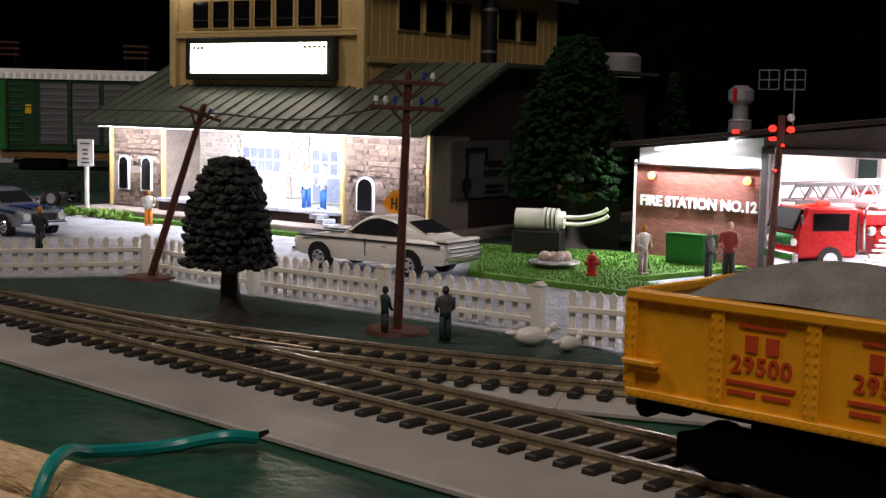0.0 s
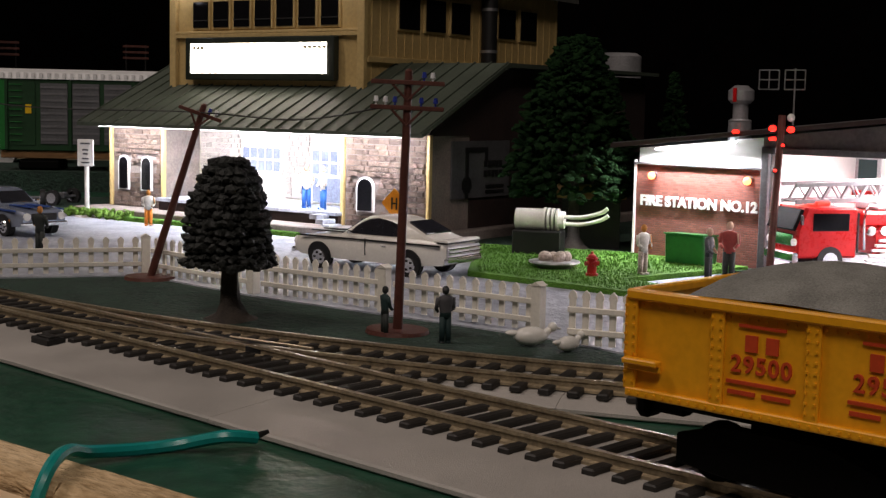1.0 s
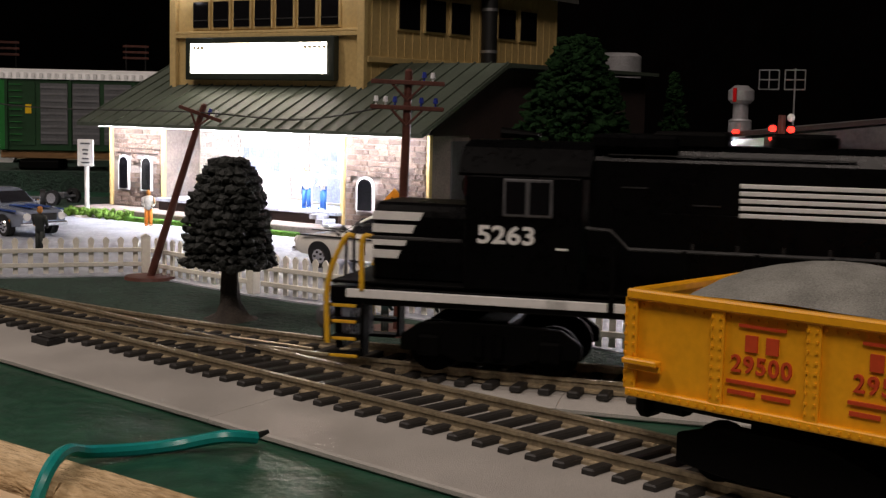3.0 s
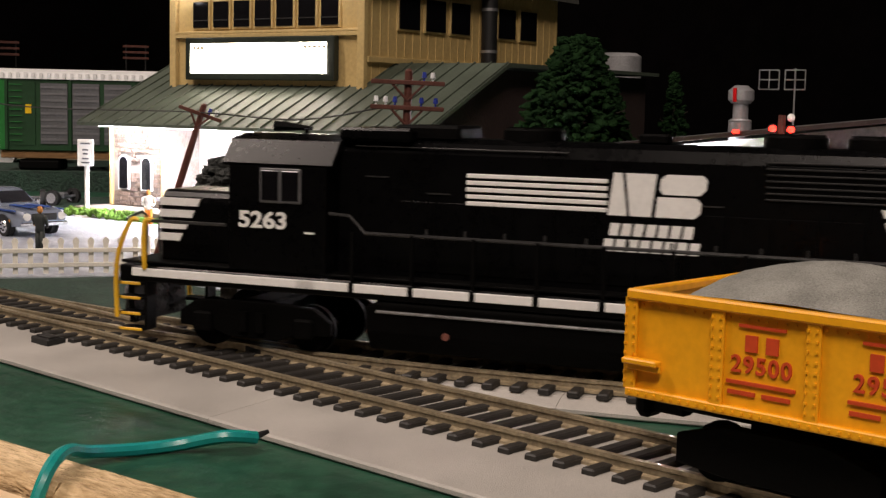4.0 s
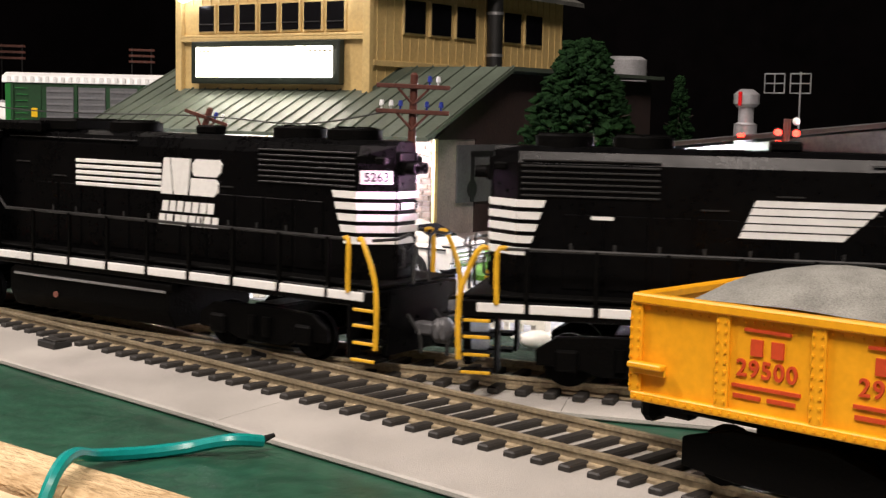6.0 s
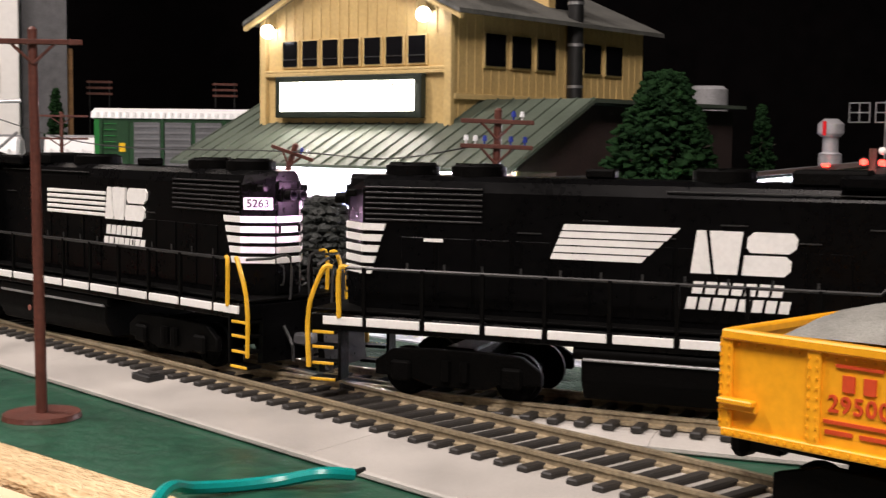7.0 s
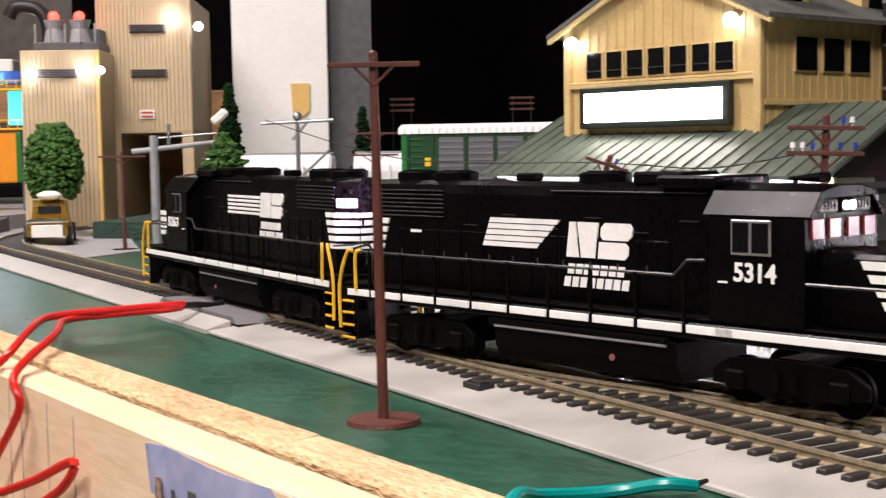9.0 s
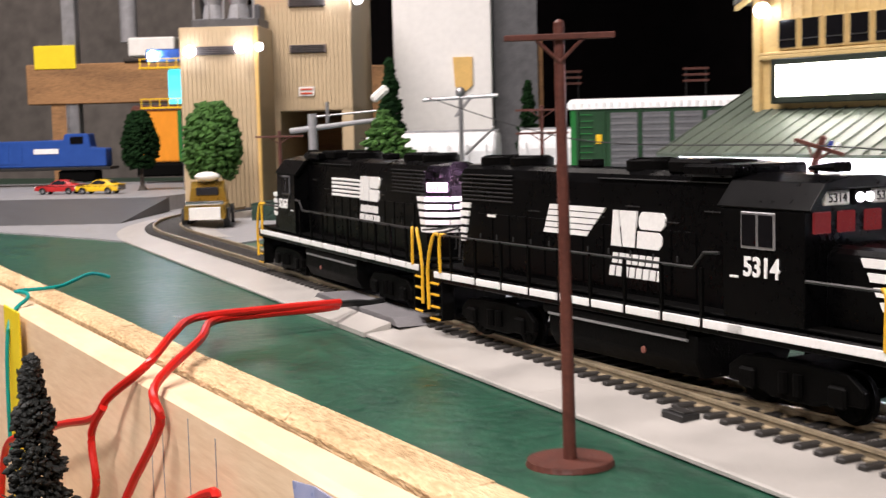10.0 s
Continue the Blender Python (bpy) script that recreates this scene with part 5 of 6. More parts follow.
# loose axles and engine parts behind the coupe
def build_axle(x, y, h):
    t = thing("wheel_axle", "loose grey model axle with chrome wheels on dark ground", "axle", pose(x, y, .0018, 0, 0, h))
    b = Bm()
    b.tube((-.022, 0, .009), (.022, 0, .009), .0016, seg=8)
    b.box((0, 0, .0105), (.012, .010, .008), .002)
    part("shaft", b, "dark_grey", t)
    for s in (-1, 1):
        b = Bm()
        b.tube((s * .019, 0, .009), (s * .025, 0, .009), .009, seg=18)
        w = part("tyre", b, "tyre", t, soft=True)
        b = Bm()
        b.tube((s * .0248, 0, .009), (s * .0258, 0, .009), .0058, seg=14)
        b.tube((s * .0182, 0, .009), (s * .0192, 0, .009), .0058, seg=14)
        part("rim", b, "chrome", w)


build_axle(-.475, 1.50, 20)
build_axle(-.435, 1.52, 75)


# ---- street furniture ----
def build_signpost():
    t = thing("sign_post", "white post with a small white notice board", "sign", pose(-.368, 1.372, .0018, 0, 0, -6))
    b = Bm()
    b.tube((0, 0, 0), (0, 0, .0020), .0130, .0120, 20)
    b.tube((0, 0, .002), (0, 0, .072), .0024, seg=10)
    part("post", b, "porcelain", t)
    b = Bm()
    b.box((0, -.003, .0660), (.0172, .0016, .0275), .0005)
    pl = part("plate", b, "porcelain", t)
    for z, w in ((.0755, .010), (.0690, .006), (.0650, .005), (.0600, .007), (.0560, .009)):
        b = Bm()
        b.box((0, -.0040, z), (w, .0006, .0016))
        part("letter_bar", b, "dark_grey", pl)


build_signpost()


def build_diamond_sign():
    t = thing("warning_sign", "orange diamond warning sign on a post", "road sign", pose(-.041, 1.128, .0018, 0, 0, -30))
    b = Bm()
    b.tube((0, 0, 0), (0, 0, .030), .0013, seg=8)
    b.tube((0, 0, 0), (0, 0, .0016), .006, .0055, 14)
    part("post", b, "orange", t)
    b = Bm()
    b.box((0, -.0016, 0), (.0185, .0012, .0185), .0004, Matrix.Translation((0, 0, .0385)) @ Matrix.Rotation(radians(45), 4, "Y"))
    pl = part("plate", b, "orange_car", t)
    b = Bm()
    b.box((-.002, -.0026, .0385), (.0014, .0006, .010))
    b.box((.0025, -.0026, .0385), (.0014, .0006, .010))
    b.box((0, -.0026, .0385), (.005, .0006, .0014))
    part("symbol", b, "black", pl)


build_diamond_sign()


def build_crossing_signal():
    t = thing("crossing_signal", "dark post with twin glowing red flashers", "signal", pose(.2385, .968, .0018, 0, 2.0, -12))
    b = Bm()
    b.tube((0, 0, 0), (0, 0, .003), .0065, .0050, 16)
    b.tube((0, 0, .003), (0, 0, .120), .0028, seg=10)
    part("post", b, "pole", t)
    for x, z in ((-.0062, .1100), (.0066, .1100), (.0020, .0985), (-.002, .0800)):
        b = Bm()
        b.tube((x, -.002, z), (x, .003, z), .0036 if z > .1 else .0022, seg=14)
        h = part("lamp_housing", b, "black", t)
        b = Bm()
        b.ball((x, -.0026, z), .0030 if z > .1 else .0014, 10, (1, .5, .8))
        part("lens", b, "red_glow", h, soft=True)
    b = Bm()
    b.ball((.0062, 0, .1185), .0030, 10)
    part("bell", b, "porcelain", t)


build_crossing_signal()


def build_hydrant():
    t = thing("fire_hydrant", "red toy fire hydrant on the lawn", "hydrant", pose(.106, .941, .0055))
    b = Bm()
    b.tube((0, 0, 0), (0, 0, .0018), .0048, .0046, 16)
    b.tube((0, 0, .0018), (0, 0, .0120), .0034, .0032, 16)
    b.tube((0, 0, .0118), (0, 0, .0128), .0044, seg=16)
    b.ball((0, 0, .0128), .0034, 12, (1, 1, .9))
    b.tube((0, 0, .0150), (0, 0, .0172), .0011, seg=6)
    part("barrel", b, "hydrant", t, soft=True)
    for a in (0, 90, 180, 270):
        b = Bm()
        d = Vector((math.cos(radians(a + 20)), math.sin(radians(a + 20)), 0))
        b.tube(d * .0028 + Vector((0, 0, .0088)), d * .0052 + Vector((0, 0, .0088)), .0017, seg=10)
        part("outlet", b, "hydrant", t, soft=True)


build_hydrant()
t = thing("stone_dish", "pale round dish holding small rocks on the lawn", "planter", pose(.083, .985, .0055))
b = Bm()
b.tube((0, 0, 0), (0, 0, .004), .012, .0185, 26)
b.tube((0, 0, .004), (0, 0, .0052), .0192, .0188, 26)
part("dish", b, "silver", t, soft=True)
rnd = random.Random(2)
for dx, dy, r in ((-.007, 0, .0055), (.003, -.003, .0062), (.009, .002, .005), (.0, .006, .005)):
    b = Bm()
    clumps(b, [Vector((dx, dy, .0075))], r, r, rnd, 2)
    part("rock", b, "sand_stone", t)

t = thing("dumpster", "green toy dumpster with sloped lid by the brick wall", "dumpster", pose(.194, 1.035, .0045, 0, 0, -38))
b = Bm()
b.prism([(-.012, .001), (.010, .001), (.013, .018), (.010, .022), (-.014, .0235)], "x", -.0165, .0165, .0006)
part("bin", b, "green_paint", t)
b = Bm()
b.prism([(-.015, .0236), (.0115, .0222), (.0115, .0232), (-.015, .0248)], "x", -.0172, .0172)
part("lid", b, "green_paint", t)

# oversized plumbing fitting lying on blocks, with a timber beside it
t = thing("tap_fitting", "white plumbing tap fitting lying on its side", "plumbing fitting", pose(.078, 1.085, .033, 0, 0, -14))
for x0, x1, r in ((-.019, .004, .0088), (.004, .006, .0100), (.0075, .0095, .0098), (.011, .013, .0096), (.0145, .0165, .0094), (.0165, .021, .0072)):
    b = Bm()
    b.tube((x0, 0, 0), (x1, 0, 0), r, seg=22)
    part("collar" if r > .009 else "barrel", b, "porcelain", t, soft=True)
for y, z in ((-.003, .003), (.002, -.003)):
    b = Bm()
    b.cord([(.020, y, z), (.035, y, z), (.050, y, z + .004), (.056, y, z + .008)], .0017, 8, 5)
    part("supply_pipe", b, "porcelain", t, soft=True)
b = Bm()
b.box((.0, 0, -.0205), (.040, .024, .0240), .001)
part("support_block", b, "black", t)
t = thing("timber_block", "brown timber block on a dark stand", "timber", pose(.128, 1.155, .0462, 0, 0, -10))
b = Bm()
b.box((0, 0, .0060), (.060, .012, .012), .0008)
part("timber", b, "beam", t)
b = Bm()
b.box((0, 0, -.0225), (.050, .010, .0430))
part("stand", b, "black", t)

# ---- poles ----


def build_pole(m, height, arms, half, label, lean=0.0, stubs=()):
    t = thing("telegraph_pole", label, "telegraph pole", m, "telegraph poles")
    b = Bm()
    b.tube((0, 0, .001), (0, 0, height), .0027, .0021, 10)
    b.tube((0, 0, height), (0, 0, height + .0012), .0021, .0008, 10)
    part("shaft", b, "pole", t, soft=True)
    b = Bm()
    b.tube((0, 0, 0), (-.0022 * math.sin(radians(lean)), 0, .0022 * math.cos(radians(lean))), .0175, .0168, 28)
    part("base_plate", b, "pole", t)
    for z in arms:
        b = Bm()
        b.box((0, -.0026, z), (2 * half, .0022, .0024), .0003)
        ar = part("cross_arm", b, "pole", t)
        for s in (1, -1):
            b = Bm()
            b.tube((s * half * .42, -.0026, z - .001), (0, -.0020, z - .0095), .0007, seg=6)
            part("brace", b, "pole", ar)
    for i, (x, z, mt) in enumerate(stubs):
        b = Bm()
        b.tube((x, -.0026, z), (x, -.0026, z + .0018), .0006, seg=6)
        b.tube((x, -.0026, z + .0016), (x, -.0026, z + .0046), .0014, .0010, 8)
        part("insulator", b, mt, t, soft=True)
    return t


build_pole(pose(-.0236, .7100, .0012, 0, 1.5, -4), .1400, (.1338, .1205), .0195, "red-brown plastic telegraph pole with two cross arms and white insulators",
           stubs=((.0130, .135, "insulator"), (.0085, .135, "blue_insulator"), (-.0165, .1217, "insulator"), (-.0115, .1217, "insulator"), (-.0065, .1217, "blue_insulator"), (.0075, .1217, "blue_insulator"), (.0150, .1217, "blue_insulator")))
build_pole(pose(-.2003, .9060, .0012, 0, 17.8, -8), .1250, (.1190,), .0155, "red-brown plastic telegraph pole leaning beside the fence", lean=17.8, stubs=((.006, .1202, "blue_insulator"), (.0105, .1202, "insulator")))
build_pole(pose(-.2180, .5670, .0002, 0, -.6, 20), .1710, (.1655,), .0210, "brown plastic telegraph pole with one cross arm near the table edge")
b = Bm()
b.cord([(-.60, 1.32, .160), (-.38, 1.10, .1190), (-.171, .905, .1155), (-.09, .80, .1130), (-.034, .7085, .1215)], .0005, 5, 8)
solid("overhead_wire", b, "wire", "thin black overhead wire sagging between the poles", "wire", soft=True)

# ---- fences ----


def build_fence(p0, p1, count, height=.0255, posts=(True, True)):
    a, c = Vector((*p0, .0018)), Vector((*p1, .0018))
    d = c - a
    L = d.length
    t = thing("picket_fence", "cream white plastic picket fence section", "fence", Matrix.Translation(a) @ Matrix.Rotation(math.atan2(d.y, d.x), 4, "Z"), "picket fences")
    for x, on in ((0, posts[0]), (L, posts[1])):
        if on:
            b = Bm()
            b.box((x, 0, height * .52), (.0062, .0062, height * 1.04), .0005)
            b.prism([(x - .0036, height * 1.04), (x + .0036, height * 1.04), (x, height * 1.12)], "y", -.0036, .0036)
            part("post", b, "fence", t)
    for z in (.0075, .0175):
        b = Bm()
        b.box((L / 2, -.0012, z * height / .0255), (L - .006, .0018, .0030), .0003)
        part("rail", b, "fence", t)
    b = Bm()
    b.prism([(-.0017, .0015), (.0017, .0015), (.0017, height * .86), (.0023, height * .90), (.0018, height * .98), (0, height * 1.04), (-.0018, height * .98), (-.0023, height * .90), (-.0017, height * .86)], "y", .0002, .0016)
    first = part("picket", b, "fence", t)
    for i in range(count):
        o = first if i == 0 else new("picket", first.data)
        o.parent = t
        o.location.x = (i + .7) * L / (count + .4)


build_fence((-.335, .885), (-.2075, .9257), 13, posts=(True, True))
build_fence((-.2035, .9225), (-.120, .841), 12, posts=(False, True))
build_fence((-.116, .838), (-.034, .777), 12, posts=(False, True))
build_fence((-.030, .774), (.052, .712), 11, posts=(False, True))
build_fence((.062, .676), (.150, .640), 13, .0285, posts=(False, False))

# white duck figures by the fence
for x, y, h, k, lab in ((.046, .678, 10, 1.0, "white china duck lying by the fence post"), (.064, .664, 40, .8, "small white china duck by the fence")):
    t = thing("duck_figure", lab, "duck figure", pose(x, y, .0012, 0, 0, h))
    b = Bm()
    b.ball((0, 0, .0052 * k), .0058 * k, 14, (1.6, .9, .85))
    b.ball((-.0095 * k, 0, .0068 * k), .0028 * k, 10, (1.5, .8, .6))
    part("body", b, "porcelain", t, soft=True)
    b = Bm()
    b.tube((.0070 * k, 0, .006 * k), (.0105 * k, 0, .0090 * k), .0022 * k, .0017 * k, 10)
    b.ball((.0115 * k, 0, .0098 * k), .0026 * k, 10)
    b.tube((.013 * k, 0, .0095 * k), (.0160 * k, 0, .0088 * k), .0011 * k, .0004 * k, 8)
    part("head", b, "porcelain", t, soft=True)

# ---- trees ----


G = 1.618
LEAF_V = [Vector(p).normalized() for p in ((-1, G, 0), (1, G, 0), (-1, -G, 0), (1, -G, 0), (0, -1, G), (0, 1, G), (0, -1, -G), (0, 1, -G), (G, 0, -1), (G, 0, 1), (-G, 0, -1), (-G, 0, 1))]
LEAF_F = ((0, 11, 5), (0, 5, 1), (0, 1, 7), (0, 7, 10), (0, 10, 11), (1, 5, 9), (5, 11, 4), (11, 10, 2), (10, 7, 6), (7, 1, 8),
          (3, 9, 4), (3, 4, 2), (3, 2, 6), (3, 6, 8), (3, 8, 9), (4, 9, 5), (2, 4, 11), (6, 2, 10), (8, 6, 7), (9, 8, 1))


def build_tree(x, y, z, h, w, low, label, leaf, seed, shape="round", trunk_r=.0042, n=520, size=.006, lean=0.0):
    t = thing("tree", label, "tree", pose(x, y, z, 0, lean, 0), "trees")
    rnd = random.Random(seed)
    b = Bm()
    rings = []
    for k, (zz, r) in enumerate(((0, 3.2), (.003, 2.0), (.010, 1.15), (low * .7, 1.0), (low + (h - low) * .45, .55), (h * .92, .2))):
        rings.append([(trunk_r * r * math.cos(a) * (1 + .18 * math.sin(3 * a + k)), trunk_r * r * math.sin(a) * (1 + .18 * math.sin(3 * a + k)), zz) for a in [6.2832 * i / 10 for i in range(10)]])
    b.loft(rings)
    for k in range(7):
        a = k * 2.4
        zz = low + (h - low) * (.08 + .09 * k)
        b.tube((0, 0, zz - .006), (w * .36 * math.cos(a), w * .36 * math.sin(a), zz + .004), trunk_r * .35, trunk_r * .12, 6)
    part("trunk", b, "trunk", t, soft=True)
    n, size = int(n * 2.2), size * .74
    vs, fs = [], []
    for _ in range(n):
        f = rnd.random() ** .85
        if shape == "round":
            rad = math.sin(math.pi * min(1, .12 + .80 * f)) ** .62 * (1 - .25 * f)
        elif shape == "layer":
            f = (int(f * 13) + .45 * rnd.random()) / 13
            rad = 1.06 if f < .08 else 1.0 * (1 - f ** 2.3 * .95) ** .56
        elif shape == "drop":
            rad = min(1, .75 + f * 1.6) * (1 - f ** 1.5 * .80) if f < .995 else .1
        else:
            rad = (1 - f) ** .8 * (.82 + .18 * math.sin(f * 34)) + .03
        a = rnd.uniform(0, 6.2832)
        rr = w / 2 * rad * (rnd.random() ** .30) * (1 + .10 * math.sin(3 * a + seed) + .06 * math.sin(5 * a + f * 9))
        s = size * rnd.uniform(.5, 1.3)
        flat = (1, .75, .42) if shape == "drop" else (1, .6, .5) if shape == "cone" else (1, .85, .62)
        s *= 1.3 if shape == "round" else 1
        m = Matrix.LocRotScale((rr * math.cos(a), rr * math.sin(a), low + (h - low) * f), Euler((rnd.uniform(-.6, .6), rnd.uniform(-.6, .6), a)), [s * q for q in flat])
        k = len(vs)
        vs += [m @ (p * rnd.uniform(.7, 1.25)) for p in LEAF_V]
        fs += [(k + i, k + j, k + l) for i, j, l in LEAF_F]
    me = bpy.data.meshes.new("crown")
    me.from_pydata(vs, [], fs)
    me.materials.append(M[leaf])
    ob = new("crown", me)
    ob.parent = t
    return t


build_tree(-.119, .741, .0012, .0915, .0465, .0310, "dark moulded plastic tree with layered foliage", "leaf_dark", 5, "layer", .0048, 1300, .0045)
build_tree(.112, 1.150, .003, .1800, .1250, .042, "tall dark green foliage tree by the brick station", "leaf", 6, "drop", .0046, 1300, .0070)
build_tree(.275, 1.62, .003, .165, .050, .06, "thin dark green conifer standing far back", "leaf", 9, "cone", .003, 260, .006)
# ---- far end of the layout ----
BG = pose(-.0248, -.0191, 0, 0, 0, 18.71)


def bg(x, d, z=0.0, turn=0.0):
    return BG @ pose(x, d, z, 0, 0, turn)


def ribs(parent, x0, x1, z0, z1, y, step, material, name="siding_rib"):
    n = int((x1 - x0) / step)
    b0 = Bm()
    b0.box((0, 0, (z0 + z1) / 2), (step * .35, .0016, z1 - z0))
    first = part(name, b0, material, parent)
    for i in range(n):
        o = first if i == 0 else new(name, first.data)
        o.parent = parent
        o.location = (x0 + (i + .5) * (x1 - x0) / n, y, 0)


def vent(parent, x, y, z, w, h):
    b = Bm()
    b.box((x, y, z), (w, .004, h), .0006)
    v = part("vent", b, "gable_brown", parent)
    for k in range(4):
        b = Bm()
        b.box((x, y - .0022, z - h / 2 + h * (k + .6) / 4.2), (w * .9, .0012, h * .11))
        part("vent_slat", b, "black", v)


def lamp(parent, x, y, z, r):
    b = Bm()
    b.tube((x, y + r * 1.6, z), (x, y, z), r * .4, r * .9, 10)
    l = part("wall_lamp", b, "dark_grey", parent)
    b = Bm()
    b.ball((x, y, z), r, 10)
    part("bulb", b, "small_bulb", l, soft=True)


TOWER = BG @ Matrix.Translation((0, 0, -.0085)) @ Matrix.Scale(1.08, 4)


def build_tower():
    t = thing("coaling_tower", "beige ribbed model industrial tower with lit wall lamps", "tower building", TOWER)
    # tall block with a doorway through it
    x0, x1, d0, d1 = -.425, -.280, 2.10, 2.34
    b = Bm()
    b.box(((x0 + x1) / 2, (d0 + d1) / 2, .260), (x1 - x0, d1 - d0, .210), .001)
    tall = part("tall_block", b, "tower", t)
    for c, w in (((x0 + .017), .034), ((x1 - .009), .018)):
        b = Bm()
        b.box((c, (d0 + d1) / 2, .084), (w, d1 - d0, .152), .001)
        part("tall_leg", b, "tower", tall)
    b = Bm()
    b.box(((x0 + x1) / 2, d1 - .004, .084), (x1 - x0 - .06, .004, .152))
    part("door_back", b, "beam", tall)
    ribs(tall, x0, x1, .157, .365, d0 - .0004, .0062, "tower")
    vent(tall, -.346, d0 - .002, .316, .056, .012)
    vent(tall, -.346, d0 - .002, .2475, .056, .012)
    b = Bm()
    b.box((-.350, d0 - .002, .184), (.024, .002, .014), .0004)
    pl = part("notice", b, "porcelain", tall, "small white notice with red bars")
    for dz in (-.003, .003):
        b = Bm()
        b.box((-.350, d0 - .0034, .184 + dz), (.018, .001, .0026))
        part("letter_bar", b, "red_print", pl)
    lamp(tall, -.308, d0 - .012, .330, .009)
    lamp(tall, -.268, d0 - .004, .318, .007)
    # short block
    x0, x1, d0, d1 = -.516, -.400, 2.00, 2.28
    b = Bm()
    b.box(((x0 + x1) / 2, (d0 + d1) / 2, .1425), (x1 - x0, d1 - d0, .269), .001)
    low = part("short_block", b, "tower", t)
    ribs(low, x0, x1, .012, .275, d0 - .0004, .0062, "tower")
    vent(low, -.462, d0 - .002, .243, .058, .012)
    b = Bm()
    b.box(((x0 + x1) / 2, (d0 + d1) / 2, .0125), (x1 - x0 + .006, d1 - d0 + .006, .009))
    part("base_course", b, "dark_grey", low)
    b = Bm()
    b.box((x1 - .003, d0 - .003, .143), (.005, .005, .264), .0006)
    part("corner_trim", b, "patch", low)
    for x, z in ((-.498, .242), (-.424, .246), (-.397, .246)):
        lamp(low, x, d0 - .012, z, .0085 if x < -.41 else .006)
    # machinery on the short block
    b = Bm()
    b.box((-.455, 2.08, .284), (.100, .10, .014), .002)
    base = part("roof_machine", b, "dark_grey", low)
    for x in (-.478, -.440):
        b = Bm()
        b.tube((x, 2.06, .291), (x, 2.06, .312), .017, .013, 18)
        b.tube((x, 2.06, .312), (x, 2.06, .326), .012, .016, 18)
        part("fan", b, "mid_grey", base, soft=True)
        b = Bm()
        b.ball((x, 2.055, .331), .008, 10)
        part("red_lamp", b, "red_glow", base, soft=True)
    b = Bm()
    b.cord([(-.497, 2.10, .291), (-.500, 2.10, .330), (-.516, 2.10, .348), (-.545, 2.10, .350), (-.556, 2.10, .335)], .010, 10, 5)
    part("elbow_duct", b, "black", base, "black bent roof duct", soft=True)
    b = Bm()
    b.box((-.420, 2.09, .302), (.020, .05, .022), .002)
    part("control_box", b, "dark_grey", base)
    for k in range(5):
        b = Bm()
        b.tube((-.50 + .022 * k, 2.03, .290), (-.50 + .022 * k, 2.03, .318), .0016, seg=6)
        part("rail_post", b, "mid_grey", base)


build_tower()
point_lamp("tower_light", TOWER @ Vector((-.308, 2.050, .318)), .0035, (.95, .96, 1), .006)
point_lamp("tower_light", TOWER @ Vector((-.424, 1.950, .232)), .0035, (.95, .96, 1), .006)
point_lamp("tower_light", TOWER @ Vector((-.498, 1.950, .228)), .0030, (.95, .96, 1), .006)

# white boxed pillar of the room
t = thing("pillar", "white boxed room pillar with a tan patch", "pillar", bg(0, 0), kind="structure")
b = Bm()
b.box((-.1715, 2.66, .45), (.176, .32, 2.0), .002)
part("casing", b, "white_wall", t)
# right side of the white pillar, its shade put into a dark grey
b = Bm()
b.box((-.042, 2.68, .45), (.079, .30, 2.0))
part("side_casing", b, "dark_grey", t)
b = Bm()
b.prism([(-.153, .250), (-.118, .250), (-.1185, .200), (-.127, .192), (-.136, .187), (-.150, .198)], "y", 2.4965, 2.4995)
part("tan_patch", b, "patch", t)
b = Bm()
b.box((-.085 + .07, 2.60, .20), (.044, .10, .16))
part("timber_stud", b, "beam", t)


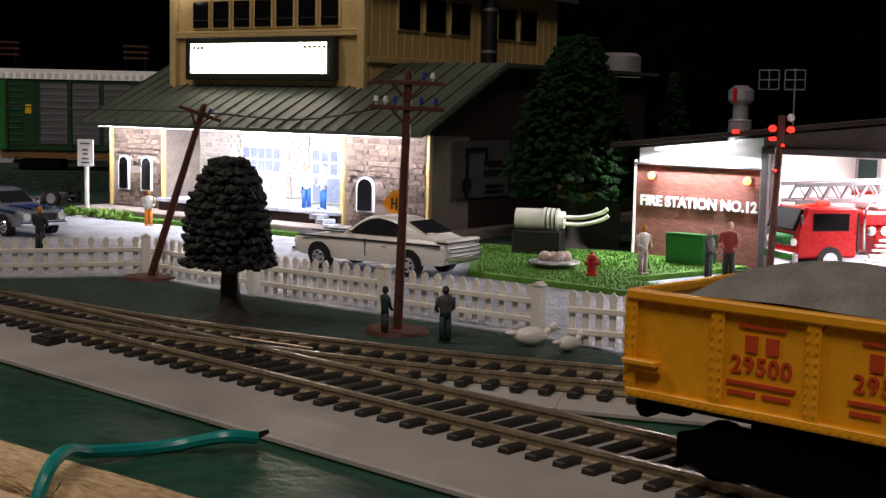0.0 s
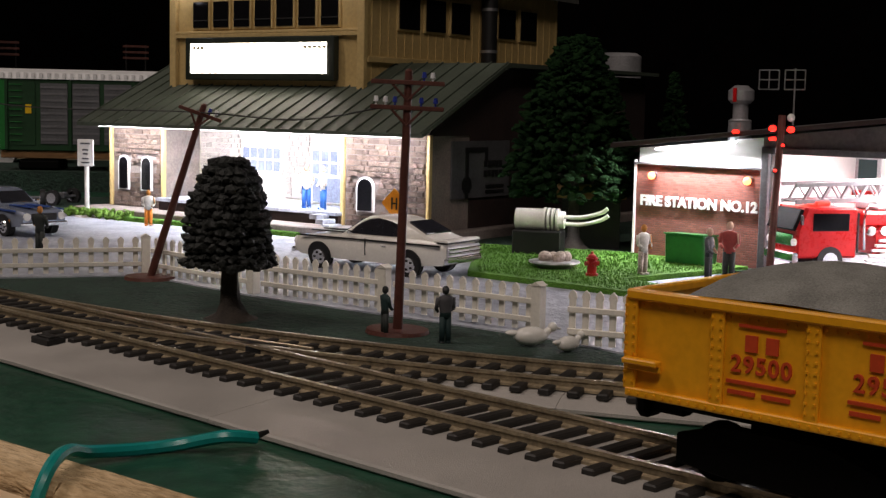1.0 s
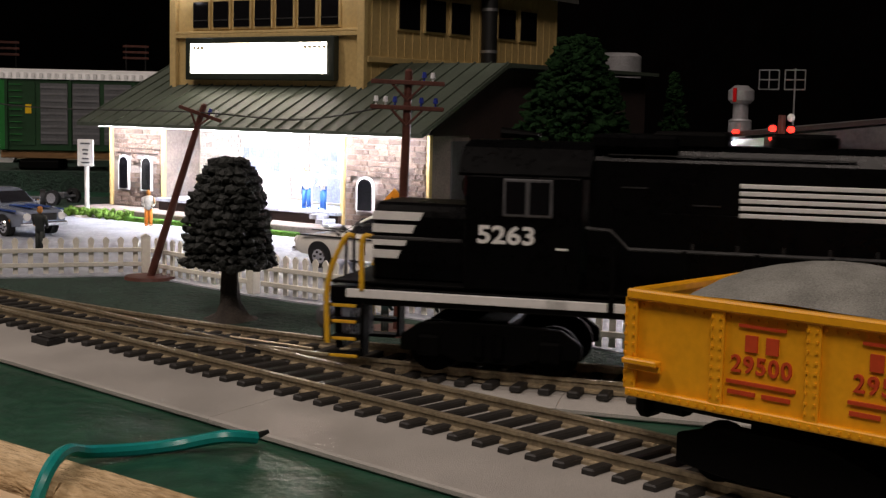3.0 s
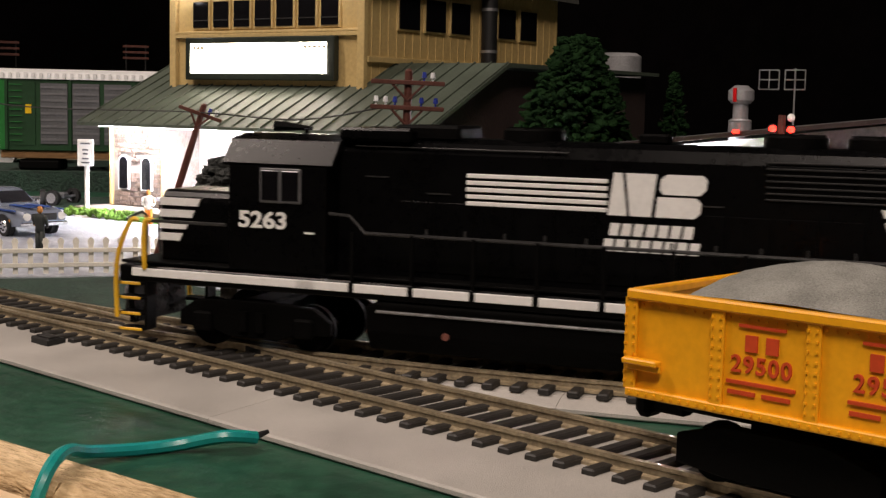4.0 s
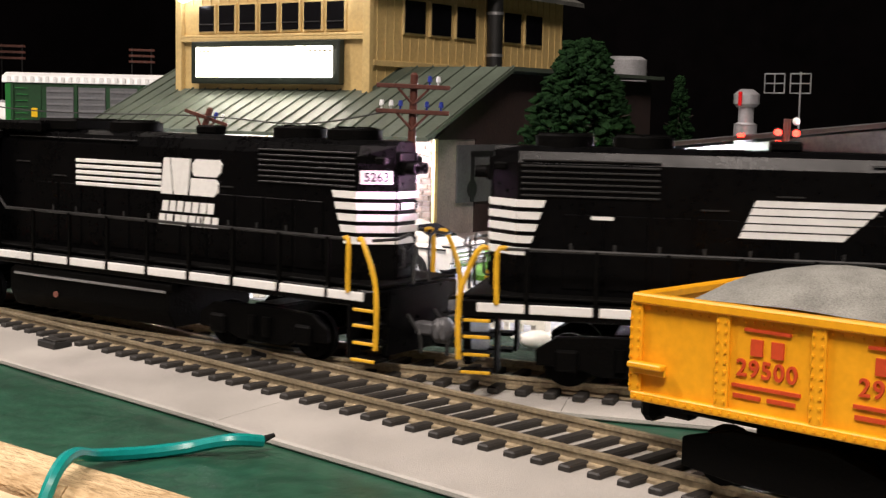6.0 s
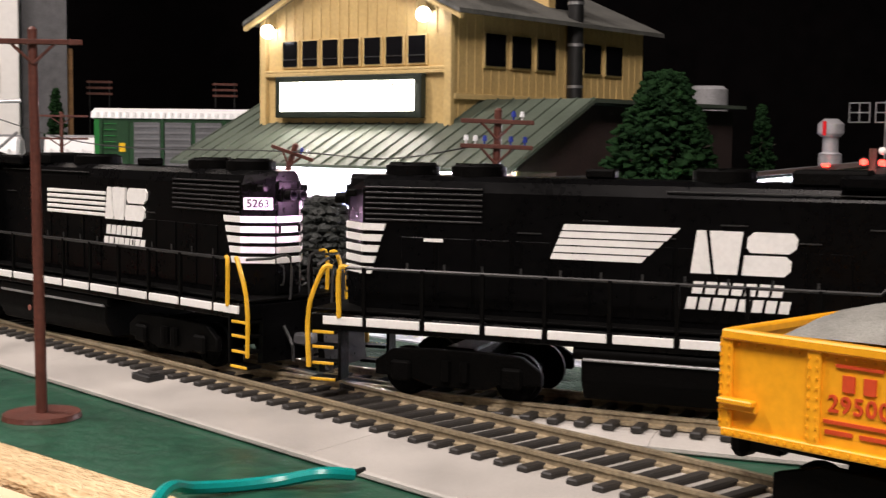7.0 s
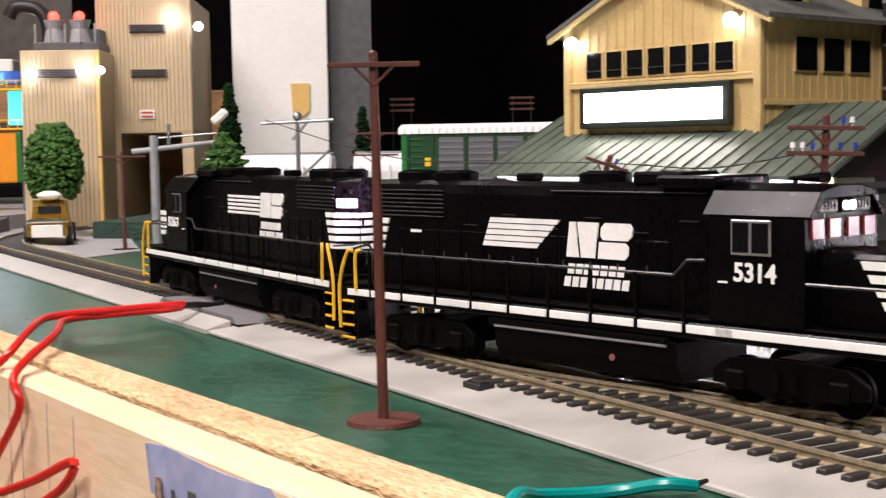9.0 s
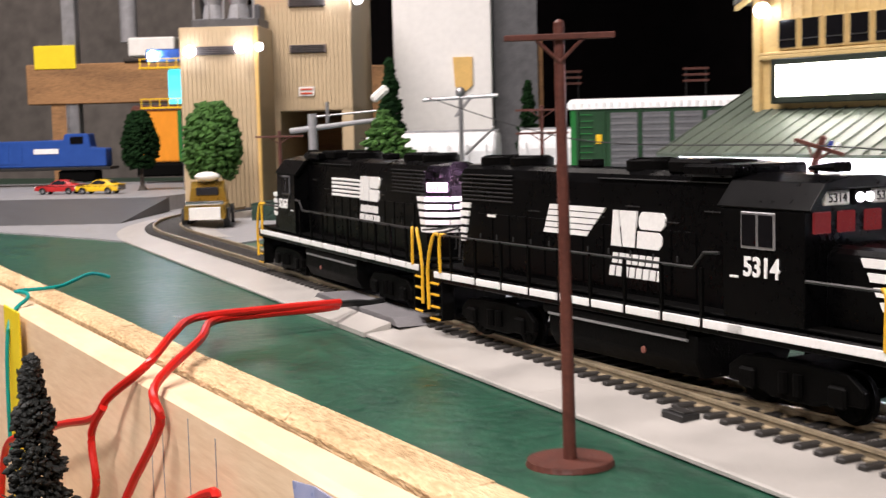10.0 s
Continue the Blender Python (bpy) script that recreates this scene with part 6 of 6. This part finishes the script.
def build_autorack():
    t = thing("autorack_car", "green and grey autorack freight car with white roof", "freight car", pose(-.592, 1.80, .040, 0, 0, 4))
    L = .46
    b = Bm()
    b.box((L / 2, 0, .060), (L, .060, .094), .001)
    part("body", b, "deep_green", t)
    b = Bm()
    b.box((.0055, -.0306, .060), (.0105, .0016, .092), .0003)
    part("end_frame", b, "green_paint", t)
    b = Bm()
    b.box((.0300, -.0304, .062), (.0340, .0014, .084), .0003)
    ed = part("end_door", b, "deep_green", t, "dark green end door with a ladder")
    for j in range(10):
        b = Bm()
        b.tube((.0130, -.0322, .026 + .0082 * j), (.0300, -.0322, .026 + .0082 * j), .0006, seg=5)
        part("ladder_rung", b, "green_paint", ed)
    for k in range(1, 11):
        b = Bm()
        b.box((.030 + .0415 * k, -.0306, .062), (.0355, .0016, .080), .0003)
        p = part("screen_panel", b, "grey_panel", t)
        for j in range(9):
            b = Bm()
            b.box((.030 + .0415 * k, -.0316, .028 + .0086 * j), (.0345, .0010, .0030))
            part("panel_rib", b, "panel_rib", p)
    for k in range(6):
        b = Bm()
        b.box((.0095 + .0830 * k, -.0318, .060), (.0040, .0024, .092), .0003)
        part("post", b, "deep_green", t)
    b = Bm()
    b.prism([(-.033, .107), (-.030, .116), (-.012, .121), (.012, .121), (.030, .116), (.033, .107)], "x", -.004, L + .004, .0006)
    r = part("roof", b, "white_roof", t)
    for k in range(46):
        b = Bm()
        b.box((.005 + .010 * k, -.0325, .1115), (.0042, .0020, .0080))
        part("roof_corrugation", b, "white_roof", r)
    b = Bm()
    b.box((L / 2, 0, .0075), (L, .050, .010), .001)
    part("sill", b, "beam", t)
    for x in (.05, L - .05):
        b = Bm()
        b.box((x, 0, -.006), (.055, .050, .014), .003)
        part("truck", b, "chassis", t)
    b = Bm()
    b.box((.0380, -.0314, .068), (.0080, .001, .012))
    part("data_plate", b, "yellow", t)


build_autorack()
slab("rear_shelf", [(-1.05, 1.72), (.10, 1.80), (.10, 2.1), (-1.1, 2.1)], 0, .0265, "table_far", "raised dark ledge for the rear track", "ledge")


def build_hopper(x, d, n):
    t = thing("hopper_car", "white covered hopper freight car", "freight car", bg(x, d, .012, -6))
    b = Bm()
    b.prism([(-.030, .030), (-.034, .085), (-.022, .108), (.022, .108), (.034, .085), (.030, .030)], "x", 0, n, .004)
    part("body", b, "white_roof", t)
    for k in range(3):
        b = Bm()
        b.prism([(n * (k + .1) / 3, .032), (n * (k + .9) / 3, .032), (n * (k + .6) / 3, .008), (n * (k + .4) / 3, .008)], "y", -.022, .022)
        part("hopper_chute", b, "white_roof", t)
    for k in range(7):
        b = Bm()
        b.box((n * (k + .5) / 7, -.0335, .066), (.003, .003, .050))
        part("rib", b, "white_roof", t)
    for xx in (.03, n - .03):
        b = Bm()
        b.box((xx, 0, .0), (.045, .05, .018), .003)
        part("truck", b, "chassis", t)
    b = Bm()
    b.box((n / 2, 0, .110), (n, .012, .003))
    part("roof_walk", b, "mid_grey", t)


build_hopper(-.25, 2.05, .19)
build_hopper(-.03, 2.12, .16)


# grey signal bridge and mast behind the train
def build_mast(x, d, h, w):
    t = thing("catenary_mast", "grey metal line mast with a cross arm", "mast", bg(x, d))
    b = Bm()
    b.tube((0, 0, 0), (0, 0, h), .004, .003, 8)
    part("mast", b, "steel", t)
    b = Bm()
    b.tube((-w, 0, h - .006), (w, 0, h - .002), .0028, seg=8)
    b.tube((-w * .15, 0, h - .03), (w * .35, 0, h), .0020, seg=6)
    part("cross_arm", b, "steel", t)
    b = Bm()
    b.ball((0, 0, h + .004), .007, 10)
    part("lamp_head", b, "steel", t, soft=True)
    b = Bm()
    b.tube((w * .1, 0, h * .52), (w * .9, -.01, h * .74), .002, seg=6)
    part("stay", b, "steel", t)


build_mast(-.110, 1.95, .172, .052)
t = thing("signal_boom", "grey model boom with a white end", "boom", bg(-.30, 1.85))
b = Bm()
b.tube((0, 0, .0), (0, 0, .150), .006, seg=10)
part("mast", b, "mid_grey", t)
b = Bm()
b.tube((-.030, 0, .128), (.085, 0, .140), .0040, .0030, 10)
part("boom_arm", b, "mid_grey", t)
b = Bm()
b.tube((.0, 0, .146), (.085, 0, .152), .0014, seg=8)
b.tube((.02, 0, .130), (.02, 0, .165), .0025, seg=8)
part("handrail", b, "steel", t)
b = Bm()
b.box((.090, 0, .174), (.026, .010, .012), .003, Matrix.Translation((.09, 0, .174)) @ Matrix.Rotation(radians(-40), 4, "Y") @ Matrix.Translation((-.09, 0, -.174)))
part("boom_end", b, "porcelain", t)

build_pole(bg(.0, 1.62, 0, 4), .150, (.146, .120), .0300, "brown telegraph pole far down the line")
build_pole(bg(-.325, 1.75, 0, 4), .128, (.122,), .0300, "brown telegraph pole by the tower doorway")
p = BG @ Vector((-.235, 2.20, 0))
build_tree(p.x, p.y, 0, .235, .066, .05, "tall dark green model conifer behind the tower", "leaf", 31, "cone", .004, 700, .0075)
p = BG @ Vector((-.02, 2.36, 0))
build_tree(p.x, p.y, 0, .20, .055, .06, "slim dark conifer beside the pillar", "leaf", 32, "cone", .004, 300, .0075)
p = BG @ Vector((-.200, 1.80, 0))
build_tree(p.x, p.y, 0, .150, .085, .085, "low green foliage tree beside the boom", "leaf_light", 33, "cone", .004, 420, .007)
p = BG @ Vector((-.478, 2.035, 0))
build_tree(p.x, p.y, 0, .171, .092, .062, "round green clump tree before the tower", "leaf_light", 34, "round", .0042, 900, .0065)
p = BG @ Vector((-.715, 2.46, .0))
build_tree(p.x, p.y, .026, .140, .070, .040, "oval dark green model tree on a thin trunk", "leaf", 35, "round", .0036, 800, .0050)


def build_pickup():
    t = thing("pickup_truck", "brass coloured old model truck with a white tailgate card", "truck", bg(-.456, 1.900, .0022, 100) @ Matrix.Scale(1.28, 4))
    b = Bm()
    b.loft([[(x, -w, z0), (x, -w, z1), (x, w, z1), (x, w, z0)] for x, w, z0, z1 in ((-.055, .021, .010, .024), (-.005, .022, .010, .025), (.0, .022, .010, .026), (.045, .018, .010, .028), (.055, .014, .012, .024))])
    body = part("body", b, "gold", t)
    b = Bm()
    b.loft([[(x, -w, .024), (x, -w * .86, z), (x, w * .86, z), (x, w, .024)] for x, w, z in ((-.008, .020, .040), (.004, .0205, .047), (.020, .020, .046), (.027, .019, .030))])
    cab = part("cab", b, "gold", t)
    b = Bm()
    b.box((-.0085, 0, .0365), (.002, .024, .009), .001)
    part("rear_window", b, "glass", cab)
    b = Bm()
    b.box((-.0575, 0, .016), (.002, .032, .013), .0005)
    part("white_card", b, "porcelain", body)
    b = Bm()
    b.box((-.056, 0, .027), (.004, .040, .004), .001)
    part("bumper", b, "chrome", body)
    for x in (-.038, .036):
        for s in (1, -1):
            b = Bm()
            b.tube((x, s * .018, .010), (x, s * .025, .010), .0105, seg=18)
            w = part("wheel", b, "tyre", t, soft=True)
            b = Bm()
            b.tube((x, s * .0248, .010), (x, s * .0256, .010), .006, seg=14)
            part("hub", b, "chrome", w)
    b = Bm()
    b.ball((-.002, 0, .052), .009, 12, (1, 1.5, .6))
    part("roof_lamp", b, "porcelain", cab, soft=True)
    return t


build_pickup()


def build_far_loco(x, d, paint, label):
    t = thing("diesel_locomotive", label, "locomotive", bg(x, d, .034, 2))
    b = Bm()
    b.prism([(-.17, .030), (-.17, .082), (.085, .084), (.088, .096), (.135, .096), (.140, .068), (.170, .066), (.170, .030)], "y", -.022, .022, .002)
    part("hood", b, paint, t)
    b = Bm()
    b.box((0, 0, .027), (.36, .06, .006), .001)
    part("walkway", b, "black", t)
    for k in range(6):
        b = Bm()
        b.box((-.14 + k * .026, -.0226, .055), (.022, .001, .034))
        part("hood_door", b, paint, t)
    b = Bm()
    b.box((.112, -.0226, .083), (.026, .001, .014))
    part("cab_window", b, "pane", t)
    b = Bm()
    b.box((.05, -.0230, .062), (.05, .001, .010))
    part("name_bar", b, "white", t)
    for cx in (-.11, .11):
        b = Bm()
        b.box((cx, 0, .012), (.075, .05, .022), .003)
        part("truck", b, "chassis", t)


build_far_loco(-1.03, 2.72, "blue", "blue model diesel locomotive on a far track")
t = thing("boxcar", "orange model boxcar with a brown roof", "freight car", bg(-.768, 2.78, .034, 2) @ Matrix.Diagonal((.62, 1, 1.4, 1)))
b = Bm()
b.box((0, 0, .062), (.17, .056, .074), .002)
part("body", b, "orange_car", t)
b = Bm()
b.prism([(-.030, .099), (0, .107), (.030, .099)], "x", -.087, .087)
part("roof", b, "pole", t)
b = Bm()
b.box((0, 0, .014), (.15, .05, .02), .003)
part("underframe", b, "chassis", t)
t = thing("boxcar", "green model boxcar on a far track", "freight car", bg(-.706, 2.78, .034, 2) @ Matrix.Diagonal((.42, 1, 1.4, 1)))
b = Bm()
b.box((0, 0, .062), (.10, .056, .074), .002)
part("body", b, "green_paint", t)
b = Bm()
b.box((0, 0, .014), (.09, .05, .02), .003)
part("underframe", b, "chassis", t)
build_car("yellow_toy_car", "small yellow model car on the far street", bg(-.760, 2.36, .0262, 168) @ Matrix.Scale(.70, 4), "yellow", "black", 2)
slab("far_yard", [tuple((BG @ Vector(q))[:2]) for q in ((-.89, 1.97, 0), (-.56, 1.72, 0), (-.38, 1.55, 0), (-.30, 1.72, 0), (-.36, 1.98, 0), (-.50, 2.6, 0), (-1.28, 2.6, 0))], -.001, .0022, "mid_grey", "grey street and yard at the far end", "yard")
slab("yard_riser", [tuple((BG @ Vector(q))[:2]) for q in ((-1.03, 2.22, 0), (-.62, 2.22, 0), (-.57, 2.40, 0), (-.56, 2.86, 0), (-1.28, 2.86, 0), (-1.28, 2.60, 0))], 0, .0260, "mid_grey", "raised grey yard deck under the far trains", "yard")
build_car("red_toy_car", "small dark red model car beside the yellow one", bg(-.838, 2.38, .0262, 172) @ Matrix.Scale(.70, 4), "hydrant", "black", 2)
t = thing("yard_ramp", "grey sloping street up to the raised yard", "ramp", BG, kind="structure")
b = Bm()
b.prism([(1.96, .0024), (2.22, .0255), (2.22, .0024)], "x", -.88, -.60)
part("slope", b, "dark_grey", t)

# cyan lit kiosk with yellow galleries
t = thing("lit_kiosk", "blue model gantry with yellow railings and cyan lit panel", "gantry", bg(-.640, 2.42, .026) @ Matrix.Diagonal((1, 1, .96, 1)))
b = Bm()
b.box((.012, .02, .085), (.010, .010, .17), .001)
part("pedestal", b, "dark_grey", t)
b = Bm()
b.box((.010, -.002, .190), (.034, .012, .062), .002)
part("lit_panel", b, "screen", t)
b = Bm()
b.box((-.006, 0, .246), (.074, .03, .024), .002)
part("cabin", b, "blue", t)
b = Bm()
b.ball((-.030, -.018, .247), .008, 10)
part("lamp", b, "lamp_glow", t)
for z in (.152, .224):
    b = Bm()
    b.box((-.010, -.012, z), (.085, .034, .003))
    g = part("gallery", b, "yellow", t)
    for k in range(6):
        b = Bm()
        b.box((-.050 + k * .016, -.028, z + .008), (.0016, .0016, .016))
        part("rail_post", b, "yellow", g)
    b = Bm()
    b.box((-.010, -.028, z + .016), (.085, .0018, .0018))
    part("rail", b, "yellow", g)
t = thing("timber_beam", "brown timber shelf beam carrying clutter", "beam", bg(-.86, 2.93, .0))
b = Bm()
b.box((0, 0, .235), (.46, .06, .085), .002)
part("beam", b, "beam", t)
b = Bm()
b.box((-.16, 0, .096), (.04, .05, .192))
part("leg", b, "beam", t)
t = thing("storage_box", "white cardboard storage box on the timber shelf", "box", bg(-.816, 2.93, .278))
b = Bm()
b.box((0, 0, .031), (.100, .06, .040), .003)
part("carton", b, "porcelain", t)
b = Bm()
b.box((.015, -.004, .004), (.15, .062, .010), .003)
part("dark_tray", b, "trunk", t)
t = thing("steel_post", "grey steel post with a yellow notice", "post", bg(-.995, 2.92))
b = Bm()
b.box((0, 0, .5), (.030, .03, 1.0), .002)
part("post", b, "steel", t)
b = Bm()
b.box((-.03, -.02, .292), (.09, .004, .05), .001)
part("yellow_notice", b, "yellow_paper", t)
t = thing("air_duct", "grey round air duct on the wall", "duct", bg(-.911, 3.06))
b = Bm()
b.tube((0, 0, .330), (0, 0, 2.372), .019, seg=20)
part("duct", b, "mid_grey", t, soft=True)

# tan ledge between tower and pillar, brown lattice signs on the dark wall
t = thing("timber_ledge", "brown timber ledge behind the far trees", "ledge", bg(-.255, 2.75))
b = Bm()
b.box((0, 0, .125), (.22, .05, .25), .003)
part("boarding", b, "beam", t)
for x, d, z in ((.035, 2.62, .205), (.270, 2.62, .205)):
    t = thing("signal_gantry", "small brown lattice signal gantry against the dark wall", "signal", bg(x + .02, d, .0))
    b = Bm()
    for s in (-.018, .018):
        b.tube((s, 0, 0), (s, 0, z + .022), .0015, seg=6)
    part("legs_frame", b, "black", t)
    for k in range(3):
        b = Bm()
        b.box((0, 0, z - .004 + .011 * k), (.048, .004, .0045), .0006)
        part("lattice_bar", b, "pole", t)
        for j in range(4):
            b = Bm()
            b.box((-.018 + .012 * j, -.003, z - .004 + .011 * k), (.004, .003, .0034))
            part("signal_block", b, "brick_joint", t)
t = thing("grey_tank", "grey model storage tank behind the tree", "tank", pose(.205, 1.60, 0))
b = Bm()
b.tube((0, 0, 0), (0, 0, .186), .026, seg=28)
part("shell", b, "mid_grey", t, soft=True)
b = Bm()
b.tube((0, 0, .186), (0, 0, .190), .026, .020, 28)
part("cap", b, "mid_grey", t, soft=True)

# ---- wires, print and clutter at the table edge ----


def edge(x, y, z):
    return EDGE_FRAME @ Vector((x, y, z))


def ribbon(name, pts, r, material, label):
    b = Bm()
    b.cord(pts, r, 8, 7)
    return solid(name, b, material, label, "wire", soft=True)


ribbon("teal_wire", [(-.0650, .464, .0045), (-.075, .458, .0062), (-.090, .459, .0030), (-.105, .452, .0025), (-.118, .440, .0045), (-.1215, .425, .0085), (-.1235, .412, .0055), edge(.162, -.030, -.008), edge(.166, -.052, -.05), edge(.17, -.055, -.13)],
       .0023, "teal_wire", "teal insulated wire lying over the table edge")
b = Bm()
b.tube((-.0662, .4632, .0046), (-.0610, .4668, .0062), .0016, .0008, 8)
solid("wire_tip", b, "black", "black taped end of the teal wire", "wire end", soft=True)
ribbon("teal_wire_far", [(-.800, 1.055, .004), (-.806, 1.035, .009), (-.800, .985, .004), (-.815, .950, .004), edge(-.690, -.030, .002), edge(-.665, -.052, -.02), edge(-.660, -.056, -.12)], .0016, "teal_wire", "thin teal wire hanging over the far table edge")
tip = Vector((-.462, .893, .0125))
ribbon("red_wire", [tip + Vector((-.012, -.026, .001)), (-.480, .852, .0135), (-.502, .825, .0135), (-.522, .790, .0130), (-.492, .728, .0125), edge(-.275, -.048, -.002), edge(-.262, -.050, -.020), edge(-.300, -.056, -.060), edge(-.311, -.060, -.079), edge(-.285, -.060, -.074), edge(-.215, -.058, -.052), edge(-.165, -.054, -.033), edge(-.175, -.056, -.048), edge(-.240, -.060, -.085), edge(-.28, -.06, -.15)],
       .0026, "red_wire", "red insulated wire looping down the pine board")
ribbon("red_wire_long", [tip + Vector((-.010, -.026, .0035)), (-.482, .850, .0165), (-.505, .820, .0165), (-.530, .782, .0160), (-.515, .735, .0140), edge(-.318, -.040, .002), edge(-.350, -.054, -.020), edge(-.372, -.058, -.036), edge(-.440, -.062, -.052), edge(-.52, -.066, -.074), edge(-.60, -.07, -.10), edge(-.64, -.07, -.17)],
       .0026, "red_wire", "red insulated wire trailing along the pine board")
ribbon("red_wire_drop", [edge(-.352, -.057, -.026), edge(-.372, -.060, -.046), edge(-.366, -.060, -.075), edge(-.385, -.061, -.100), edge(-.42, -.061, -.16)], .0024, "red_wire", "red insulated wire hanging down the pine board")
b = Bm()
b.cord([tip + Vector((-.013, -.028, .0022)), tip + Vector((-.006, -.013, .0016)), tip, tip + Vector((.004, .010, .001))], .0024, 8, 4)
solid("wire_connector", b, "black", "black taped connector on the crossing panel", "connector", soft=True)

t = thing("photo_print", "curled colour photo print of sky and land taped to the board", "photo print", EDGE_FRAME)
b = Bm()
rows = []
for i in range(13):
    x = -.079 + .0155 * i
    lift = .0020 * math.sin(i * .55) + (.004 if i == 0 else 0)
    top = -.0085 + .0008 * math.sin(i * .9) - (.006 * (i - 9) / 3 if i > 9 else 0)
    rows.append([(x, -.0455 - lift, top), (x + .003, -.0462 - lift * .6, -.032), (x + .003, -.0456 - lift * .6, -.032), (x, -.0449 - lift, top)])
b.loft(rows)
part("sky", b, "photo", t)
b = Bm()
rows = []
for i in range(13):
    x = -.075 + .0155 * i
    rows.append([(x, -.0464 - .0012 * math.sin(i * .55), -.0322), (x + .004, -.0468, -.125), (x + .004, -.0460, -.125), (x, -.0458 - .0012 * math.sin(i * .55), -.0322)])
b.loft(rows)
part("land", b, "photo_low", t)
rnd = random.Random(12)
for k in range(9):
    b = Bm()
    x, w, h = -.066 + .019 * k + rnd.uniform(-.004, .004), rnd.uniform(.003, .008), rnd.uniform(.004, .014)
    b.box((x, -.0490, -.033 + h / 2), (w, .0008, h), .0002)
    part("skyline_block", b, "dark_grey" if k % 3 else "photo_low", t)
t = thing("pencil_line", "faint pencil lines on the pine board", "pencil line", EDGE_FRAME, kind="structure")
for x, z0, z1 in ((-.300, -.012, -.10), (-.278, -.012, -.13), (-.232, -.012, -.09), (-.190, -.014, -.14)):
    b = Bm()
    b.box((x, -.0441, (z0 + z1) / 2), (.0005, .0006, z1 - z0))
    part("line", b, "mid_grey", t)
t = thing("yellow_card", "bright yellow card hung on the board", "card", EDGE_FRAME)
b = Bm()
b.box((-.657, -.050, -.085), (.058, .0016, .165), .0004)
part("sheet", b, "yellow_paper", t)
for z in (-.05, -.062, -.12):
    b = Bm()
    b.box((-.637, -.0512, z), (.012, .0006, .004))
    part("letter_bar", b, "black", t)
p = edge(-.365, -.094, -.160)
build_tree(p.x, p.y, p.z, .166, .066, .012, "small dark bottle-brush conifer standing below the table edge", "leaf_dark", 41, "cone", .003, 900, .0045)
b = Bm()
b.box((0, 0, -.02), (.5, .09, .04), .002)
solid("lower_shelf", b, "beam", "brown shelf below the table edge", "shelf", EDGE_FRAME @ Matrix.Translation((-.50, -.095, -.160)), kind="structure")


def motions():
    def place(u):
        """A locomotive's pose from its middle: both trucks lie on the line."""
        p, _ = line_at(u - .108)
        q, _ = line_at(u + .108)
        return (p + q) / 2, math.atan2(q.y - p.y, q.x - p.x)

    lag = ((0, -.009), (2.5, -.009), (4.5, -.001), (5.5, .003), (6.8, .008), (7.5, .010), (9.0, .012), (10.0, .012))
    for ob, shift, turn in ((loco_1, .176, 180), (loco_2, .573, 0)):
        rows = []
        for k in range(21):
            s = .5 * k
            c, h = place(.6797 - .1173 * s + shift + float(np.interp(s, *zip(*lag))))
            rows.append((s, pose(c.x, c.y, RAIL_Z, 0, 0, math.degrees(h) + turn)))
        walk(ob, rows)
        spin = 1 if turn else -1
        for o in ob.children_recursive:
            if o.name.startswith("wheelset"):
                at = o.location.copy()
                walk(o, [(.1 * k, pose(at.x, 0, at.z, 0, (spin * 60 * k) % 360, 0)) for k in range(101)])


motions()
